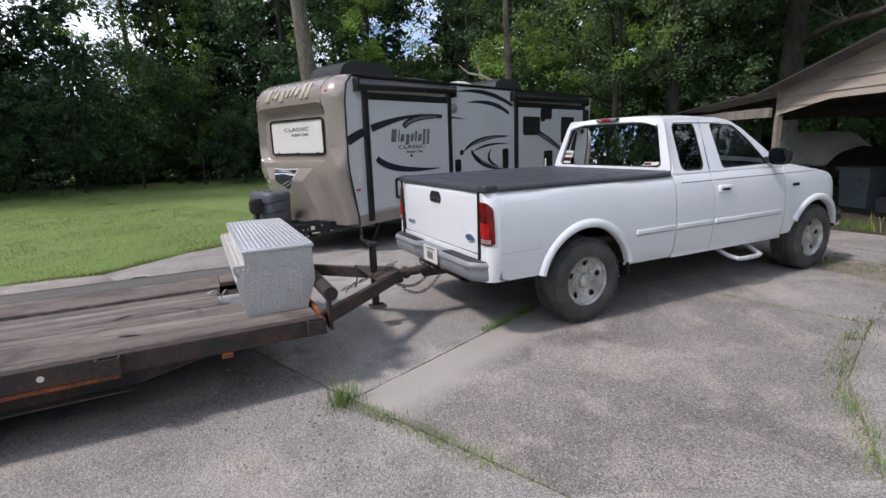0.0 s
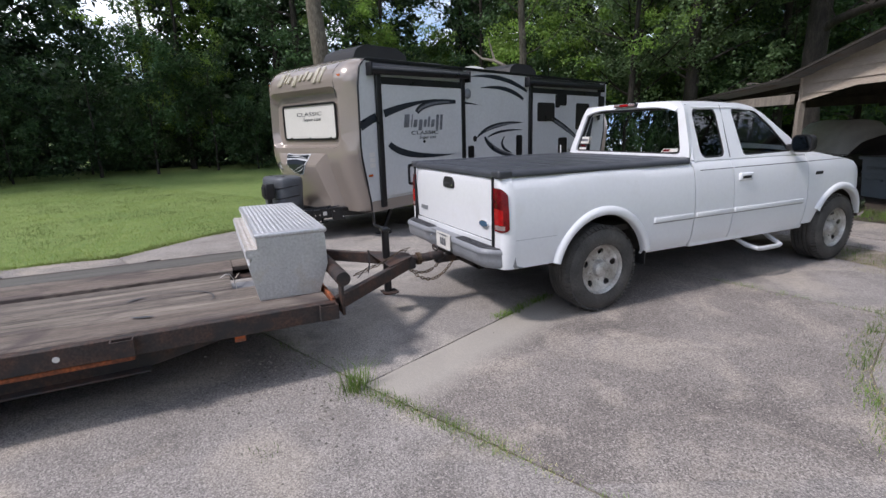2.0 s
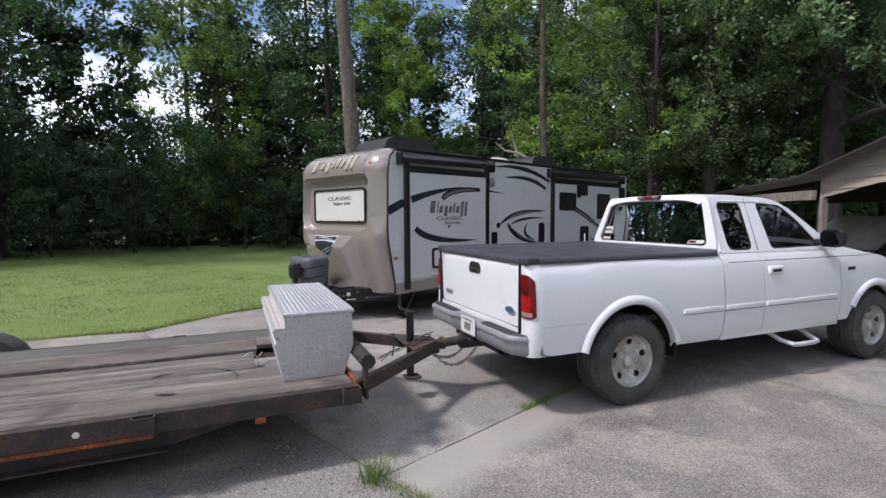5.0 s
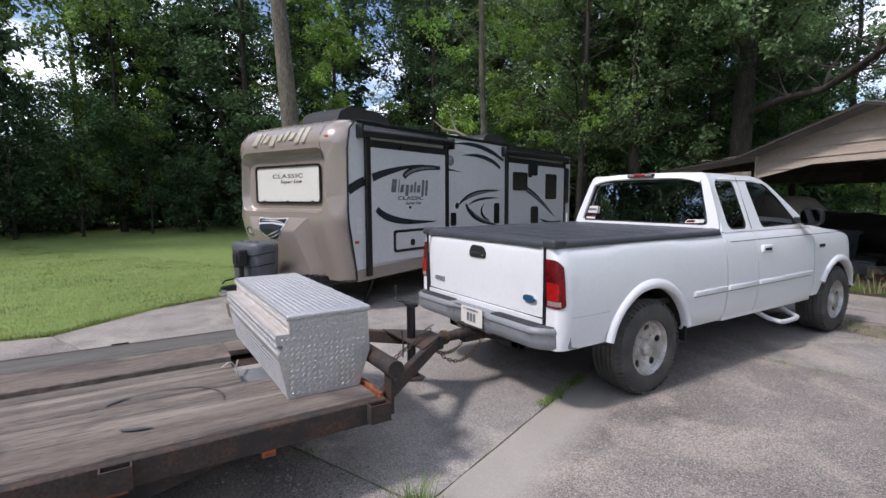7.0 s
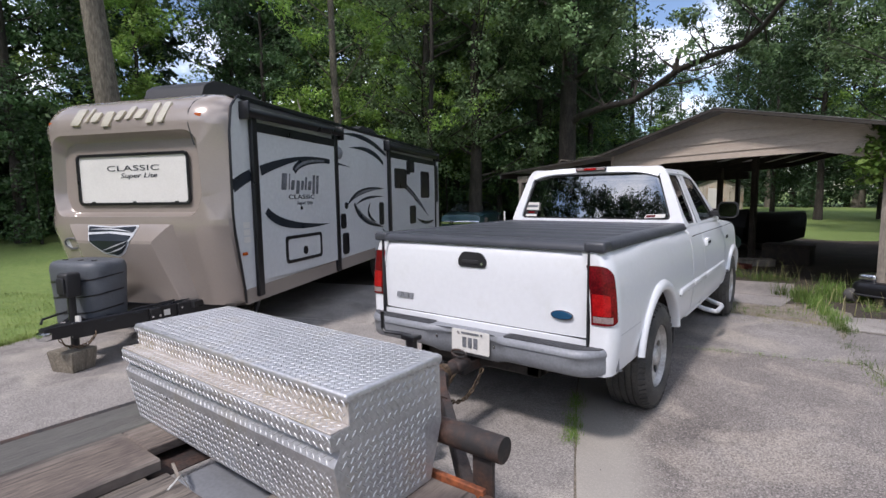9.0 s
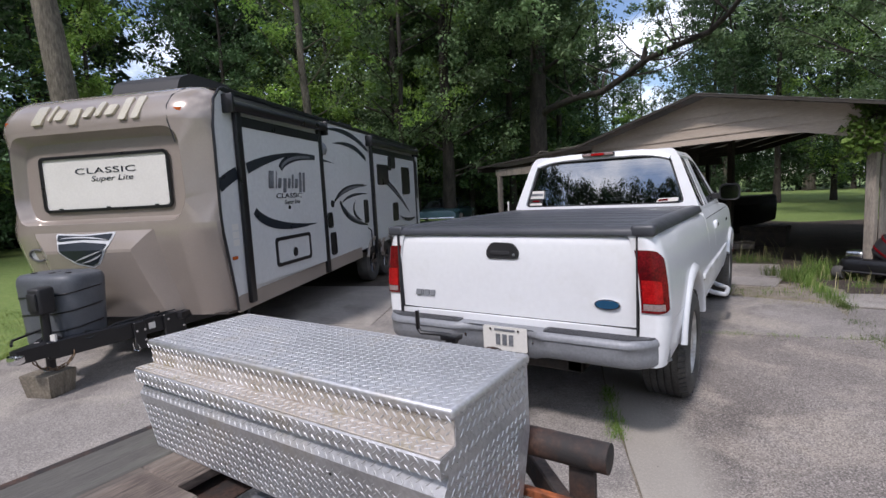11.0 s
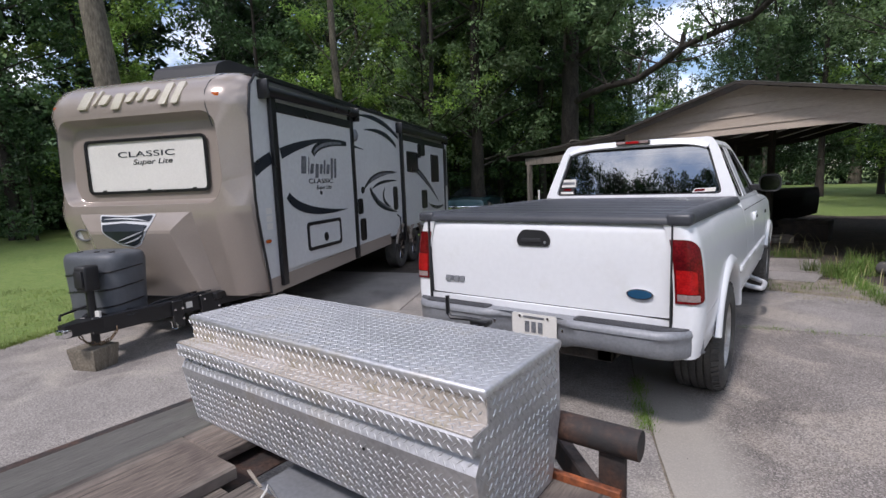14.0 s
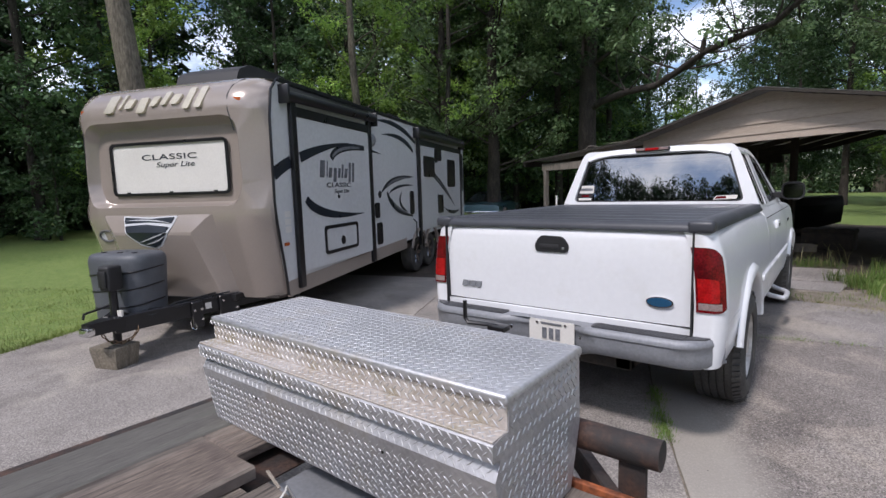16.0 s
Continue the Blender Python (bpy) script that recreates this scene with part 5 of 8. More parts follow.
    for a, b, c in (((-0.44, 1.29), (-0.2, 1.31), (0.02, 1.265)), ((-0.30, 1.06), (-0.16, 1.11), (0.0, 1.17)), ((-0.24, 1.04), (-0.1, 1.07), (-0.02, 1.13))):
        part("emblem_stroke", shield(swoosh(a, b, c, 0.0, 0.022, 0.0, n=10), 0.018, 0.002), M_GREY_TRIM, em)
    bm = bmesh.new()
    tube(bm, [(-0.84 + 0.10 * math.cos(a), front_y(1.12 + 0.06 * math.sin(a)) - 0.002, 1.12 + 0.06 * math.sin(a)) for a in [2 * math.pi * k / 24 for k in range(25)]], 0.012, 6, False)
    part("vent_ring", bm, M_SEAT, R)
    part("vent_face", plate([(-0.84 + 0.09 * math.cos(2 * math.pi * k / 24), 1.12 + 0.05 * math.sin(2 * math.pi * k / 24)) for k in range(24)], [], lambda u, v: Vector((u, front_y(v) + 0.001, v)), 0.008), M_GREY_TRIM, R)
    # the nose: a bulge between two set-back cheeks, sloping out from the ledge under the window
    rows = []
    for z, xl, xr, out in ((1.345, -0.80, 0.62, 0.0), (1.30, -0.76, 0.565, 0.03), (1.17, -0.62, 0.43, 0.115), (1.14, -0.60, 0.425, 0.125), (0.80, -0.60, 0.51, 0.135), (0.46, -0.60, 0.60, 0.14)):
        base_r = 0.62 + 0.06 * (1.345 - z) / 0.9
        row = [Vector((-0.80, front_y(z) + 0.004, z)), Vector((xl, front_y(z) - out + 0.004, z))]
        row += [Vector((xl + 0.02 + (xr - xl - 0.04) * k / 8, front_y(z) - out - 0.008, z)) for k in range(9)]
        row += [Vector((xr, front_y(z) - out + 0.004, z)), Vector((base_r, front_y(z) + 0.004, z))]
        rows.append(row)
    bm = bmesh.new()
    grid(bm, rows)
    part("nose", bm, M_TAUPE, R, "moulded nose bulging between the cheeks", smooth=18)
    for x in (0.22, 0.66):
        part("cap_notch", bbox(x - 0.05, x + 0.05, 0.14, 0.30, 0.43, 0.50, 0.012, 2), M_RVBLACK, R)
    part("label_plate", plate(rrect(0.16, 0.30, 0.66, 0.76, 0.005, 2), [], lambda u, v: Vector((u, nose_y(v) - 0.004, v)), 0.003), M_GREY_TRIM, R)
    # flanks
    for s in (1, -1):
        edge = [(0.235, 2.30), (0.22, 1.45), (0.235, 1.25), (0.36, 0.60), (0.40, 0.58), (RV_END, 0.72), (RV_END, 2.66), (0.38, 2.66), (0.28, 2.55)]
        part("side_wall", plate(edge, [], lambda u, v: Vector((s * HW, u, v)), 0.03), M_RVWHITE, R)
        part("skirt", plate([(0.37, 0.44), (0.36, 0.60), (0.40, 0.61), (3.95, 0.70), (3.95, 0.52)], [], lambda u, v: Vector((s * (HW + 0.004), u, v)), 0.03), M_SKIRT, R)
        part("skirt", plate([(6.15, 0.58), (6.15, 0.73), (RV_END, 0.77), (RV_END, 0.62)], [], lambda u, v: Vector((s * (HW + 0.004), u, v)), 0.03), M_SKIRT, R)
        # black bead between cap and flank
        bm = bmesh.new()
        tube(bm, [(s * (HW - 0.002), y, z) for y, z in ((0.35, 0.46), (0.34, 0.62), (0.225, 1.28), (0.212, 1.45), (0.225, 2.30), (0.27, 2.56), (0.37, 2.67), (0.9, 2.69))], 0.014, 6)
        part("edge_bead", bm, M_RVBLACK, R)
        # fender over the twin wheels
        for yc in (4.62, 5.36):
            bm = bmesh.new()
            rows = [[Vector((s * x, yc + q * math.cos(radians(a)), 0.36 + q * math.sin(radians(a)))) for x, q in ((HW - 0.02, 0.40), (HW + 0.03, 0.405), (HW + 0.03, 0.46), (HW + 0.004, 0.47))] for a in range(8, 173, 11)]
            grid(bm, rows)
            part("wheel_fender", bm, M_SKIRT, R, smooth=60)
        for yc in (4.62, 5.36):
            w = new("wheel")
            w.parent = R
            w.matrix_basis = pose(s * (HW - 0.05), yc, 0.355, 0, 0, 0 if s > 0 else 180)
            prof = [(0.20, 0.0), (0.22, 0.012), (0.30, 0.016), (0.34, 0.0), (0.352, -0.02), (0.355, -0.10), (0.352, -0.19), (0.30, -0.22), (0.20, -0.21)]
            part("tyre", lathe(bmesh.new(), prof, 40), M_RUBBER, w)
            part("rim", lathe(bmesh.new(), [(0.0, -0.03), (0.06, -0.03), (0.07, -0.06), (0.185, -0.07), (0.2, -0.002), (0.21, 0.006)], 32), M_RVBLACK, w)
            bm = bmesh.new()
            for k in range(6):
                a = 2 * math.pi * k / 6
                for d in (-0.10, 0.10):
                    beam(bm, (-0.028, 0.05 * math.cos(a + d * 2), 0.05 * math.sin(a + d * 2)), (-0.008, 0.19 * math.cos(a + d), 0.19 * math.sin(a + d)), 0.014, 0.014, 0)
            part("spokes", bm, M_CHROME, w)
    part("rear_wall", bbox(-HW, HW, RV_END - 0.03, RV_END, 0.6, 2.68, 0.01), M_RVWHITE, R)
    part("underbelly", bbox(-HW + 0.05, HW - 0.05, 0.42, RV_END - 0.04, 0.50, 0.58), M_UNDER, R)
    part("cap_floor", plate([(-1.12, 0.30), (1.12, 0.30), (1.17, 0.5), (-1.17, 0.5)], [], lambda u, v: Vector((u, v, 0.455)), 0.02), M_UNDER, R)
    # roof
    rows = [[Vector((x, y, 2.725 + z - 0.05 * abs(x / HW) ** 4)) for x in [-HW + 2 * HW * k / 16 for k in range(17)]] for y, z in ((0.40, 0.0), (0.8, 0.015), (4, 0.02), (RV_END, 0.0))]
    bm = bmesh.new()
    grid(bm, rows)
    part("roof", bm, M_ROOF, R, smooth=60)
    for s in (1, -1):
        bm = bmesh.new()
        beam(bm, (s * HW, 0.40, 2.675), (s * HW, RV_END, 2.68), 0.03, 0.05)
        part("gutter", bm, M_RVBLACK, R)
    # slide-outs: a flush box with black side trims under a rolled topper
    for a, b in ((0.58, 2.50), (4.66, 7.72)):
        S = part("slide_out", plate([(a, 0.66 + 0.02 * a), (b, 0.66 + 0.02 * a), (b, 2.42), (a, 2.42)], [], on_side(0.035), 0.04), M_RVWHITE, R)
        for y in (a, b):
            part("slide_trim", bbox(HW + 0.0, HW + 0.05, y - 0.05, y + 0.05, 0.50, 2.50, 0.008), M_RVBLACK, S)
        part("slide_trim", bbox(HW + 0.0, HW + 0.045, a + 0.05, b - 0.05, 2.335, 2.44, 0.006), M_RVBLACK, S)
        A = part("slide_topper", cyl(bmesh.new(), (HW + 0.07, a - 0.16, 2.52), (HW + 0.07, b + 0.10, 2.55), 0.055, seg=16), M_RVBLACK, R, "black rolled topper awning")
        bm = bmesh.new()
        grid(bm, [[Vector((HW + x, y, z)) for x, z in ((-0.05, 2.70), (0.02, 2.63), (0.07, 2.575))] for y in (a - 0.12, b + 0.06)])
        part("topper_cloth", bm, M_RVBLACK, A)
        for y in (a - 0.17, b + 0.11):
            part("topper_bracket", bbox(HW - 0.01, HW + 0.12, y - 0.02, y + 0.02, 2.44, 2.63, 0.012, 2), M_RVBLACK, A)
    # windows, hatches, door and fittings on the flank
    for y0, y1, z0, z1, off in ((4.90, 5.58, 1.76, 2.15, 0.04), (5.62, 5.80, 2.05, 2.33, 0.04), (5.72, 6.10, 2.10, 2.40, 0.038), (6.55, 7.18, 1.56, 2.16, 0.04), (7.80, 8.05, 1.45, 2.35, 0.006), (5.78, 6.15, 1.02, 1.40, 0.04), (4.18, 4.38, 1.09, 1.50, 0.006), (2.66, 2.82, 1.12, 1.35, 0.006), (2.70, 2.90, 0.72, 1.05, 0.006)):
        W = part("window_frame", plate(rrect(y0, y1, z0, z1, min(0.05, (y1 - y0) / 4), 4), [rrect(y0 + 0.03, y1 - 0.03, z0 + 0.03, z1 - 0.03, 0.02, 3)], on_side(off + 0.008), 0.02), M_RVBLACK, R)
        part("pane", plate(rrect(y0 + 0.025, y1 - 0.025, z0 + 0.025, z1 - 0.025, 0.02, 3), [], on_side(off + 0.002), 0.008), M_RVBLACK, W)
    H = part("storage_hatch", plate(rrect(1.10, 1.98, 0.79, 1.13, 0.05, 4), [rrect(1.14, 1.94, 0.83, 1.09, 0.035, 4)], on_side(0.048), 0.02), M_RVBLACK, R, "black-framed storage hatch")
    part("hatch_door", plate(rrect(1.13, 1.95, 0.82, 1.10, 0.035, 4), [], on_side(0.041), 0.01), M_RVWHITE, H)
    part("hatch_latch", plate([(1.545 + 0.05 * math.cos(2 * math.pi * k / 16), 0.92 + 0.055 * math.sin(2 * math.pi * k / 16)) for k in range(16)], [], on_side(0.052), 0.015), M_RVBLACK, H)
    part("porch_lamp", lathe(bmesh.new(), [(0.0, HW + 0.05), (0.05, HW + 0.045), (0.085, HW + 0.02), (0.09, HW)], 20, (0, 2.66, 2.26)), M_BUMPER, R)
    part("vent_dot", lathe(bmesh.new(), [(0.0, HW + 0.012), (0.05, HW + 0.01), (0.055, HW)], 16, (0, 2.86, 1.47)), M_RVBLACK, R)
    part("vent_dot", lathe(bmesh.new(), [(0.0, HW + 0.044), (0.022, HW + 0.043), (0.025, HW + 0.03)], 12, (0, 1.50, 1.47)), M_RVBLACK, R)
    part("step_rail", tube(bmesh.new(), [(HW + 0.01, 4.30, 0.62), (HW + 0.07, 4.3, 0.66), (HW + 0.07, 4.3, 0.95), (HW + 0.01, 4.3, 1.0)], 0.012), M_RVBLACK, R)
    # painted swooshes
    def blade(a, b, c, wa, wb, wc, off, m=M_DECAL, t0=0.0, t1=1.0):
        part("swoosh", plate(swoosh(a, b, c, wa, wb, wc, t0, t1), [], on_side(off), 0.0), m, R, smooth=0)
    blade((0.20, 1.71), (0.75, 2.02), (1.86, 2.15), 0.13, 0.13, 0.0, 0.003, t0=0.02, t1=0.27)
    blade((0.20, 1.71), (0.75, 2.02), (1.86, 2.15), 0.13, 0.13, 0.0, 0.040, t0=0.355)
    blade((1.35, 1.93), (1.55, 2.20), (3.02, 2.07), 0.09, 0.13, 0.0, 0.040, t1=0.72)
    blade((1.38, 1.95), (1.60, 2.17), (2.9, 2.08), 0.03, 0.05, 0.0, 0.042, M_DECAL_GREY, t1=0.66)
    blade((1.35, 1.93), (1.55, 2.20), (3.02, 2.07), 0.09, 0.13, 0.0, 0.003, t0=0.84)
    blade((0.74, 1.46), (1.0, 1.20), (2.23, 1.23), 0.09, 0.14, 0.0, 0.040)
    blade((2.70, 2.55), (3.7, 2.68), (4.55, 2.36), 0.0, 0.13, 0.05, 0.003)
    blade((3.01, 2.37), (3.9, 2.47), (4.42, 2.20), 0.0, 0.12, 0.06, 0.003)
    blade((2.89, 1.46), (3.2, 1.76), (4.43, 1.75), 0.0, 0.17, 0.0, 0.003)
    blade((3.1, 1.56), (3.4, 1.74), (4.3, 1.73), 0.0, 0.07, 0.0, 0.005, M_DECAL_GREY)
    blade((3.2, 1.46), (3.5, 1.63), (4.41, 1.60), 0.0, 0.09, 0.0, 0.003)
    blade((3.15, 1.50), (3.30, 1.18), (4.36, 1.05), 0.05, 0.16, 0.0, 0.003)
    blade((3.3, 1.42), (3.45, 1.22), (4.2, 1.09), 0.0, 0.07, 0.0, 0.005, M_DECAL_GREY)
    blade((3.80, 1.50), (3.50, 1.28), (4.05, 1.15), 0.0, 0.14, 0.0, 0.003)
    blade((5.40, 1.84), (6.2, 1.62), (7.13, 1.11), 0.10, 0.16, 0.0, 0.040)
    blade((5.48, 1.81), (6.2, 1.59), (7.0, 1.17), 0.03, 0.08, 0.0, 0.042, M_DECAL_GREY)
    blade((6.21, 1.13), (6.8, 0.92), (7.50, 1.01), 0.0, 0.13, 0.03, 0.040)
    # side brand script as plain slanted blocks, then the lettering under it
    yy = 1.05
    for w, h0, h1 in ((0.14, 0.0, 0.20), (0.03, 0.0, 0.20), (0.10, 0.0, 0.12), (0.10, -0.05, 0.12), (0.08, 0.0, 0.12), (0.06, 0.0, 0.17), (0.10, 0.0, 0.12), (0.08, -0.05, 0.20), (0.08, -0.05, 0.20)):
        part("script_block", plate(rpoly([(yy, 1.70 + h0), (yy + 0.8 * w, 1.70 + h0), (yy + 0.8 * w + 0.03, 1.70 + h1), (yy + 0.03, 1.70 + h1)], 0.012, 2), [], on_side(0.042)), M_DECAL_GREY, R, smooth=0)
        yy += w + 0.016
    flank = Matrix(((0, 0, 1, HW + 0.040), (1, 0, 0, 0), (0, 1, 0, 0), (0, 0, 0, 1)))
    words("CLASSIC", 0.10, Matrix.Translation((0, 1.52, 1.61)) @ flank @ Matrix.Diagonal((1.7, 0.8, 1, 1)), M_DECAL, "lettering", R)
    words("Super Lite", 0.085, Matrix.Translation((0, 1.58, 1.535)) @ flank @ Matrix.Diagonal((1.1, 0.8, 1, 1)), M_DECAL, "lettering", R, shear=0.25)
    # small stickers by the front edge
    for z in (1.12, 1.20, 1.28):
        part("sticker", plate(rrect(0.36, 0.47, z, z + 0.065, 0.005, 2), [], on_side(0.004)), M_PANEL, R, smooth=0)
    # roof gear
    for y0, y1 in ((0.75, 1.95), (5.0, 6.1)):
        bm = bmesh.new()
        x0, x1 = -0.42, 0.42
        outl = [(y0, 2.72), (y0 + 0.10, 2.95), (y0 + 0.3, 3.035), (y1 - 0.25, 3.035), (y1, 2.94), (y1 + 0.02, 2.72)]
        bm = plate(rpoly(outl, 0.05, 3), [], lambda u, v: Vector((x0, u, v)))
        made = bmesh.ops.extrude_face_region(bm, geom=bm.faces[:])
        for v in made["geom"]:
            if isinstance(v, bmesh.types.BMVert):
                v.co.x = x1
        part("air_conditioner", bm, M_BLACK, R, "black rooftop air conditioner", smooth=40)
    part("roof_vent", bbox(-0.25, 0.20, 2.55, 3.15, 2.74, 2.90, 0.05, 2), M_BLACK, R)
    bm = bmesh.new()
    bmesh.ops.create_uvsphere(bm, u_segments=20, v_segments=10, radius=0.32, matrix=Matrix.LocRotScale((0.3, 3.9, 2.76), None, (1, 1, 0.42)))
    part("satellite_dome", bm, M_ROOF, R)
    # tongue: A-frame, coupler, jack, tank cover; the jack stands a little off the middle
    JX, JY = 0.09, 0.08
    for s in (-1, 1):
        bm = bmesh.new()
        beam(bm, (s * 0.78, 0.55, 0.44), (JX + s * 0.05, -0.86 + JY, 0.39), 0.055, 0.155, 0.008)
        part("tongue_beam", bm, M_RVBLACK, R)
    # hitch brackets with bolts along one beam, a white plate, hanging clips
    e0, e1 = Vector((0.78, 0.55, 0.44)), Vector((JX + 0.05, -0.86 + JY, 0.39))
    along_beam = (e1 - e0).normalized()
    out_beam = Vector((-along_beam.y, along_beam.x, 0)).normalized()
    for t, w, h, drop in ((0.30, 0.10, 0.20, 0.02), (0.52, 0.05, 0.26, 0.06)):
        c = e0.lerp(e1, t) + out_beam * 0.045
        bm = bmesh.new()
        beam(bm, c - along_beam * w, c + along_beam * w, 0.04, h, 0.006)
        bmesh.ops.translate(bm, verts=bm.verts, vec=(0, 0, -drop))
        B = part("hitch_bracket", bm, M_RVBLACK, R)
        for a, z in ((-0.7, 0.05), (0.7, 0.05), (-0.7, -0.05)):
            p = c + along_beam * w * a + Vector((0, 0, z - drop))
            part("bolt", cyl(bmesh.new(), p + out_beam * 0.018, p + out_beam * 0.034, 0.012, seg=8), M_CHROME, B)
    c = e0.lerp(e1, 0.44) + out_beam * 0.030
    bm = bmesh.new()
    beam(bm, c - along_beam * 0.03, c + along_beam * 0.03, 0.004, 0.06, 0)
    part("rating_plate", bm, M_PANEL, R)
    c = e0.lerp(e1, 0.55) + out_beam * 0.05
    part("spring_clip", tube(bmesh.new(), [c + Vector(p) for p in ((0, 0, -0.10), (0.02, 0.01, -0.17), (0.0, 0.03, -0.21), (-0.03, 0.0, -0.19), (-0.02, -0.02, -0.12))], 0.009, 6), M_CHROME, R)
    for k, (a, b) in enumerate(((0.20, 0.62), (0.12, 0.80), (0.35, 0.95))):
        p, q = e0.lerp(e1, a), e0.lerp(e1, b)
        m = p.lerp(q, 0.5)
        part("cable", tube(bmesh.new(), [p + Vector((-0.05, 0, 0.10)), p.lerp(m, 0.5) + Vector((0.01 * k, 0, 0.085 + 0.01 * k)), m + Vector((0.0, 0.02, 0.075 + 0.01 * k)), m.lerp(q, 0.5) + Vector((0.03, 0, 0.07 - 0.02 * k)), q + Vector((-0.02, 0, 0.085))], 0.010, 6), M_RVBLACK, R)
    part("tongue_cross", bbox(-0.62, 0.62, 0.12, 0.18, 0.36, 0.46, 0.006), M_RVBLACK, R)
    part("coupler", plate(rpoly([(-0.13, -0.72), (0.13, -0.72), (0.055, -1.02), (0.04, -1.10), (-0.04, -1.10), (-0.055, -1.02)], 0.02, 3), [], lambda u, v: Vector((u + JX, v + JY, 0.46)), 0.11), M_RVBLACK, R)
    part("coupler_latch", bbox(JX - 0.05, JX + 0.05, -1.12 + JY, -1.03 + JY, 0.35, 0.43, 0.015, 2), M_CHROME, R)
    part("jack_post", cyl(bmesh.new(), (JX, -0.80 + JY, 0.22), (JX, -0.80 + JY, 0.80), 0.035), M_RVBLACK, R)
    part("jack_leg", cyl(bmesh.new(), (JX, -0.80 + JY, 0.205), (JX, -0.80 + JY, 0.36), 0.026), M_CHROME, R)
    part("jack_foot", cyl(bmesh.new(), (JX, -0.80 + JY, 0.202), (JX, -0.80 + JY, 0.215), 0.06, seg=16), M_CHROME, R)
    part("jack_motor", bbox(JX - 0.065, JX + 0.065, -0.88 + JY, -0.73 + JY, 0.70, 0.93, 0.025, 3), M_BLACK, R)
    part("jack_switch", bbox(JX - 0.045, JX + 0.045, -0.90 + JY, -0.878 + JY, 0.74, 0.89, 0.01, 2), M_BLACK, R)
    rows = []
    for z, sx, sy in ((0.44, 0.88, 0.92), (0.46, 0.90, 0.93), (0.60, 0.925, 0.95), (0.75, 0.955, 0.97), (0.88, 0.985, 0.99), (0.95, 1.0, 1.0), (0.985, 0.99, 0.985), (1.010, 0.965, 0.95), (1.028, 0.92, 0.88), (1.036, 0.82, 0.76), (1.04, 0.05, 0.05)):
        rows.append([Vector((-0.07 + 0.345 * sx * (abs(math.cos(a)) ** 0.55) * (1 if math.cos(a) > 0 else -1), -0.39 + 0.235 * sy * (abs(math.sin(a)) ** 0.7) * (1 if math.sin(a) > 0 else -1), 0.44 + (z - 0.44) * 1.06 - 0.06)) for a in [2 * math.pi * k / 36 for k in range(36)]])
    bm = bmesh.new()
    grid(bm, rows, close_v=True)
    cover = part("gas_tank_cover", bm, M_TANK, R, "grey ribbed plastic gas bottle cover", smooth=50)
    for z0, k in ((0.46, 0.922), (0.62, 0.945), (0.78, 0.972)):
        pts = []
        for j in range(25):
            a = radians(-175 + 190 * j / 24)
            c, s = math.cos(a), math.sin(a)
            pts.append((-0.07 + 0.347 * k * abs(c) ** 0.55 * (1 if c > 0 else -1), -0.39 + 0.237 * k * abs(s) ** 0.7 * (1 if s > 0 else -1), z0 + 0.10 * (j / 24)))
        part("cover_groove", tube(bmesh.new(), pts, 0.009, 6), M_RVBLACK, cover)
    for x in (-0.25, -0.05, 0.12):
        part("cover_clip", bbox(x - 0.02, x + 0.02, -0.50, -0.46, 1.0, 1.022, 0.004), M_RVBLACK, cover)
    bm = bmesh.new()
    hang = [Vector(p) for p in ((0.20, -0.60, 0.42), (0.25, -0.64, 0.32), (0.24, -0.70, 0.26), (0.20, -0.78, 0.235), (0.15, -0.86, 0.27), (0.12, -0.92, 0.38))]
    for a, b in zip(hang, hang[1:]):
        for k in range(3):
            p, d = a.lerp(b, (k + 0.5) / 3), (b - a).normalized()
            side = d.cross(Vector((1, 0.2, 0))).normalized() if k % 2 else d.cross(Vector((0.2, 1, 0.3))).normalized()
            tube(bm, [p + d * 0.024 * math.cos(2 * math.pi * j / 8) + side * 0.014 * math.sin(2 * math.pi * j / 8) for j in range(9)], 0.005, 5, False)
    part("safety_chain", bm, M_CHAIN, R)
    bm = bmesh.new()
    tube(bm, [(0.05, -0.70, 0.52), (0.18, -0.72, 0.50), (0.20, -0.60, 0.42), (0.05, -0.55, 0.52), (-0.1, -0.62, 0.53), (-0.12, -0.85, 0.50), (0.0, -0.95, 0.49)], 0.012, 6)
    part("cable", bm, M_RVBLACK, R)
    part("cable_tag", bbox(0.14, 0.19, -0.74, -0.72, 0.46, 0.52), M_PANEL, R)
    for y in (0.8, 6.9):
        for s in (-1, 1):
            bm = bmesh.new()
            beam(bm, (s * 0.9, y, 0.02), (s * 0.9, y + (0.25 if y < 3 else -0.25), 0.50), 0.05, 0.05)
            part("stabiliser_leg", bm, M_RVBLACK, R)
            part("stabiliser_pad", bbox(s * 0.9 - 0.09, s * 0.9 + 0.09, y - 0.09, y + 0.09, 0.0, 0.02), M_RVBLACK, R)
    part("drain_pipe", bbox(HW - 0.12, HW - 0.02, 1.55, 1.68, 0.46, 0.56, 0.02, 2), M_PANEL, R)
    # timber under the jack
    B = thing("timber_block", RV_POSE @ pose(0.09, -0.74, 0), "greyed timber block under the camper's jack", "timber block")
    rows = [[Vector((x * sx, y * sx, z)) for x, y in ((-0.17, -0.13), (0.13, -0.13), (0.13, 0.13), (-0.17, 0.13))] for z, sx in ((0.0, 0.82), (0.01, 0.85), (0.185, 1.0), (0.20, 0.98))]
    bm = bmesh.new()
    vs = grid(bm, rows, close_v=True)
    bm.faces.new(vs[-1])
    bm.faces.new(vs[0][::-1])
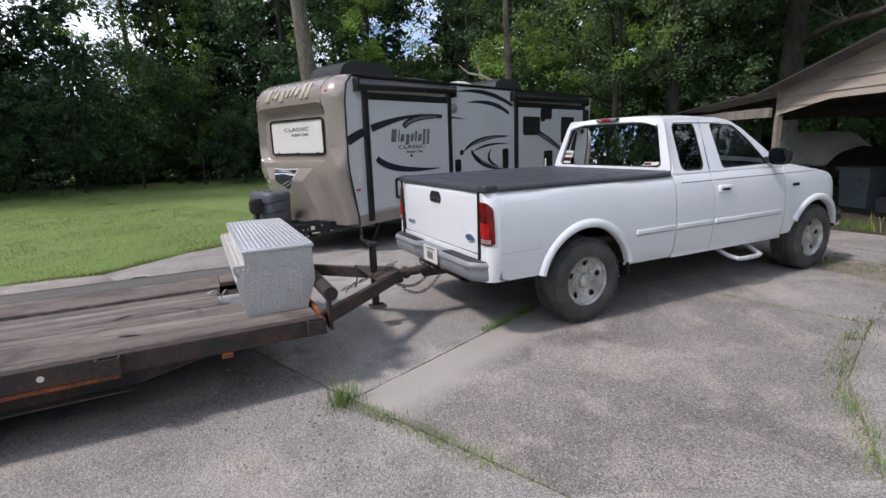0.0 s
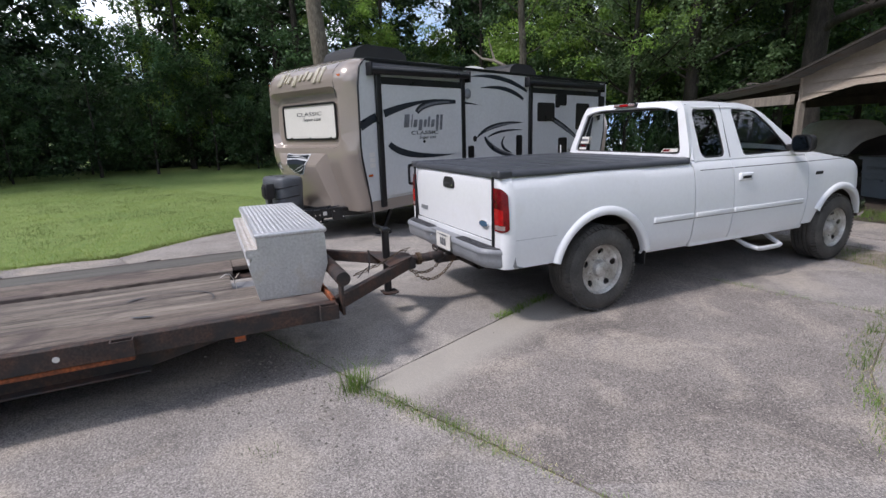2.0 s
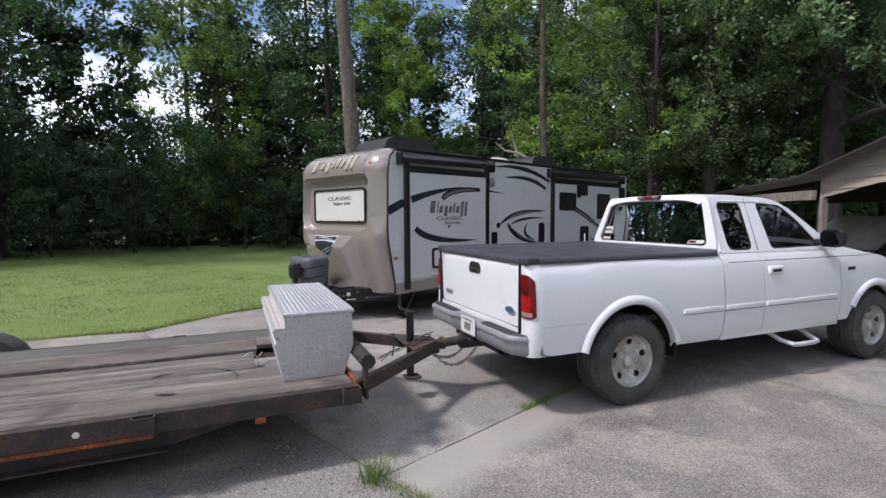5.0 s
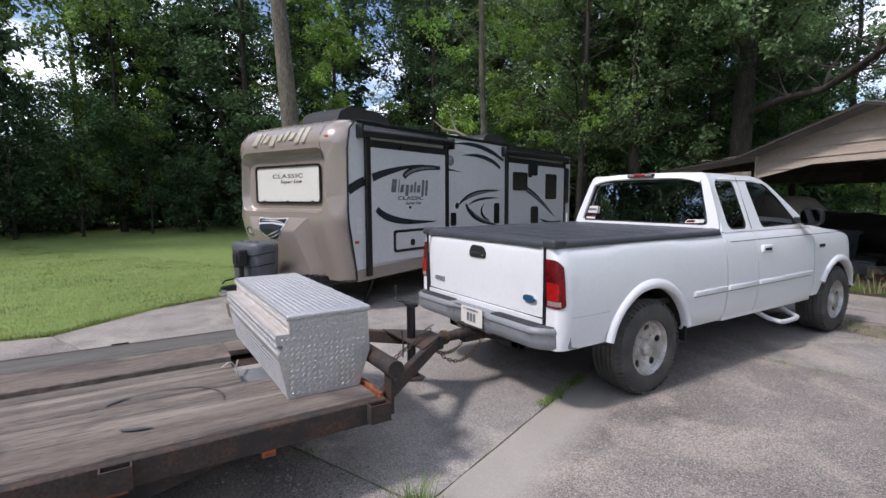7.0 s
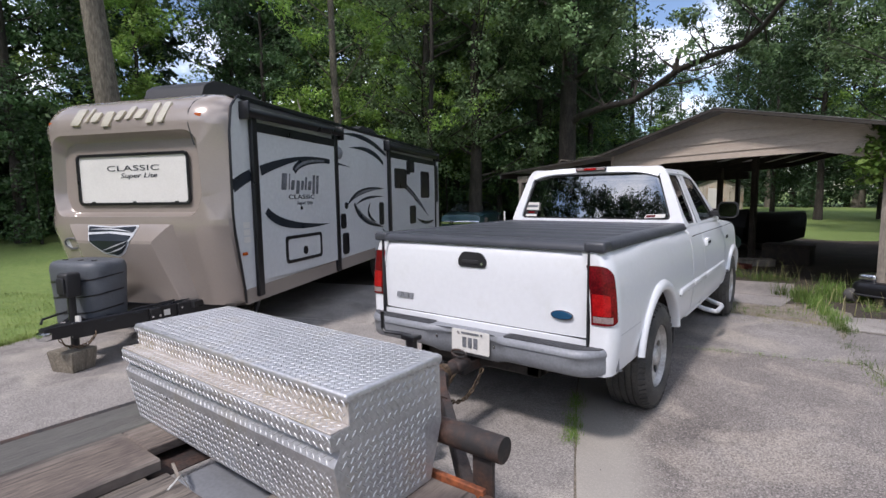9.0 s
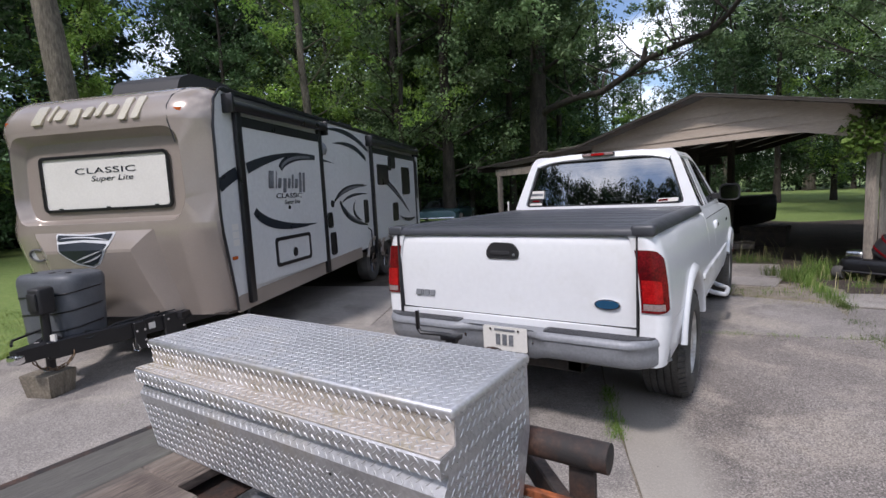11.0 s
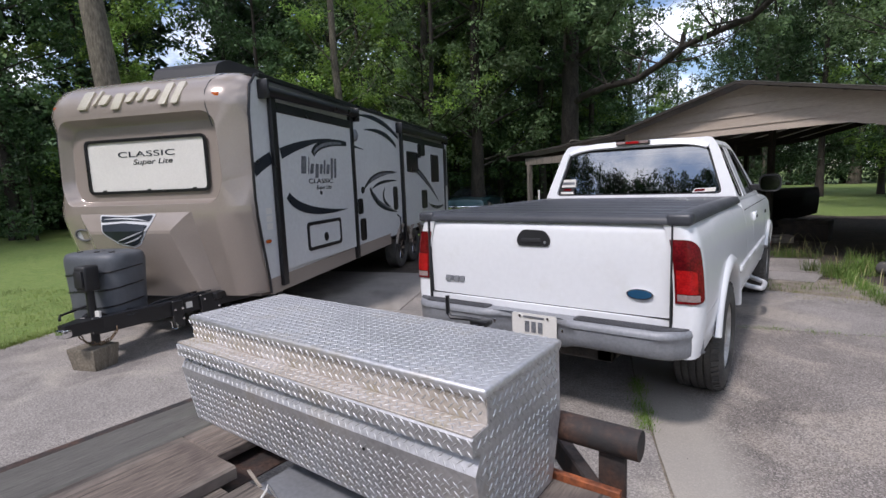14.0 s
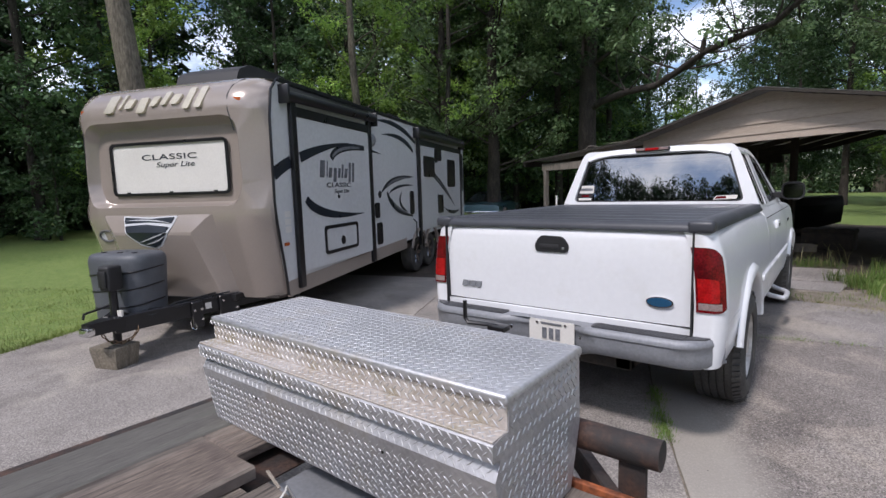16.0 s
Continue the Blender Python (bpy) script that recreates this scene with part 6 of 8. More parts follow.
    part("block", bm, M_WOODBLOCK, B, smooth=15)


build_rv()

# ---- flatbed trailer and tool box ----
def build_flatbed():
    F = thing("flatbed_trailer", pose(0, 0, 0), "old flatbed trailer with weathered planks and rusty steel frame", "flatbed trailer")
    Y1 = -8.2
    boards = [(-0.965, -0.648, -2.46, M_DECK_DULL), (-0.645, -0.235, -3.0, M_DECK), (-0.115, 0.342, -3.03, M_DECK_GREY), (0.345, 0.658, -2.44, M_DECK_GREY), (0.661, 0.962, -2.44, M_DECK)]
    rnd = random.Random(8)
    for x0, x1, y0, m in boards:
        bm = bmesh.new()
        n = 30
        rows = []
        for k in range(n + 1):
            y = y0 + (Y1 - y0) * k / n
            z = 0.53 + 0.004 * noise.noise(Vector((x0 * 3, y * 0.9, 0)))
            j = 0.005 * noise.noise(Vector((x0 * 9, y * 3, 5)))
            rows.append([Vector((x0 + j, y, z - 0.045)), Vector((x0 + j, y, z - 0.006)), Vector((x0 + j + 0.008, y, z)), Vector(((x0 + x1) / 2, y, z - 0.003)), Vector((x1 + j - 0.008, y, z + 0.002)), Vector((x1 + j, y, z - 0.006)), Vector((x1 + j, y, z - 0.045))])
        vs = grid(bm, rows, close_v=True)
        bm.faces.new(vs[0])
        bm.faces.new(vs[-1][::-1])
        part("plank", bm, m, F, smooth=40)
    part("short_plank", bbox(-0.643, -0.375, -2.994, -2.46, 0.485, 0.529, 0.006), M_DECK, F)
    part("lower_board", bbox(-0.27, -0.08, Y1, -3.06, 0.442, 0.480, 0.004), M_DECK_GREY, F)
    # two added sheets hide the pale ground and stand for the bay's shade
    part("bay_shade_sheet", bbox(-0.23, 0.34, -3.05, -2.46, 0.41, 0.416, 0.0), M_BUMPER, F, "added grey sheet standing for shaded ground under the open bay")
    part("bay_dark_sheet", bbox(-0.62, -0.24, -3.30, -2.46, 0.442, 0.448, 0.0), M_RUST, F)
    # rubbed ring where a wheel has lain
    bm = bmesh.new()
    for a0, a1, w in ((70, 200, 0.012), (205, 232, 0.028), (325, 352, 0.03)):
        pts = []
        for k in range(25):
            a = radians(a0 + (a1 - a0) * k / 24)
            pts.append([Vector((0.49 + (0.255 + s * w * (0.4 + 0.6 * math.sin(math.pi * k / 24))) * math.cos(a), -3.47 + (0.31 + s * w * (0.4 + 0.6 * math.sin(math.pi * k / 24))) * math.sin(a), 0.5385)) for s in (-0.5, 0.5)])
        grid(bm, pts)
    part("rubbed_ring", bm, M_STEP, F, "dark rubbed ring on the planks", smooth=0)
    # side rails with stake pockets
    for s in (-1, 1):
        rail = part("side_rail", bbox(s * 0.965, s * 1.02, Y1, -2.40, 0.40, 0.525, 0.006), M_RUST, F)
        for y in (-2.46, -3.66, -4.86, -6.06, -7.26):
            bm = bmesh.new()
            box(bm, s * 1.02, s * 1.075, y - 0.06, y - 0.052, 0.42, 0.52)
            box(bm, s * 1.02, s * 1.075, y + 0.052, y + 0.06, 0.42, 0.52)
            box(bm, s * 1.067, s * 1.075, y - 0.052, y + 0.052, 0.42, 0.52)
            part("stake_pocket", bm, M_RUST, rail, smooth=0)
        # deep main beam that rises to the tongue
        bm = plate([(-2.42, 0.395), (-2.95, 0.395), (-3.55, 0.27), (Y1, 0.22), (Y1, 0.40), (-2.42, 0.42)], [], lambda u, v: Vector((s * 0.90, u, v)), 0.01)
        main = part("main_beam", bm, M_RUST, F)
        bm = bmesh.new()
        beam(bm, (s * 0.93, -3.62, 0.375), (s * 0.93, Y1, 0.36), 0.11, 0.03)
        part("lower_flange", bm, M_ORANGE, main, "orange rusted lower flange")
        bm = bmesh.new()
        beam(bm, (s * 0.93, -3.55, 0.268), (s * 0.93, Y1, 0.218), 0.09, 0.012)
        part("bottom_flange", bm, M_RUST, main)
        part("marker_lamp", bbox(s * 0.96, s * 1.0, -3.06, -3.0, 0.375, 0.398, 0.004), M_AMBER, rail)
        part("lamp_bracket", bbox(s * 0.965, s * 0.985, -3.065, -2.995, 0.35, 0.41, 0.004), M_ORANGE, rail)
    part("white_mark", cyl(bmesh.new(), (1.0185, -3.985, 0.46), (1.0215, -3.985, 0.46), 0.018, seg=12), M_PANEL, F, "white paint spot")
    for y in (-3.2, -4.0, -4.8, -5.6, -6.4, -7.2, -8.0):
        part("cross_member", bbox(-0.89, 0.89, y - 0.03, y + 0.03, 0.36, 0.438, 0.004), M_RUST, F)
    # front header: angle, pipe and posts
    part("front_angle", bbox(-0.96, 0.98, -2.425, -2.40, 0.42, 0.545, 0.003), M_ORANGE, F, "orange primed front angle")
    part("front_sill", bbox(-0.96, 0.98, -2.50, -2.43, 0.40, 0.483, 0.003), M_RUST, F)
    pipe = part("header_pipe", cyl(bmesh.new(), (-0.98, -2.34, 0.675), (1.02, -2.34, 0.675), 0.05, seg=20), M_RUST, F)
    for x in (-0.90, 0.93):
        part("header_post", bbox(x - 0.045, x + 0.045, -2.352, -2.33, 0.40, 0.66, 0.004), M_RUST, F)
    # tongue
    for s in (-1, 1):
        bm = bmesh.new()
        beam(bm, (s * 0.93, -2.42, 0.465), (s * 0.07, -1.50, 0.455), 0.05, 0.105, 0.006)
        part("tongue_beam", bm, M_RUST, F)
    part("tongue_head", bbox(-0.10, 0.10, -1.60, -1.44, 0.40, 0.51, 0.01), M_RUST, F)
    part("tongue_plate", plate([(-0.34, -1.78), (0.34, -1.78), (0.09, -1.47), (-0.09, -1.47)], [], lambda u, v: Vector((u, v, 0.52)), 0.01), M_RUST, F)
    part("coupler_neck", cyl(bmesh.new(), (0.0, -1.46, 0.465), (0.0, -1.24, 0.47), 0.042, seg=14), M_RUST, F)
    part("coupler_head", bbox(-0.055, 0.055, -1.27, -1.12, 0.44, 0.51, 0.025, 3), M_RUST, F)
    part("coupler_collar", lathe(bmesh.new(), [(0.042, -1.40), (0.06, -1.395), (0.06, -1.36), (0.042, -1.355)], 16, (0, 0, 0.466), "Y"), M_CHAIN, F)
    part("coupler_wheel", tube(bmesh.new(), [(0.06 * math.cos(2 * math.pi * k / 12), -1.20, 0.55 + 0.025 * math.sin(2 * math.pi * k / 12)) for k in range(13)], 0.008, 6), M_RUST, F)
    # jack with a crank
    J = part("jack_post", cyl(bmesh.new(), (0.02, -1.70, 0.20), (0.02, -1.70, 0.79), 0.035, seg=14), M_RVBLACK, F)
    part("jack_foot", plate([(-0.03, -1.76), (0.10, -1.76), (0.13, -1.68), (0.10, -1.62), (-0.03, -1.62)], [], lambda u, v: Vector((u, v, 0.205)), 0.012), M_RUST, F)
    part("jack_cap", bbox(-0.03, 0.07, -1.74, -1.66, 0.77, 0.80, 0.008, 2), M_RVBLACK, J)
    part("jack_crank", tube(bmesh.new(), [(0.02, -1.70, 0.79), (-0.03, -1.72, 0.80), (-0.15, -1.74, 0.80), (-0.17, -1.74, 0.82), (-0.17, -1.74, 0.92)], 0.012, 8), M_RVBLACK, J)
    # safety chains: links along a sagging line
    for x0, x1, sag in ((0.06, 0.10, 0.16), (-0.05, -0.10, 0.13)):
        bm = bmesh.new()
        n = 17
        for k in range(n):
            t = (k + 0.5) / n
            p = Vector((x0 + (x1 - x0) * t, -1.52 + 0.46 * t, 0.43 - sag * 4 * t * (1 - t)))
            dz = -sag * 4 * (1 - 2 * t)
            d = Vector(((x1 - x0), 0.46, dz)).normalized()
            side = d.cross(Vector((1, 0, 0))).normalized() if k % 2 else d.cross(Vector((0, 1, 0.3))).normalized()
            pts = [p + d * 0.021 * math.cos(a) + side * 0.012 * math.sin(a) for a in [2 * math.pi * j / 8 for j in range(9)]]
            tube(bm, pts, 0.0045, 5, False)
        part("safety_chain", bm, M_CHAIN, F)
    # wiring and rope tangled over the tongue
    for seed in (1, 2, 3):
        rnd = random.Random(seed)
        pts = [(0.55 - 0.11 * k + rnd.uniform(-0.03, 0.03), -2.15 + 0.12 * k + rnd.uniform(-0.03, 0.03), 0.535 + rnd.uniform(0.0, 0.03)) for k in range(7)]
        part("wire", tube(bmesh.new(), pts, 0.004, 5), M_CHAIN if seed != 2 else M_UNDER, F)
    part("loose_iron", tube(bmesh.new(), [(0.45, -2.0, 0.53), (0.40, -1.97, 0.60), (0.38, -1.97, 0.70)], 0.006, 5), M_RUST, F)
    part("rope_end", tube(bmesh.new(), [(0.02, -2.99, 0.42), (0.0, -3.0, 0.50), (0.01, -3.03, 0.56), (0.05, -3.06, 0.575), (0.06, -3.10, 0.555)], 0.0035, 5), M_PANEL, F)
    bm = bmesh.new()
    beam(bm, (-0.23, -2.955, 0.495), (-0.10, -2.99, 0.49), 0.012, 0.006, 0.001)
    part("steel_scrap", bm, M_POST, F)
    # wheels and fenders far back
    for s in (-1, 1):
        for y in (-5.15, -6.0):
            w = new("wheel")
            w.parent = F
            w.matrix_basis = pose(s * 1.27, y, 0.33, 0, 0, 0 if s > 0 else 180)
            part("tyre", lathe(bmesh.new(), [(0.18, 0), (0.2, 0.012), (0.28, 0.014), (0.315, 0.0), (0.33, -0.03), (0.33, -0.16), (0.30, -0.19), (0.18, -0.19)], 36), M_RUBBER, w)
            part("rim", lathe(bmesh.new(), [(0.0, -0.03), (0.05, -0.03), (0.06, -0.06), (0.17, -0.06), (0.19, 0.0)], 24), M_RUST, w)
        part("axle_bar", cyl(bmesh.new(), (s * 0.2, -5.15, 0.33), (s * 1.1, -5.15, 0.33), 0.035), M_RUST, F)


build_flatbed()


def diamonds(bm, o, eu, ev, w, h, pitch=0.032, margin=0.010, long=0.0138, wide=0.0030, high=0.0021):
    """Raised tread bars, turned by quarters in turn, over a flat face."""
    o, eu, ev = Vector(o), Vector(eu).normalized(), Vector(ev).normalized()
    nn = eu.cross(ev)
    vs, fs = [], []
    nu, nv = int((w - 2 * margin) / pitch), int((h - 2 * margin) / (pitch / 2))
    for j in range(nv + 1):
        for i in range(nu + 1):
            u = margin + i * pitch + (pitch / 2 if j % 2 else 0)
            v = margin + j * pitch / 2
            if u > w - margin or v > h - margin:
                continue
            a = radians(45 if j % 2 else -45)
            d, s = eu * math.cos(a) + ev * math.sin(a), -eu * math.sin(a) + ev * math.cos(a)
            c = o + eu * u + ev * v
            q = [bm.verts.new(p) for p in (c + d * long, c + s * wide, c - d * long, c - s * wide, c + d * long * 0.5 + nn * high, c - d * long * 0.5 + nn * high)]
            for f in ((0, 1, 4), (1, 5, 4), (1, 2, 5), (2, 3, 5), (3, 4, 5), (3, 0, 4)):
                bm.faces.new([q[t] for t in f])


def build_toolbox():
    B = thing("tool_box", pose(0.0, 0, 0), "diamond-plate aluminium tool chest on the flatbed deck", "tool box")
    X0, X1 = -0.755, 0.765
    Z = 0.532
    # end section: a leaning front, a flange, the ledge that stands proud, the riser under the lid, the back
    body = [(-2.868, Z), (-2.914, 0.772), (-2.916, 0.784), (-2.890, 0.826), (-2.890, 0.838), (-2.924, 0.840), (-2.926, 0.886), (-2.921, 0.891), (-2.848, 0.897), (-2.846, 0.975), (-2.392, 0.975), (-2.385, 0.74), (-2.455, Z)]
    bm = plate(body, [], lambda u, v: Vector((X0, u, v)))
    made = bmesh.ops.extrude_face_region(bm, geom=bm.faces[:])
    for v in made["geom"]:
        if isinstance(v, bmesh.types.BMVert):
            v.co.x = X1
    chest = part("chest", bm, M_TREAD, B, smooth=25)
    ledge = part("ledge", bbox(X0 + 0.002, X1 - 0.002, -2.9225, -2.850, 0.892, 0.8985, 0.0015), M_TREAD_DIRTY, B)
    riser = part("riser", bbox(X0 + 0.002, X1 - 0.002, -2.8505, -2.846, 0.8975, 0.974, 0.001), M_TREAD_DIRTY, B)
    lid = part("lid", bbox(X0 - 0.003, X1 + 0.005, -2.864, -2.374, 0.968, 1.0, 0.011, 3), M_TREAD, B)
    L = X1 - X0
    def pattern(owner, *faces):
        bm = bmesh.new()
        for o, eu, ev, w, h, more in faces:
            diamonds(bm, o, eu, ev, w, h, **more)
        part("tread_pattern", bm, M_TREAD_BAR, owner, smooth=0)
    slim = {"margin": 0.008}
    pattern(chest, ((X0, -2.8685, Z + 0.003), (1, 0, 0), (0, -0.046, 0.240), L, 0.242, {}),
            ((X0, -2.9245, 0.838), (1, 0, 0), (0, -0.002, 0.048), L, 0.050, slim),
            ((X0, -2.9162, 0.7842), (1, 0, 0), (0, 0.026, 0.042), L, 0.0494, {"margin": 0.009}))
    pattern(ledge, ((X0, -2.922, 0.8988), (1, 0, 0), (0, 1, 0), L, 0.070, {"high": 0.0013}))
    pattern(riser, ((X0, -2.8508, 0.900), (1, 0, 0), (0, 0, 1), L, 0.074, {}))
    pattern(lid, ((X0, -2.860, 1.0003), (1, 0, 0), (0, 1, 0), L, 0.485, {"high": 0.0014}),
            ((X0, -2.8643, 0.966), (1, 0, 0), (0, 0, 1), L, 0.028, slim),
            ((X0, -2.8650, 0.9885), (1, 0, 0), (0, 0.011, 0.011), L, 0.0165, {"margin": 0.0082, "pitch": 0.016, "long": 0.0095}),
            ((X1 + 0.0053, -2.860, 0.968), (0, 1, 0), (0, 0, 1), 0.485, 0.030, slim))
    pattern(chest, ((X1 + 0.0005, -2.872, Z + 0.003), (0, 1, 0), (0, 0, 1), 0.405, 0.235, {}),
            ((X1 + 0.0005, -2.900, 0.755), (0, 1, 0), (0, 0, 1), 0.505, 0.070, {}),
            ((X1 + 0.0005, -2.920, 0.842), (0, 1, 0), (0, 0, 1), 0.525, 0.050, slim),
            ((X1 + 0.0005, -2.840, 0.895), (0, 1, 0), (0, 0, 1), 0.440, 0.082, slim))
    for x in (-0.35, 0.35):
        part("drain_hole", cyl(bmesh.new(), (x, -2.90, 0.735), (x, -2.9095, 0.734), 0.006, seg=8), M_SEAM, chest)


build_toolbox()

# ---- carport and what stands in it ----
CP = pose(-1.95, 7.55, 0, 0, 0, -28)


def build_carport():
    C = thing("carport", CP, "open timber carport with tan gable siding and a low metal roof", "carport")
    def rake(u):
        return 2.42 + (2.985 - 2.42) * u / 2.7 if u < 2.7 else 2.985 - (2.985 - 2.45) * (u - 2.7) / 2.35
    def low(u):
        return 1.97 + 0.21 * min(1.0, u / 1.45) if u < 4.25 else 2.18 - 0.18 * (u - 4.25) / 0.8
    z = 1.95
    step = 0.175
    us = [5.05 * k / 60 for k in range(61)]
    while z < 3.0:
        def lay(u, v):
            return Vector((u, -0.018 * (1 - (v - z) / step), v))
        run = []
        for a, b in list(zip(us, us[1:])) + [(9.0, 9.1)]:
            za0, za1 = max(z, low(a)), min(z + step, rake(a))
            zb0, zb1 = max(z, low(b)), min(z + step, rake(b))
            if a < 5.1 and za1 > za0 and zb1 > zb0:
                run.append((a, b, za0, za1, zb0, zb1))
            elif run:
                bm = bmesh.new()
                for c, d, c0, c1, d0, d1 in run:
                    bm.faces.new([bm.verts.new(lay(*p)) for p in ((c, c0), (d, d0), (d, d1), (c, c1))])
                    if c0 <= z + 1e-6 and d0 <= z + 1e-6:
                        bm.faces.new([bm.verts.new(p) for p in (lay(c, c0), lay(d, d0), lay(d, d0) + Vector((0, 0.02, 0)), lay(c, c0) + Vector((0, 0.02, 0)))])
                bmesh.ops.remove_doubles(bm, verts=bm.verts, dist=0.0005)
                part("siding_board", bm, M_SIDING, C, smooth=20)
                run = []
        z += step
    part("gable_back", plate([(u, low(u) + 0.02) for u in (0, 1.45, 4.25, 5.05)] + [(5.05, 2.43), (2.7, 2.965), (0, 2.40)], [], lambda u, v: Vector((u, 0.03, v)), 0.03), M_SHADED_WOOD, C)
    part("corner_board", bbox(-0.03, 0.03, -0.03, 0.03, 1.93, 2.42, 0.004), M_SIDING, C)
    # roof slopes: sheets with ribs, deep edge boards
    depth0, depth1 = -0.32, 7.5
    slopes = (("roof_slope", (2.7, 3.045), (5.62, 2.375)), ("roof_slope", (2.7, 3.045), (-0.2, 2.445)), ("lean_to_roof", (-0.2, 2.44), (-4.35, 2.24)))
    for name, (u0, z0), (u1, z1) in slopes:
        bm = bmesh.new()
        rows = []
        n = 44
        for k in range(n + 1):
            y = depth0 + (depth1 - depth0) * k / n
            rib = 0.012 * (k % 2)
            rows.append([Vector((u0, y, z0 + rib)), Vector(((u0 + u1) / 2, y, (z0 + z1) / 2 + rib)), Vector((u1, y, z1 + rib))])
        grid(bm, rows)
        bmesh.ops.solidify(bm, geom=bm.faces[:], thickness=0.008)
        S = part(name, bm, M_METALROOF, C, "weathered metal roofing", smooth=0)
        bm = bmesh.new()
        beam(bm, (u0, depth0 + 0.02, z0 - 0.03), (u1, depth0 + 0.02, z1 - 0.03), 0.03, 0.045)
        part("rake_board", bm, M_ROOFEDGE, S)
        for y in (0.6, 1.5, 2.4, 3.3, 4.2, 5.1, 6.0, 6.9):
            bm = bmesh.new()
            beam(bm, (u0, y, z0 - 0.09), (u1, y, z1 - 0.09), 0.04, 0.13, 0)
            part("rafter", bm, M_SHADED_WOOD, C)
    # beams and posts behind the front row get the darkened timber
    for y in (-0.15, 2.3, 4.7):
        part("cross_beam", bbox(-3.6 if y < 0 else -4.2, 0.0, y - 0.04, y + 0.04, 1.93, 2.12, 0.006), M_POST if y < 0 else M_SHADED_WOOD, C)
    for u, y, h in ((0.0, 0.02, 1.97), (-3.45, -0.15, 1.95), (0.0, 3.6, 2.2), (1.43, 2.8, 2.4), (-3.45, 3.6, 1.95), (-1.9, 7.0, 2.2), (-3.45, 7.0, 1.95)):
        part("post", bbox(u - 0.055, u + 0.055, y - 0.055, y + 0.055, -0.03, h, 0.006), M_POST if y < 1 else M_SHADED_WOOD, C)
    part("fascia", bbox(-4.36, -4.32, depth0, depth1, 2.08, 2.23, 0.004), M_ROOFEDGE, C)
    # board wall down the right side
    W = part("wall_frame", bbox(5.06, 5.12, 0.30, 7.4, 2.0, 2.12, 0.004), M_SHADED_WOOD, C)
    rnd = random.Random(3)
    y = 0.25
    while y < 7.3:
        w = rnd.uniform(0.13, 0.20)
        part("wall_board", bbox(5.12 + rnd.uniform(-0.004, 0.004), 5.145 + rnd.uniform(-0.002, 0.006), y, y + w - 0.008, rnd.uniform(0.0, 0.05), 2.20, 0.004), M_BOARD, C, smooth=0)
        y += w
    part("wall_post", bbox(5.0, 5.12, 0.12, 0.24, -0.03, 2.1, 0.008), M_POST, C)
    part("gable_post", bbox(4.97, 5.05, -0.02, 0.06, 1.95, 2.1, 0.006), M_POST, C)


build_carport()


def fallen_branches():
    """Bare branches that have come down on the low roof."""
    B = thing("fallen_branches", CP, "bare fallen branches lying on the low carport roof", "branches")
    rnd = random.Random(40)
    for k in range(9):
        u, y = rnd.uniform(-1.9, -0.3), rnd.uniform(-0.25, 1.2)
        z = 2.46 + 0.048 * (u + 0.2) + 0.02
        d = Vector((rnd.uniform(-1, 1), rnd.uniform(-0.5, 0.6), 0)).normalized()
        path = [Vector((u, y, z)) + d * 0.22 * j + Vector((rnd.uniform(-0.05, 0.05), rnd.uniform(-0.05, 0.05), 0.05 * abs(d.x) * (j if d.x > 0 else 0) + rnd.uniform(0.0, 0.05))) for j in range(6)]
        part("branch", tube(bmesh.new(), path, [0.014 * (1 - 0.13 * j) for j in range(6)], 5), M_POST, B)


fallen_branches()


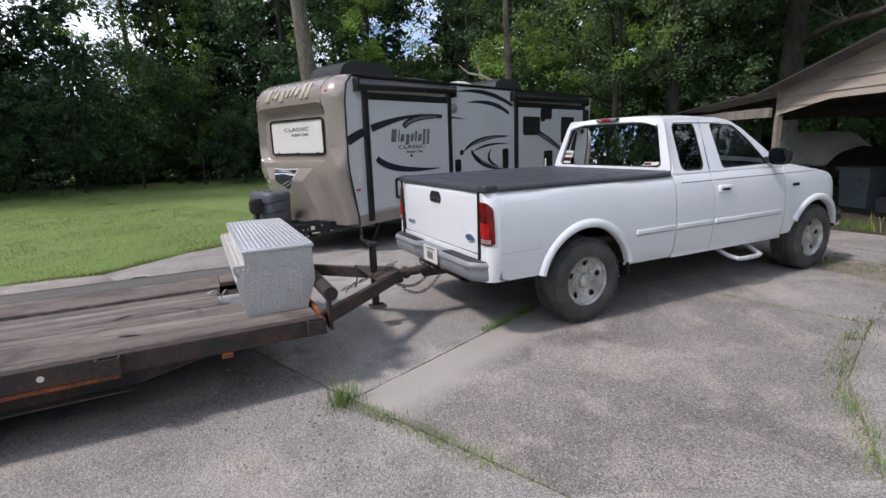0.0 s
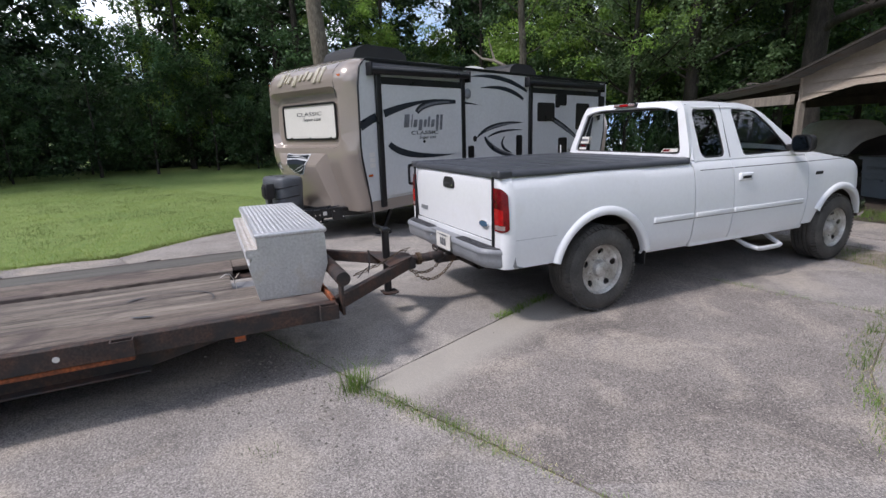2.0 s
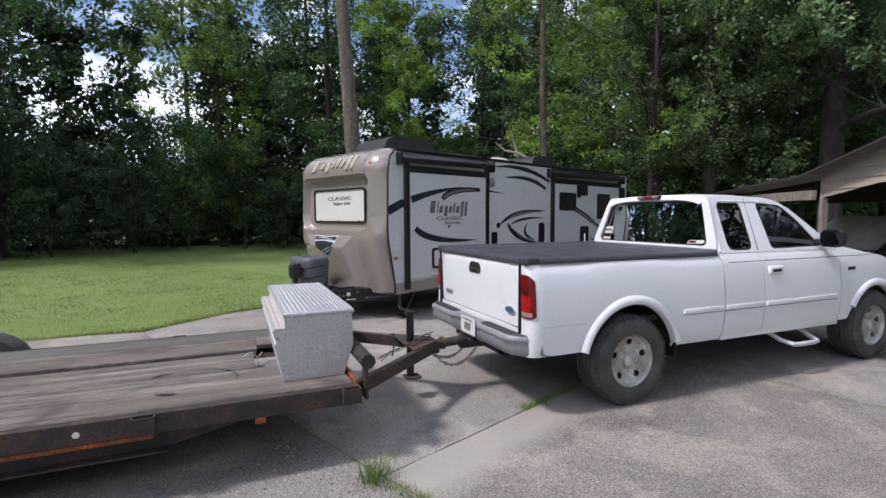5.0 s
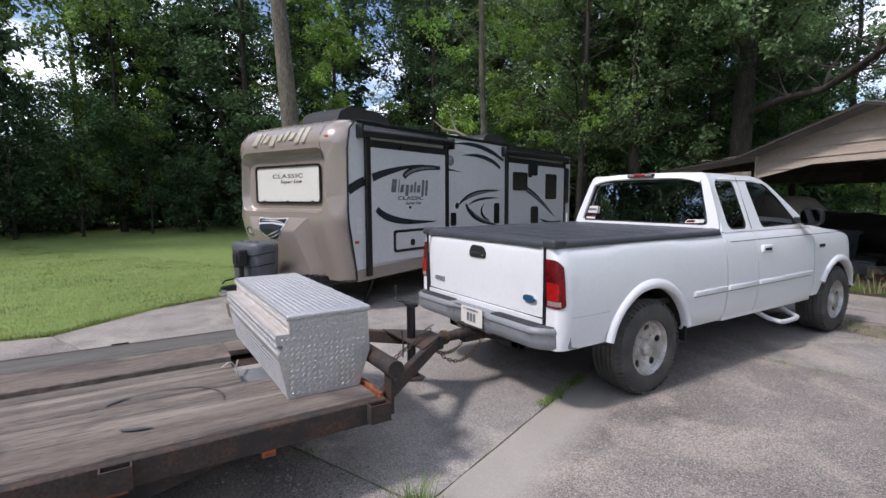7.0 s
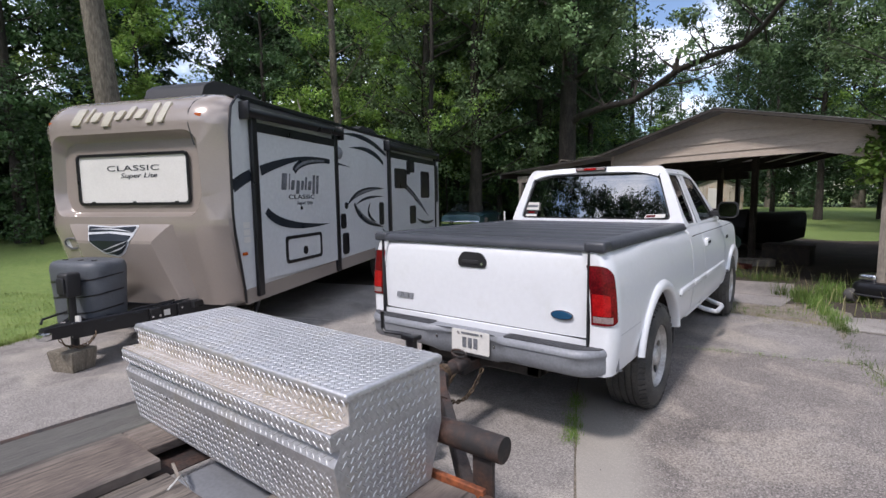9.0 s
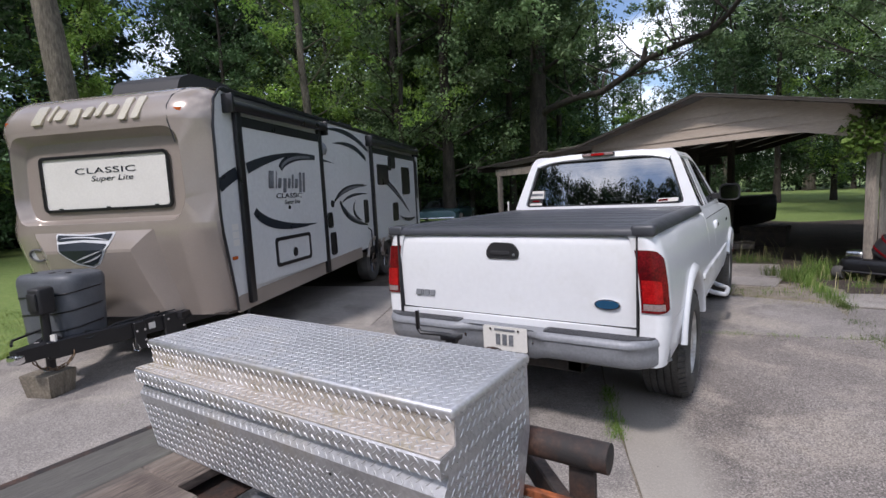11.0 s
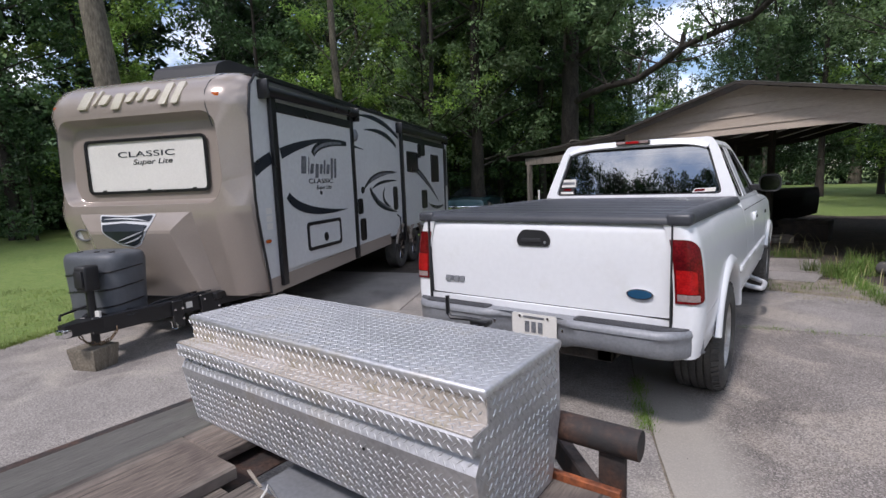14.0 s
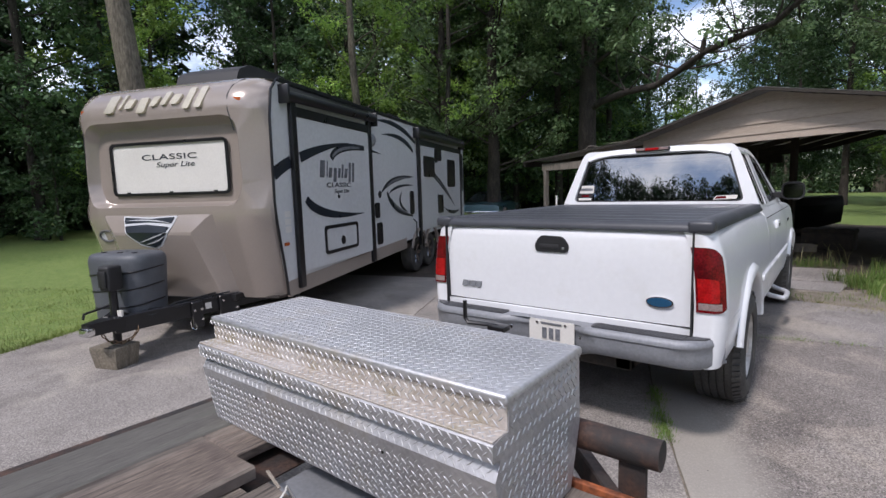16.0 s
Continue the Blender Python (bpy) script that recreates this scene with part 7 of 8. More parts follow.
def build_carport_things():
    # boat under a wrinkled grey cover, hull dark below
    B = thing("boat", CP @ pose(-2.0, 3.35, 0, 0, 0, 2), "small boat under a wrinkled grey cover in the carport", "boat")
    bm = bmesh.new()
    rows = []
    for k in range(29):
        t = k / 28
        x = -2.3 + 5.2 * t
        half = 0.86 * (1 - max(0.0, (t - 0.55) / 0.45) ** 2 * 0.85)
        top = 1.20 + 0.38 * math.exp(-max(0.0, (t - 0.30) / 0.07) ** 2) - 0.10 * max(0.0, t - 0.5)
        row = []
        for j in range(13):
            s = j / 6 - 1
            wr = 0.09 * noise.noise(Vector((x * 2.3, s * 2.2, 7))) + 0.045 * noise.noise(Vector((x * 6, s * 5, 2)))
            row.append(Vector((x, half * s, 0.78 + (top - 0.78) * (1 - abs(s) ** 2.2) + wr)))
        rows.append(row)
    grid(bm, rows[:13])
    part("cover", bm, mat("grey_boat_cover", (0.86, 0.87, 0.88), 0.5, var=0.10, scale=3), B, "wrinkled silver cover", smooth=70)
    bm = bmesh.new()
    grid(bm, rows[12:])
    part("bow_cover", bm, M_BLACK, B, "dark cover over the bow", smooth=70)
    bm = bmesh.new()
    rows = []
    for k in range(15):
        t = k / 14
        x = -2.25 + 5.1 * t
        half = 0.85 * (1 - max(0.0, (t - 0.55) / 0.45) ** 2 * 0.85)
        rows.append([Vector((x, half * a, z)) for a, z in ((-1, 0.80), (-0.97, 0.55), (-0.6, 0.38), (0, 0.32), (0.6, 0.38), (0.97, 0.55), (1, 0.80))])
    grid(bm, rows)
    part("hull", bm, M_RVBLACK, B, "black hull", smooth=50)
    part("boat_trailer_frame", bbox(-2.0, 3.1, -0.35, -0.28, 0.25, 0.34, 0.01), M_UNDER, B)
    part("boat_trailer_frame", bbox(-2.0, 3.1, 0.28, 0.35, 0.25, 0.34, 0.01), M_UNDER, B)
    for s in (-0.85, 0.85):
        part("trailer_tyre", lathe(bmesh.new(), [(0.1, -0.09), (0.24, -0.09), (0.28, -0.06), (0.28, 0.06), (0.24, 0.09), (0.1, 0.09)], 24, (-0.6, s, 0.28), "Y"), M_RUBBER, B)
    # wheeled storage bin
    G = thing("storage_bin", pose(-1.35, 9.85, -0.02, 0, 0, -20), "blue-grey plastic storage bin with a lid", "storage bin")
    M_BIN = mat("blue_grey_plastic", (0.16, 0.19, 0.22), 0.5, var=0.08)
    rows = [[Vector((x * s, y * s, z)) for x, y in rrect(-0.38, 0.38, -0.30, 0.30, 0.05, 3)] for z, s in ((0.0, 0.80), (0.01, 0.83), (0.50, 0.92), (0.51, 0.95), (0.56, 0.95), (0.57, 0.93), (0.80, 0.97))]
    bm = bmesh.new()
    vs = grid(bm, rows, close_v=True)
    bm.faces.new(vs[0][::-1])
    part("tub", bm, M_BIN, G)
    part("lid", bbox(-0.41, 0.41, -0.33, 0.33, 0.79, 0.86, 0.02, 2), M_BIN, G)
    for z in (0.35, 0.60):
        part("rib", bbox(-0.20, 0.20, -0.325, -0.28, z, z + 0.05, 0.01), M_BIN, G)
    # tilted green tub
    T = thing("plastic_tub", pose(0.05, 9.2, 0.22, 38, 12, 20), "green plastic tub lying tilted on scrap", "tub")
    rows = [[Vector((r * math.cos(2 * math.pi * k / 20), r * math.sin(2 * math.pi * k / 20), z)) for k in range(20)] for r, z in ((0.19, 0.0), (0.26, 0.36), (0.28, 0.37), (0.28, 0.40), (0.25, 0.40), (0.18, 0.03))]
    bm = bmesh.new()
    vs = grid(bm, rows, close_v=True)
    bm.faces.new(vs[0][::-1])
    bm.faces.new(vs[-1])
    part("tub_body", bm, mat("dull_green_plastic", (0.10, 0.17, 0.14), 0.55, var=0.1), T)
    # box, planks and scrap on the carport floor
    for x, y, rz, w, d, h, m, lab, nm in (
        (-0.62, 9.35, 12, 0.42, 0.35, 0.30, M_TANK, "small grey plastic crate on the carport floor", "crate"),
        (0.25, 8.55, -35, 1.1, 0.22, 0.10, mat("red_brown_paint", (0.20, 0.05, 0.035), 0.8, var=0.25), "red-brown painted board lying on the carport floor", "board"),
        (0.75, 8.9, 20, 0.7, 0.3, 0.16, M_POST, "pale scrap timber lying in the carport", "scrap timber"),
        (-0.15, 9.05, 55, 0.5, 0.34, 0.22, M_POST, "torn cardboard box among the scrap", "cardboard box"),
        (1.3, 9.6, -10, 0.9, 0.5, 0.45, M_UNDER, "dark metal drum rack in the carport", "metal rack"),
    ):
        o = thing(nm, pose(x, y, -0.02, 0, 0, rz), lab, nm.replace("_", " "))
        part("body", bbox(-w / 2, w / 2, -d / 2, d / 2, 0, h * 0.8, 0.02, 2), m, o)
        part("top", bbox(-w / 2 - 0.01, w / 2 + 0.01, -d / 2 - 0.01, d / 2 + 0.01, h * 0.8, h, 0.012), m, o)
    # black covered skiff further back
    K = thing("skiff", pose(0.30, 12.6, 0, 0, 0, 14), "black-covered skiff on the grass behind the carport", "skiff")
    rows = []
    for k in range(17):
        t = k / 16
        x = -1.4 + 2.6 * t
        half = 0.62 * (1 - max(0.0, (t - 0.6) / 0.4) ** 2 * 0.5)
        rows.append([Vector((x, half * a, z + 0.10 * max(0, t - 0.7) + 0.25 * (0.85 - min(z, 0.85)) * max(0.0, (t - 0.65) / 0.35) ** 1.3)) for a, z in ((-0.55, 0.15), (-0.85, 0.45), (-1, 0.80), (-0.7, 0.98), (0, 1.03), (0.7, 0.98), (1, 0.80), (0.85, 0.45), (0.55, 0.15))])
    bm = bmesh.new()
    vs = grid(bm, rows, close_v=True)
    bm.faces.new(vs[0])
    bm.faces.new(vs[-1][::-1])
    part("covered_hull", bm, M_BLACK, K, smooth=50)
    part("cradle", bbox(-0.9, 0.7, -0.3, 0.3, -0.04, 0.17, 0.02), M_UNDER, K)
    # ride-on mower by the board wall
    W = thing("ride_on_mower", pose(2.80, 5.35, 0.0, 0, 0, -28), "black and white ride-on mower parked in tall grass", "mower")
    rows = []
    for z, k in ((0.12, 0.96), (0.14, 1.0), (0.24, 1.0), (0.29, 0.95), (0.31, 0.86), (0.315, 0.4)):
        rows.append([Vector((u * k, v * k, z)) for u, v in rrect(-0.50, 0.55, -0.30, 0.30, 0.16, 5)])
    bm = bmesh.new()
    vs = grid(bm, rows, close_v=True)
    bm.faces.new(vs[-1])
    part("cutting_deck", bm, M_RVBLACK, W, "black pressed cutting deck", smooth=40)
    part("deck_rim", tube(bmesh.new(), [(u, v, 0.13) for u, v in rrect(-0.51, 0.56, -0.31, 0.31, 0.16, 5)] + [(0.56, 0.15, 0.13)], 0.016, 6), M_BLACK, W)
    part("silver_cover", bbox(-0.42, -0.20, -0.22, 0.02, 0.31, 0.42, 0.04, 3), M_CHROME, W)
    tilt = Matrix.Translation((0.05, -0.02, 0.44)) @ Matrix.Rotation(radians(38), 4, "Y")
    bm = lathe(bmesh.new(), [(0.0, 0.17), (0.10, 0.165), (0.17, 0.14), (0.20, 0.08), (0.205, -0.10), (0.17, -0.14), (0.0, -0.14)], 24, (0, 0, 0), "Z")
    bm.transform(tilt)
    part("engine_cover", bm, M_BLACK, W, "round black engine cover", smooth=40)
    for z, r in ((0.10, 0.204), (-0.05, 0.212)):
        bm = lathe(bmesh.new(), [(r - 0.004, z - 0.014), (r + 0.004, z - 0.012), (r + 0.004, z + 0.012), (r - 0.004, z + 0.014)], 24, (0, 0, 0), "Z")
        bm.transform(tilt)
        part("red_band", bm, M_RED, W)
    rows = []
    for k in range(9):
        t = k / 8
        y, z = 0.06 + 0.30 * t - 0.10 * t * t, 0.42 + 0.10 * t + 0.42 * t ** 2.2
        rows.append([Vector((0.36 + x * (1 - 0.25 * t * t), y - 0.05 * (abs(x) / 0.2) ** 2, z)) for x in (-0.20, -0.12, 0.0, 0.12, 0.20)])
    bm = bmesh.new()
    grid(bm, rows)
    bmesh.ops.recalc_face_normals(bm, faces=bm.faces)
    bmesh.ops.solidify(bm, geom=bm.faces[:], thickness=0.04)
    part("seat_shell", bm, M_PANEL, W, "white moulded seat shell", smooth=60)
    for x, y, r in ((-0.46, -0.27, 0.10), (0.48, -0.27, 0.10), (0.40, 0.40, 0.22), (-0.30, 0.40, 0.22)):
        part("wheel", lathe(bmesh.new(), [(0.0, 0.05), (r * 0.5, 0.05), (r * 0.85, 0.06), (r, 0.03), (r, -0.03), (r * 0.85, -0.06), (0, -0.05)], 20, (x, y, r)), M_RUBBER, W)
    part("handle_bar", tube(bmesh.new(), [(0.12, 0.22, 0.40), (0.16, 0.18, 0.72), (0.26, 0.12, 0.82), (0.40, 0.10, 0.84)], 0.014, 6), M_RVBLACK, W)
    # latch bar on the board wall
    L = thing("gate_bar", CP @ pose(5.16, 0.75, 1.05), "dark iron latch bar on the board wall", "latch")
    part("bar", bbox(0.0, 0.03, -0.25, 0.35, -0.03, 0.03, 0.006), M_UNDER, L)
    part("bracket", bbox(0.0, 0.05, -0.05, 0.02, -0.07, 0.07, 0.006), M_UNDER, L)


build_carport_things()


def build_far_car():
    """A dark teal old coupe beyond the camper."""
    V = thing("parked_coupe", pose(-11.2, 15.7, -0.03, 0, 0, 200), "dark blue-green old coupe parked on the grass", "car")
    M_TEAL = mat("dark_teal_paint", (0.035, 0.085, 0.105), 0.3, var=0.1, coat=0.4)
    M_PANE = mat("car_window_glass", (0.03, 0.035, 0.04), 0.08, var=0.05, spec=0.8)
    rows = []
    for y, z, w in ((-2.3, 0.55, 0.80), (-2.28, 0.78, 0.84), (-1.5, 0.84, 0.90), (-0.9, 0.88, 0.92), (0.9, 0.90, 0.92), (1.6, 0.86, 0.90), (2.25, 0.80, 0.85), (2.3, 0.55, 0.82)):
        rows.append([Vector((x * w, y, zz)) for x, zz in ((-1, 0.28), (-1.02, 0.55), (-0.98, z - 0.08), (-0.85, z), (0, z + 0.03), (0.85, z), (0.98, z - 0.08), (1.02, 0.55), (1, 0.28))])
    bm = bmesh.new()
    vs = grid(bm, rows)
    bm.faces.new(vs[0])
    bm.faces.new(vs[-1][::-1])
    part("body", bm, M_TEAL, V, smooth=40)
    rows = [[Vector((x * w, y, z)) for x in (-1, -0.5, 0, 0.5, 1)] for y, z, w in ((-1.1, 0.90, 0.80), (-0.55, 1.28, 0.62), (-0.2, 1.33, 0.62), (0.4, 1.31, 0.62), (1.35, 0.92, 0.78))]
    bm = bmesh.new()
    grid(bm, rows[1:4])
    part("roof", bm, M_TEAL, V, smooth=60)
    for a, b, nm in ((0, 1, "windscreen"), (3, 4, "rear_window")):
        bm = bmesh.new()
        grid(bm, rows[a:b + 1])
        part(nm, bm, M_PANE, V)
    for s in (-1, 1):
        bm = plate([(-1.0, 0.90), (-0.52, 1.27), (0.42, 1.29), (1.2, 0.92)], [], lambda u, v: Vector((s * (0.80 - 0.42 * (v - 0.9)), u, v)), 0.01)
        part("side_window", bm, M_PANE, V)
        for y in (-1.4, 1.45):
            part("wheel", lathe(bmesh.new(), [(0.0, 0.0), (0.18, 0.01), (0.20, 0.03), (0.30, 0.03), (0.33, 0.0), (0.33, -0.16), (0.18, -0.18)], 28, (s * 0.86, y, 0.33)), M_RUBBER, V)
    part("bumper", bbox(-0.82, 0.82, -2.42, -2.30, 0.42, 0.56, 0.03, 2), M_CHROME, V)
    part("bumper", bbox(-0.82, 0.82, 2.30, 2.42, 0.42, 0.56, 0.03, 2), M_CHROME, V)
    part("light_blue_patch", bbox(-0.86, -0.5, -2.325, -2.29, 0.58, 0.75, 0.01), mat("faded_blue_primer", (0.05, 0.13, 0.17), 0.6, var=0.1), V)


build_far_car()


def build_shed():
    S = thing("garden_shed", pose(-4.3, 36.0, 0, 0, 0, 12), "small tan shed with rust-stained walls across the lawn", "shed")
    M_SHED = mat("tan_shed_panel", (0.52, 0.46, 0.37), 0.7, var=0.1, scale=1.2, stretch=(2, 2, 0.4), stain=(0.34, 0.17, 0.08), stain_at=(0.52, 0.68))
    for k in range(8):
        part("wall_panel", bbox(-1.6 + 0.4 * k, -1.6 + 0.4 * k + 0.385, -1.3, -1.27, 0.0, 1.95, 0.005), M_SHED, S)
    for s in (-1, 1):
        part("side_wall", bbox(s * 1.58, s * 1.60, -1.28, 1.3, 0.0, 1.95), M_SHED, S)
    bm = plate([(-1.6, 1.95), (1.6, 1.95), (0, 2.55)], [], lambda u, v: Vector((u, -1.28, v)), 0.03)
    part("gable", bm, M_SHED, S)
    for s in (-1, 1):
        bm = bmesh.new()
        grid(bm, [[Vector((0, y, 2.62)), Vector((s * 1.8, y, 1.92))] for y in (-1.5, 1.5)])
        bmesh.ops.solidify(bm, geom=bm.faces[:], thickness=0.05)
        part("roof_slope", bm, M_ROOFEDGE, S)
    part("door", bbox(-0.5, 0.4, -1.33, -1.302, 0.05, 1.85, 0.006), M_PANEL, S, "white shed door")


build_shed()

# ---- trees ----
def leaves_mesh(name, centres, radii, counts, size, seed, squash=0.72):
    """Small pointed leaves in ragged clumps, one mesh; they lie like shingles, facing up and out of their clump."""
    rng = np.random.default_rng(seed)
    P, S, N = [], [], []
    for c, r, n in zip(centres, radii, counts):
        d = rng.normal(size=(n, 3))
        d /= np.linalg.norm(d, axis=1)[:, None]
        lump = 0.72 + 0.28 * np.sin(d[:, :1] * 4.1 + r * 37) * np.cos(d[:, 1:2] * 3.7 + r * 19)
        q = rng.random((n, 1)) ** (1 / 3.0) * lump
        P.append(np.array(c) + d * q * r * np.array([1, 1, squash]))
        S.append(rng.uniform(0.6, 1.35, n) * size)
        N.append(d * 0.55 + np.array([0, 0, 0.55]) + rng.normal(size=(n, 3)) * 0.42)
    P, S, N = np.concatenate(P), np.concatenate(S)[:, None], np.concatenate(N)
    n = len(P)
    N /= np.linalg.norm(N, axis=1)[:, None]
    a = np.cross(N, rng.normal(size=(n, 3)))
    a /= np.linalg.norm(a, axis=1)[:, None]
    b = np.cross(N, a)
    V = np.stack([P - a * S, P + b * S * 0.5 + N * S * 0.15, P + a * S, P - b * S * 0.5 + N * S * 0.15], 1).reshape(-1, 3)
    me = bpy.data.meshes.new(name)
    me.vertices.add(4 * n)
    me.vertices.foreach_set("co", V.ravel().astype(np.float32))
    me.loops.add(4 * n)
    me.loops.foreach_set("vertex_index", np.arange(4 * n, dtype=np.int32))
    me.polygons.add(n)
    me.polygons.foreach_set("loop_start", np.arange(0, 4 * n, 4, dtype=np.int32))
    me.update(calc_edges=True)
    me.validate()
    return me


def limb_path(start, d, length, bend, rnd, n=6):
    p, out = Vector(start), [Vector(start)]
    d = Vector(d).normalized()
    for _ in range(n):
        d = (d + Vector((rnd.uniform(-bend, bend), rnd.uniform(-bend, bend), rnd.uniform(-bend * 0.4, bend)))).normalized()
        p = p + d * length / n
        out.append(p.copy())
    return out


def build_tree(name, seed, height, crown0, radius, trunk_r, clumps, per_clump, leaf, bark, leaf_m, label, lean=(0, 0), clump_r=(0.9, 1.7), bare=False, crown_top=1.0):
    """A tapered trunk with limbs, each limb ending in ragged clumps of leaves."""
    rnd = random.Random(seed)
    T = thing(name, pose(0, 0, 0), label, "tree" if height > 6 else "shrub")
    n = 12
    line = [Vector((lean[0] * k / n + 0.12 * height / 18 * noise.noise(Vector((seed, k * 0.5, 0))), lean[1] * k / n + 0.12 * height / 18 * noise.noise(Vector((seed, k * 0.5, 9))), height * 0.93 * k / n - 0.05)) for k in range(n + 1)]
    line[0].x, line[0].y = 0, 0
    rs = [trunk_r * ((1 - 0.85 * (k / n)) + 0.35 * math.exp(-k * 1.6)) for k in range(n + 1)]
    bm = bmesh.new()
    tube(bm, line, rs, 12)
    centres, radii, counts = [], [], []
    limbs = max(6, int(clumps / 3.2))
    for i in range(limbs):
        t = crown0 / height + (0.95 - crown0 / height) * (i + rnd.random()) / limbs
        k = min(n - 1, int(t * n))
        at = line[k].lerp(line[k + 1], t * n - k)
        a = rnd.uniform(0, 2 * math.pi)
        s = (t * height - crown0) / (height - crown0)
        reach = radius * (0.45 + 0.75 * math.sin(math.pi * min(1, 0.18 + 0.82 * s))) * rnd.uniform(0.65, 1.15)
        path = limb_path(at, (math.cos(a), math.sin(a), 0.25 + 0.6 * s), reach, 0.22, rnd)
        wood = bmesh.new() if bare else bm
        tube(wood, path, [max(0.010, trunk_r * 0.17 * (1 - 0.85 * j / 6)) for j in range(7)], 6)
        if bare:
            part("limb", wood, bark, T, smooth=60)
        for j in (1, 2, 3, 4, 5, 6):
            if rnd.random() < (0.85 if j > 2 else 0.0 if bare else 0.6):
                big = rnd.uniform(*clump_r)
                hub = path[j] + Vector((rnd.uniform(-0.4, 0.4), rnd.uniform(-0.4, 0.4), rnd.uniform(-0.3, 0.5)))
                for _ in range(3):
                    centres.append(hub + Vector((rnd.uniform(-0.75, 0.75), rnd.uniform(-0.75, 0.75), rnd.uniform(-0.4, 0.4))) * big)
                    radii.append(big * rnd.uniform(0.40, 0.72))
                    counts.append(int(per_clump / 3 * rnd.uniform(0.5, 1.4)))
    part("trunk", bm, bark, T, smooth=60)
    me = leaves_mesh("crown", centres, radii, counts, leaf, seed)
    me.materials.append(leaf_m)
    c = new("crown", me)
    c.parent = T
    return T


def far_woods(spans, seed=9, leaf=0.22, many=40, name="far_woods"):
    """The depth of the woods behind the first trees: leaf masses too many to count, shade put into their colour."""
    rng = np.random.default_rng(seed)
    cs, rad, cnt = [], [], []
    for b0, b1, d, top, n in spans:
        for _ in range(n):
            b = rng.uniform(min(b0, b1), max(b0, b1))
            h = top * (0.82 + 0.28 * noise.noise(Vector((b * 0.35, d * 0.2, 1.0)))) if b < 130 else top * (0.95 + 0.04 * noise.noise(Vector((b * 0.9, 0, 1.0))))
            if 94.5 < b < 98.0 or 62.5 < b < 66.5 or 10.0 < b < 16.0:
                h = min(h, 7.0 if b > 60 else 5.5)
            z = h * rng.random() ** 0.8
            dd = d + rng.uniform(-2.0, 2.0)
            if noise.noise(Vector((b * 0.55, z * 0.30, 4.0))) < (-0.12 if 69 < b < 79 or b > 98 else -0.40) and z > 7 and b < 130:
                continue
            cs.append((2.5 - dd * math.sin(radians(b)), -3 + dd * math.cos(radians(b)), z))
            rad.append(rng.uniform(0.9, 1.7))
            cnt.append(many if not 124 <= b < 130 else many // 2)
    me = leaves_mesh(name, cs, rad, cnt, leaf, seed)
    me.materials.append(M_LEAF_SHADED)
    tagged(new(name, me), "deep dark green woods behind the first trees", "woods", kind="stuff")


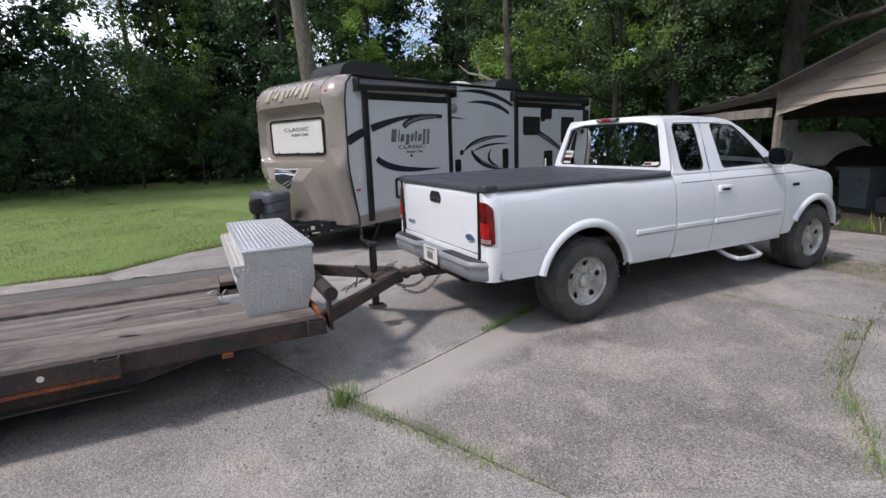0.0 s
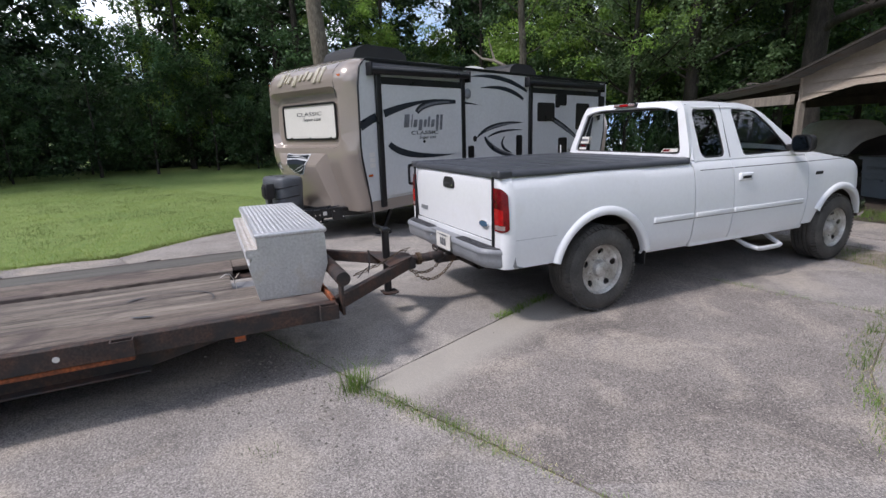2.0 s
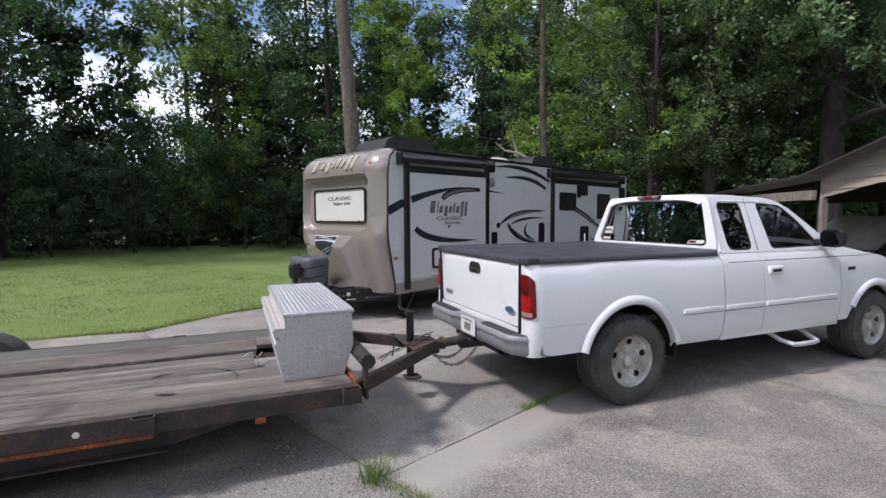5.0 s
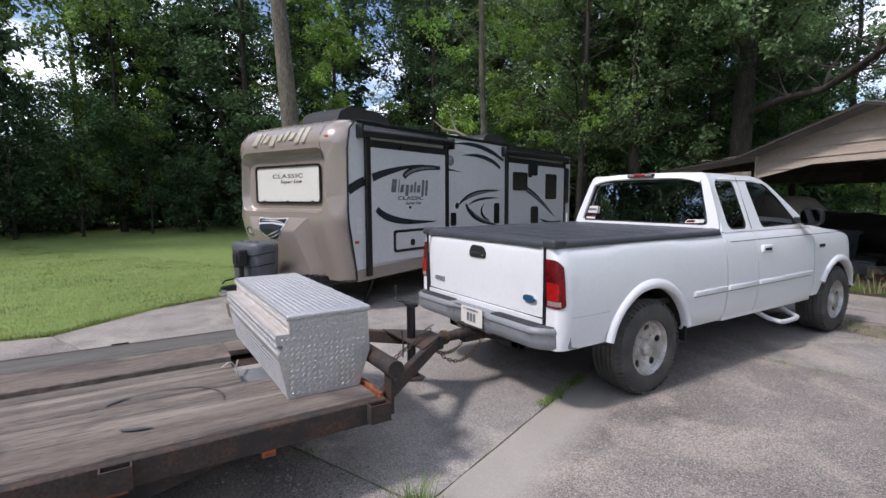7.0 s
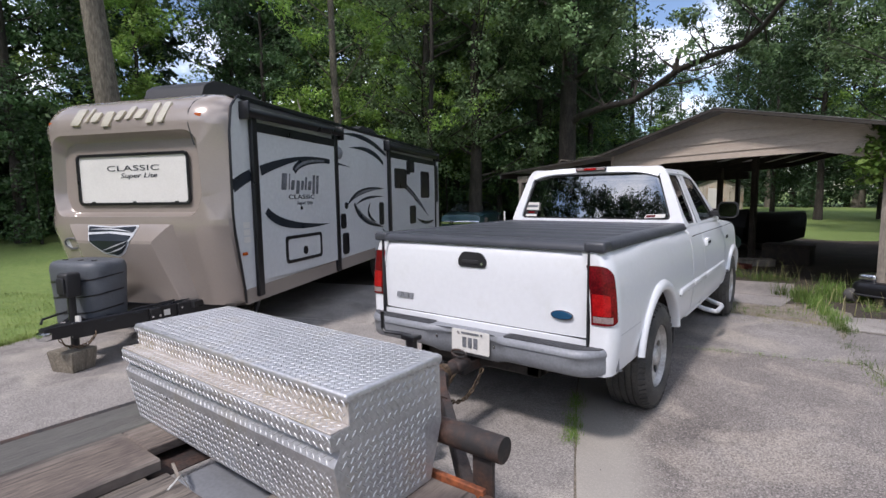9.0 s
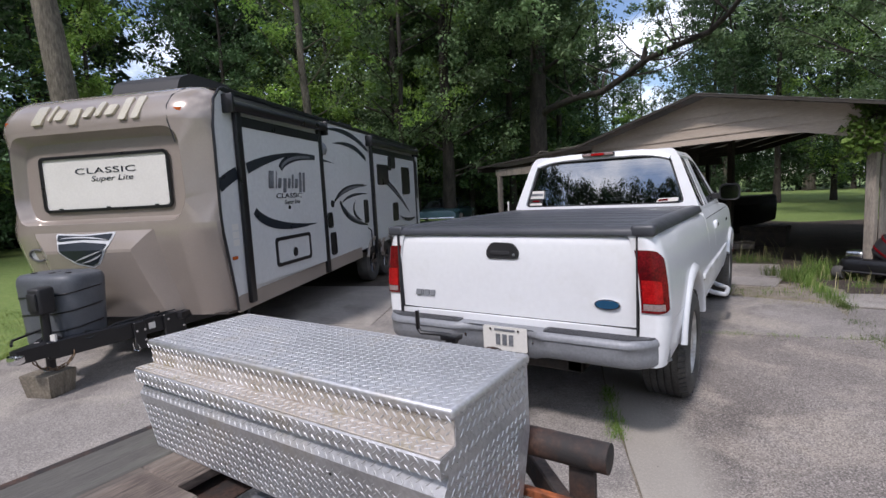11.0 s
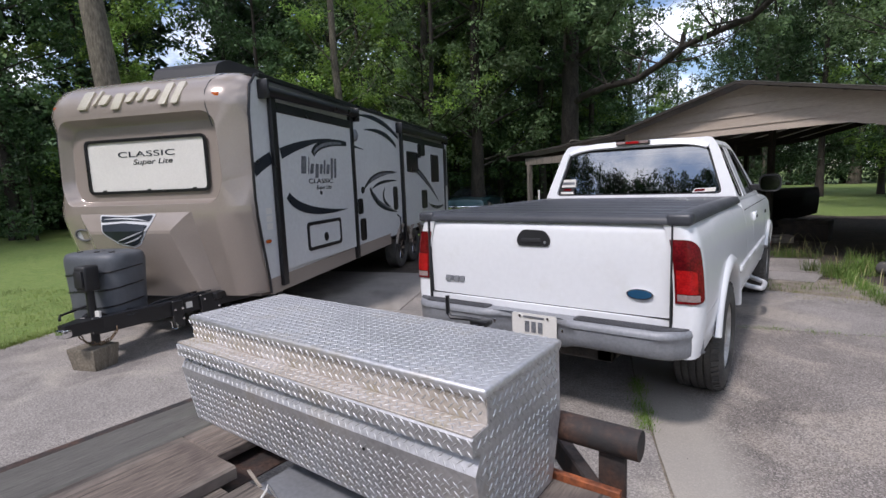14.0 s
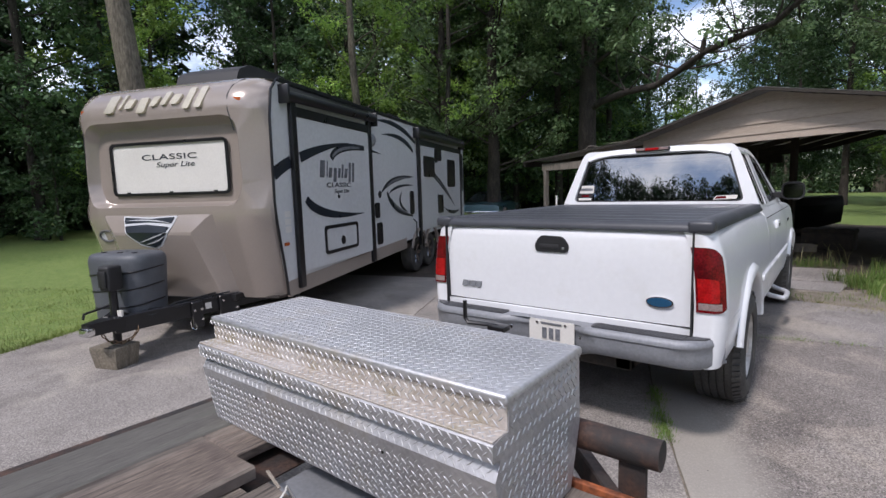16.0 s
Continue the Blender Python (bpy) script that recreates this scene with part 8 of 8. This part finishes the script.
def plant():
    rnd = random.Random(21)
    dark = "tall dark green broadleaf tree at the edge of the woods"
    near = [
        build_tree("woodland_tree", 1, 19, 1.0, 4.6, 0.15, 112, 190, 0.082, M_BARK_DARK, M_LEAF, dark, clump_r=(0.8, 1.5)),
        build_tree("woodland_tree", 2, 17, 0.8, 4.3, 0.13, 106, 190, 0.082, M_BARK_DARK, M_LEAF, dark, clump_r=(0.8, 1.45)),
        build_tree("woodland_tree", 3, 22, 1.8, 5.0, 0.19, 114, 190, 0.086, M_BARK_DARK, M_LEAF, dark, clump_r=(0.9, 1.6)),
        build_tree("woodland_tree", 5, 16, 1.4, 3.9, 0.15, 100, 205, 0.074, M_BARK_DARK, M_LEAF_BRIGHT, "leafy bright green tree, its sunlit look in the leaf colour", clump_r=(0.7, 1.3)),
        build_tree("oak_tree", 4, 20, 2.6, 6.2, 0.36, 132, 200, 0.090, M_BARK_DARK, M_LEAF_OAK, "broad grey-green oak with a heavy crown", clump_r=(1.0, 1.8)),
    ]
    far = [
        build_tree("woodland_tree", 6, 21, 3.0, 4.6, 0.22, 60, 95, 0.14, M_BARK_DARK, M_LEAF, dark, clump_r=(1.1, 1.9)),
        build_tree("woodland_tree", 7, 18, 2.0, 4.2, 0.20, 56, 95, 0.14, M_BARK_DARK, M_LEAF, dark, clump_r=(1.1, 1.9)),
        build_tree("woodland_tree", 8, 23, 4.5, 5.0, 0.26, 60, 95, 0.15, M_BARK_DARK, M_LEAF, dark, clump_r=(1.1, 1.9)),
    ]
    under = [
        build_tree("understory_shrub", 11, 5.0, 0.2, 2.3, 0.05, 36, 130, 0.065, M_BARK_DARK, M_LEAF, "dense dark shrub under the trees", clump_r=(0.6, 1.0)),
        build_tree("understory_shrub", 12, 3.6, 0.1, 2.0, 0.04, 30, 130, 0.062, M_BARK_DARK, M_LEAF, "dense dark shrub under the trees", clump_r=(0.5, 0.9)),
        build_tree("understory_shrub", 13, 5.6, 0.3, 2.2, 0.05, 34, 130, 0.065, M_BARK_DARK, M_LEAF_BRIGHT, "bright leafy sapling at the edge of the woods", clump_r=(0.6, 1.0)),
    ]
    used = set()

    def put(kind, x, y, turn, scale):
        key = kind.name
        m = pose(x, y, -0.05, 0, 0, turn)
        if key in used:
            ob = copy_thing(kind, m)
        else:
            used.add(key)
            ob = kind
            ob.matrix_basis = m
        ob.scale = (scale, scale, scale * rnd.uniform(0.92, 1.1))
        tagged(ob, group="trees of the woods")
        return ob

    # the edge of the woods: bearing left of the drive's length, and distance from (2.5, -3)
    edge = [(125, 25), (112, 26), (100, 27), (92, 27.5), (84, 27), (76, 26), (68, 25.5), (60, 25), (52, 24), (44, 24), (36, 26), (29, 30), (22, 33)]
    def dist(b):
        for (b0, d0), (b1, d1) in zip(edge, edge[1:]):
            if b <= b0 and b >= b1:
                return d0 + (d1 - d0) * (b0 - b) / (b0 - b1)
        return edge[-1][1]
    def at(b, d):
        return 2.5 - d * math.sin(radians(b)), -3 + d * math.cos(radians(b))
    b = 122.0
    while b > 20:
        gap = 92 < b < 101
        low = 61.5 < b < 69.0
        for row, dd in enumerate((0.6, 5.0)):
            if gap:
                continue
            d = dist(b) + dd + rnd.uniform(-1.0, 1.0)
            x, y = at(b + rnd.uniform(-1.5, 1.5) + (2.5 if row == 1 else 0), d)
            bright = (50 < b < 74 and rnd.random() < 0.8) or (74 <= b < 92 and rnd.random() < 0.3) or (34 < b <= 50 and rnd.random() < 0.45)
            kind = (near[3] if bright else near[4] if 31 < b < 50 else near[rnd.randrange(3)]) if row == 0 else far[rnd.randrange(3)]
            put(kind, x, y, rnd.uniform(0, 360), rnd.uniform(0.56, 0.66) if low else rnd.uniform(0.85, 1.15))
        b -= 360 * 5.0 / (2 * math.pi * dist(b)) * rnd.uniform(0.8, 1.15)
    b = 123.0
    while b > 18:
        for dd in (-1.0, 2.0):
            d = dist(b) + dd + rnd.uniform(-0.6, 0.6)
            x, y = at(b + rnd.uniform(-1, 1), d)
            kind = under[2] if 20 < b < 64 and rnd.random() < 0.4 else under[rnd.randrange(2)]
            put(kind, x, y, rnd.uniform(0, 360), rnd.uniform(0.8, 1.25))
        b -= 360 * 2.6 / (2 * math.pi * dist(b)) * rnd.uniform(0.8, 1.2)
    # woods far across the lawn
    for bb, d in ((18, 40), (13, 54), (8, 62), (3, 61), (-1, 62), (-5, 60), (-9, 56), (-13, 50), (-18, 42), (-23, 36), (-28, 33), (16, 46), (-7, 66), (5, 68)):
        x, y = at(bb, d)
        put(far[rnd.randrange(3)], x, y, rnd.uniform(0, 360), 0.62 if 9 < bb < 17 else rnd.uniform(0.9, 1.2))
        x, y = at(bb + 1.5, d - 1)
        put(under[rnd.randrange(2)], x, y, rnd.uniform(0, 360), rnd.uniform(0.9, 1.3))
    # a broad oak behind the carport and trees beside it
    # oak at -20.5 is added: foliage over the roof, and shade on the soil
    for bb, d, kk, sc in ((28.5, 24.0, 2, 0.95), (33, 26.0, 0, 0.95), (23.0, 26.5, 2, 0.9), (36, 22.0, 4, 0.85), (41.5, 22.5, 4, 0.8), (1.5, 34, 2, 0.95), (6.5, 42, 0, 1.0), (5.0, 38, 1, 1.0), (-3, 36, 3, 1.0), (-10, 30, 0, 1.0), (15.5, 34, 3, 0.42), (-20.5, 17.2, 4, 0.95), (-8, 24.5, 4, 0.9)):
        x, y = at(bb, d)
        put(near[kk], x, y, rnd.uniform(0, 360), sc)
    # woods behind the camera, seen only in the glass
    for k in range(24):
        bb = 128 + 200 * k / 23
        d = (30 if bb < 142 else 42) + rnd.uniform(-2, 2)
        a = radians(bb)
        x, y = 2.5 - d * math.sin(a), -3 + d * math.cos(a)
        put(far[k % 3], x, y, rnd.uniform(0, 360), rnd.uniform(0.88, 1.05) if bb < 142 or bb > 262 else rnd.uniform(0.56, 0.70))
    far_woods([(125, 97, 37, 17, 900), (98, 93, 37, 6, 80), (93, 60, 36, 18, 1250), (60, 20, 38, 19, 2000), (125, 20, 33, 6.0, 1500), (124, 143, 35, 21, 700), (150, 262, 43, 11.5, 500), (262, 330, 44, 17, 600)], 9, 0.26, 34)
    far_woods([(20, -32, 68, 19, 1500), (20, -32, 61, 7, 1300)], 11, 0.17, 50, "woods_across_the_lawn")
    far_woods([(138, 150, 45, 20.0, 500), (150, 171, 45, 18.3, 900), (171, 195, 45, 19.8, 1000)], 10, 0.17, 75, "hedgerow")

    for kind in near + far + under:
        if kind.name not in used:
            x, y = at(rnd.uniform(150, 300), 40)
            put(kind, x, y, 0, 1.0)

    # the tall bare trunk and the slimmer ones beside the camper
    t = build_tree("tall_tree", 31, 19, 9.5, 3.4, 0.21, 34, 110, 0.15, M_BARK, M_LEAF, "tall grey trunk with its crown high above the camper", lean=(-1.4, -0.8), bare=True)
    t.matrix_basis = pose(-7.17, -0.36, -0.05)
    for x, y, seed, r, lab in ((-9.62, 6.22, 32, 0.14, "slim pale trunk with sparse bright leaves behind the camper"), (-10.9, 12.0, 33, 0.13, "slim dark brown trunk with sparse bright leaves behind the camper")):
        t = build_tree("slim_tree", seed, 17, 4.2 if seed == 32 else 2.6, 3.2, r, 64 if seed == 32 else 56, 190, 0.055, M_BARK if seed == 32 else M_BARK_DARK, M_LEAF_BRIGHT, lab, lean=(-0.5, 0.2) if seed == 32 else (0.5, 0.1), clump_r=(0.45, 1.0), bare=True)
        t.matrix_basis = pose(x, y, -0.05)
    for x, y, seed, r, h in ((4.35, 57.0, 41, 0.46, 17), (-2.7, 56.0, 42, 0.22, 15), (0.9, 58.0, 43, 0.20, 15)):
        t = build_tree("old_oak", seed, h, 7.5, 4.0, r, 24, 90, 0.20, M_BARK, M_LEAF, "old pale-barked tree at the far side of the lawn", lean=(0.8 if r > 0.4 else -0.3, 0.0), bare=True)
        t.matrix_basis = pose(x, y, -0.05)
    # dead branch leaning from the slim trunk
    D = thing("dead_branch", pose(-9.62, 6.22, 0), "bare pale dead branch leaning from the slim trunk", "branch")
    bm = bmesh.new()
    tube(bm, [(0.0, 0.05, 3.1), (-0.4, -0.25, 3.5), (-0.8, -0.5, 3.75), (-1.1, -0.8, 3.85), (-1.4, -1.0, 4.15)], [0.07, 0.06, 0.05, 0.035, 0.015], 7)
    tube(bm, [(-0.8, -0.5, 3.75), (-1.0, -0.5, 4.1), (-1.05, -0.6, 4.5)], [0.035, 0.025, 0.01], 6)
    part("branch_wood", bm, M_POST, D)
    # the oak behind the carport: a heavy dark trunk and one long limb that reaches out over the roof
    O = thing("carport_oak", pose(0, 0, 0), "heavy dark oak with a long limb reaching over the carport", "tree")
    rr = random.Random(5)
    trunk = [Vector(p) for p in ((-6.85, 16.6, -0.05), (-6.95, 16.55, 2.0), (-6.92, 16.5, 4.0), (-6.90, 16.5, 6.0), (-6.75, 16.45, 9.0), (-6.9, 16.4, 12.5), (-6.6, 16.5, 15.0))]
    part("trunk", tube(bmesh.new(), trunk, [0.46, 0.37, 0.35, 0.33, 0.27, 0.17, 0.06], 14), M_BARK_DARK, O, smooth=60)
    main = [Vector(p) for p in ((-6.85, 16.5, 4.55), (-6.29, 16.3, 4.79), (-5.15, 16.0, 4.98), (-3.93, 15.5, 4.98), (-3.06, 15.0, 5.28), (-2.15, 14.4, 5.62), (-1.16, 13.8, 5.74), (-0.21, 13.2, 5.80), (0.34, 12.6, 6.05), (0.9, 11.9, 6.5), (1.7, 11.2, 7.3))]
    part("limb", tube(bmesh.new(), main, [0.16, 0.14, 0.125, 0.115, 0.11, 0.10, 0.09, 0.085, 0.075, 0.055, 0.03], 12), M_BARK_DARK, O, smooth=60)
    part("broken_stub", tube(bmesh.new(), [(-2.25, 14.4, 5.6), (-2.2, 14.3, 5.9), (-2.05, 14.2, 6.27)], [0.09, 0.075, 0.05], 8), M_BARK_DARK, O, smooth=60)
    cs, rad, cnt = [], [], []
    for p in main[1:]:
        for _ in range(3):
            path = limb_path(p, (rr.uniform(-1, 1), rr.uniform(-1, 1), rr.uniform(-0.3, 1)), rr.uniform(1.2, 3.0), 0.3, rr)
            part("twig", tube(bmesh.new(), path, [0.035 * (1 - 0.8 * j / 6) for j in range(7)], 5), M_BARK_DARK, O)
            if rr.random() < 0.55:
                cs.append(path[-1]); rad.append(rr.uniform(0.4, 0.8)); cnt.append(150)
    for k in range(26):
        z = 5.6 + 8.6 * k / 25
        q = trunk[3].lerp(trunk[-1], (z - 6.0) / 9.0) if z > 6 else trunk[3]
        a = rr.uniform(0, 2 * math.pi)
        path = limb_path((q.x, q.y, z), (math.cos(a), math.sin(a), 0.3), rr.uniform(2.4, 4.4) * (1.0 if z < 11 else 0.75), 0.25, rr)
        part("limb", tube(bmesh.new(), path, [0.085 * (1 - 0.85 * j / 6) for j in range(7)], 6), M_BARK_DARK, O)
        for j in (3, 4, 5, 6):
            for _ in range(3):
                cs.append(path[j] + Vector((rr.uniform(-0.8, 0.8), rr.uniform(-0.8, 0.8), rr.uniform(-0.3, 0.6)))); rad.append(rr.uniform(0.45, 0.95)); cnt.append(120)
    me = leaves_mesh("crown", cs, rad, cnt, 0.085, 77)
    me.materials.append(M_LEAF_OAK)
    c = new("crown", me)
    c.parent = O


def vine():
    """Leafy vine over the top corner of the board wall."""
    V = thing("climbing_vine", CP @ pose(5.1, 0.1, 0), "green leafy vine hanging over the corner of the board wall", "vine")
    rnd = random.Random(12)
    bm = bmesh.new()
    cs, rad, cnt = [], [], []
    for k in range(34):
        x = rnd.uniform(-0.25, 1.3)
        top = 2.45 - 0.12 * max(0.0, x)
        drop = (0.75 if x < 0.1 else 0.62) * rnd.uniform(0.5, 1.1)
        y = rnd.uniform(-0.16, 0.02)
        pts = [Vector((x + rnd.uniform(-0.04, 0.04) * j, y - 0.02 * j, top - drop * j / 5)) for j in range(6)]
        tube(bm, pts, 0.006, 5)
        for p in pts:
            cs.append(p); rad.append(rnd.uniform(0.07, 0.14)); cnt.append(14)
    part("stem", bm, M_BARK, V)
    me = leaves_mesh("leaf_mass", cs, rad, cnt, 0.055, 78)
    me.materials.append(M_LEAF_BRIGHT)
    c = new("leaf_mass", me)
    c.parent = V


plant()
vine()


# ---- grass and weeds ----
def blades(name, spots, material, label, seed=1, category="grass"):
    """Bent blades of grass; spots: rows of x, y, how many, height, spread."""
    rng = np.random.default_rng(seed)
    V, F = [], []
    base = 0
    for x, y, n, h, s in spots:
        n = int(n)
        p = np.stack([x + rng.normal(size=n) * s, y + rng.normal(size=n) * s, np.full(n, -0.02)], 1)
        a = rng.uniform(0, 2 * np.pi, n)
        out = np.stack([np.cos(a), np.sin(a), np.zeros(n)], 1)
        side = np.stack([-np.sin(a), np.cos(a), np.zeros(n)], 1)
        hh = h * rng.uniform(0.45, 1.15, n)[:, None]
        lean = rng.uniform(0.15, 0.95, n)[:, None] * hh
        w = (0.0016 + 0.0065 * hh)
        up = np.array([0, 0, 1.0])
        m = p + out * lean * 0.35 + up * hh * 0.6
        t = p + out * lean + up * hh * 0.95
        V.append(np.stack([p - side * w, p + side * w, m + side * w * 0.8, m - side * w * 0.8, t], 1).reshape(-1, 3))
        k = base + 5 * np.arange(n)
        F += [(int(i), int(i + 1), int(i + 2), int(i + 3)) for i in k] + [(int(i + 3), int(i + 2), int(i + 4)) for i in k]
        base += 5 * n
    me = bpy.data.meshes.new(name)
    me.from_pydata(np.concatenate(V).tolist(), [], F)
    me.materials.append(material)
    return tagged(new(name, me), label, category, kind="stuff")


def along(pts, step, n, h, s, rnd, skip=0.0):
    out = []
    for a, b in zip(pts, pts[1:]):
        a, b = Vector(a), Vector(b)
        k = max(1, int((b - a).length / step))
        for i in range(k):
            if rnd.random() >= skip:
                p = a.lerp(b, (i + rnd.random()) / k)
                out.append((p.x, p.y, n * rnd.uniform(0.5, 1.4), h * rnd.uniform(0.6, 1.3), s))
    return out


def sow():
    rnd = random.Random(6)
    crack = [(1.32, -2.38), (1.67, -2.16), (2.33, -1.84), (2.60, -1.73)]
    spots = [(1.30, -2.39, 120, 0.14, 0.065), (1.30, -2.39, 55, 0.25, 0.045), (0.80, -2.53, 60, 0.05, 0.05), (0.40, -2.70, 70, 0.05, 0.06), (1.75, -3.0, 40, 0.06, 0.04), (-2.84, -2.15, 26, 0.04, 0.03), (-2.54, -2.22, 14, 0.03, 0.02)]
    spots += along([(1.36, -2.34), (1.67, -2.16), (2.36, -1.83)], 0.03, 60, 0.055, 0.042, rnd, 0.15)
    spots += along([(2.36, -1.83), (3.2, -1.45)], 0.04, 34, 0.04, 0.03, rnd, 0.4)
    spots += along([(-0.35, -2.98), (1.15, -2.38)], 0.035, 44, 0.035, 0.04, rnd, 0.3)
    spots += along([(1.15, -1.95), (0.85, -1.3)], 0.1, 6, 0.03, 0.015, rnd, 0.5)
    spots += along([(0.68, -0.92), (0.40, -0.15)], 0.03, 46, 0.06, 0.032, rnd)
    spots += along([(0.86, 1.68), (2.28, 2.02)], 0.035, 36, 0.045, 0.04, rnd, 0.3)
    spots += along([(2.28, 2.02), (4.5, 1.45)], 0.08, 26, 0.045, 0.05, rnd, 0.45)
    weed = [(2.28, 1.95), (2.42, 1.37), (2.73, 0.60), (3.08, 0.14), (3.36, -0.28)]
    spots += along(weed, 0.035, 24, 0.075, 0.05, rnd, 0.3)
    spots += along([(2.28, 2.0), (2.12, 3.3)], 0.05, 30, 0.05, 0.06, rnd, 0.5)
    # verge past the slabs: a tall ragged clump that tapers along the slab's edge, low weeds in the soil, a strip along the carport
    for _ in range(46):
        spots.append((rnd.uniform(0.7, 1.8), rnd.gauss(4.05, 0.16), 16, rnd.uniform(0.03, 0.09), 0.10))
    for a, b, n, h, w in (((1.72, 5.5), (1.90, 4.55), 22, 0.24, 0.10), ((2.05, 6.3), (2.2, 5.2), 18, 0.27, 0.16), ((1.90, 4.5), (2.10, 3.75), 12, 0.15, 0.06), ((2.08, 3.75), (2.17, 3.25), 10, 0.10, 0.04), ((2.4, 5.2), (2.5, 4.6), 9, 0.10, 0.14)):
        for _ in range(n):
            t = rnd.random()
            spots.append((a[0] + (b[0] - a[0]) * t + rnd.gauss(0, w), a[1] + (b[1] - a[1]) * t + rnd.gauss(0, w), 46, h * rnd.uniform(0.35, 1.25), 0.055))
    for _ in range(95):
        spots.append((rnd.uniform(-1.4, 1.6), rnd.gauss(7.05, 0.20), 34, rnd.uniform(0.05, 0.17), 0.09))
    blades("weed_blades", spots, M_WEED, "green weeds growing in the joints and along the verge", 3, "weeds")
    dry = along(weed, 0.035, 26, 0.04, 0.07, rnd) + along(crack, 0.03, 40, 0.035, 0.045, rnd) + along([(0.9, 3.32), (2.1, 3.38)], 0.05, 20, 0.04, 0.06, rnd) + along([(0.9, 1.66), (2.28, 1.86)], 0.06, 14, 0.03, 0.04, rnd)
    for _ in range(45):
        dry.append((rnd.uniform(1.6, 3.0), rnd.uniform(4.0, 7.0), 5, rnd.uniform(0.10, 0.34), 0.15))
    for _ in range(26):
        dry.append((rnd.uniform(0.0, 1.7), rnd.gauss(7.1, 0.25), 5, rnd.uniform(0.12, 0.45), 0.12))
    dry += along([(0.95, 3.72), (1.5, 3.66), (2.0, 3.55)], 0.04, 30, 0.035, 0.05, rnd)
    blades("straw_blades", dry, M_STRAW, "dry straw-coloured stems among the weeds", 4, "dry grass")
    lawn = []
    for _ in range(6200):
        d = rnd.uniform(0, 1) ** 1.25 * 18
        t = rnd.uniform(-1.0, 1.6)
        ex, ey = -3.9 - 1.75 * t, -5.4 + 3.35 * t
        lawn.append((ex - d * 0.88 - 0.05, ey - d * 0.46, 13, 0.05, 0.11))
    lawn += along([(-4.0, -6.5), (-4.1, -5.0), (-4.05, -4.45), (-5.0, -3.3), (-5.6, -2.0), (-6.25, -0.6), (-6.2, 2.0)], 0.03, 40, 0.07, 0.06, rnd)
    blades("lawn_blades", lawn, M_GRASS, "short mown grass beside the concrete", 5)


sow()


def gravel():
    """Small loose stones on the concrete."""
    rng = np.random.default_rng(14)
    n1, n2 = 700, 700
    x = np.concatenate([rng.normal(0.95, 0.6, n1), rng.uniform(-0.5, 4.6, n2)])
    y = np.concatenate([-2.75 + 0.30 * (x[:n1] - 0.95) - 0.12 + rng.normal(0, 0.22, n1), rng.uniform(-3.6, 1.4, n2)])
    r = np.concatenate([rng.uniform(0.003, 0.012, n1), rng.uniform(0.002, 0.006, n2)])
    V, F = [], []
    for i, (a, b, c) in enumerate(zip(x, y, r)):
        k = rng.uniform(0.7, 1.3, 6) * c
        V += [(a + k[0], b, c * 0.2), (a, b + k[1], c * 0.3), (a - k[2], b, c * 0.2), (a, b - k[3], c * 0.3), (a, b, k[4] * 0.9), (a, b, -c * 0.3)]
        F += [(6 * i + p, 6 * i + (p + 1) % 4, 6 * i + 4) for p in range(4)] + [(6 * i + (p + 1) % 4, 6 * i + p, 6 * i + 5) for p in range(4)]
    me = bpy.data.meshes.new("loose_gravel")
    me.from_pydata(V, [], F)
    me.materials.append(mat("pale_gravel", (0.30, 0.27, 0.24), 0.9, var=0.25, island=0.5))
    tagged(new("loose_gravel", me), "small pale stones scattered over the concrete", "gravel", kind="stuff")


gravel()
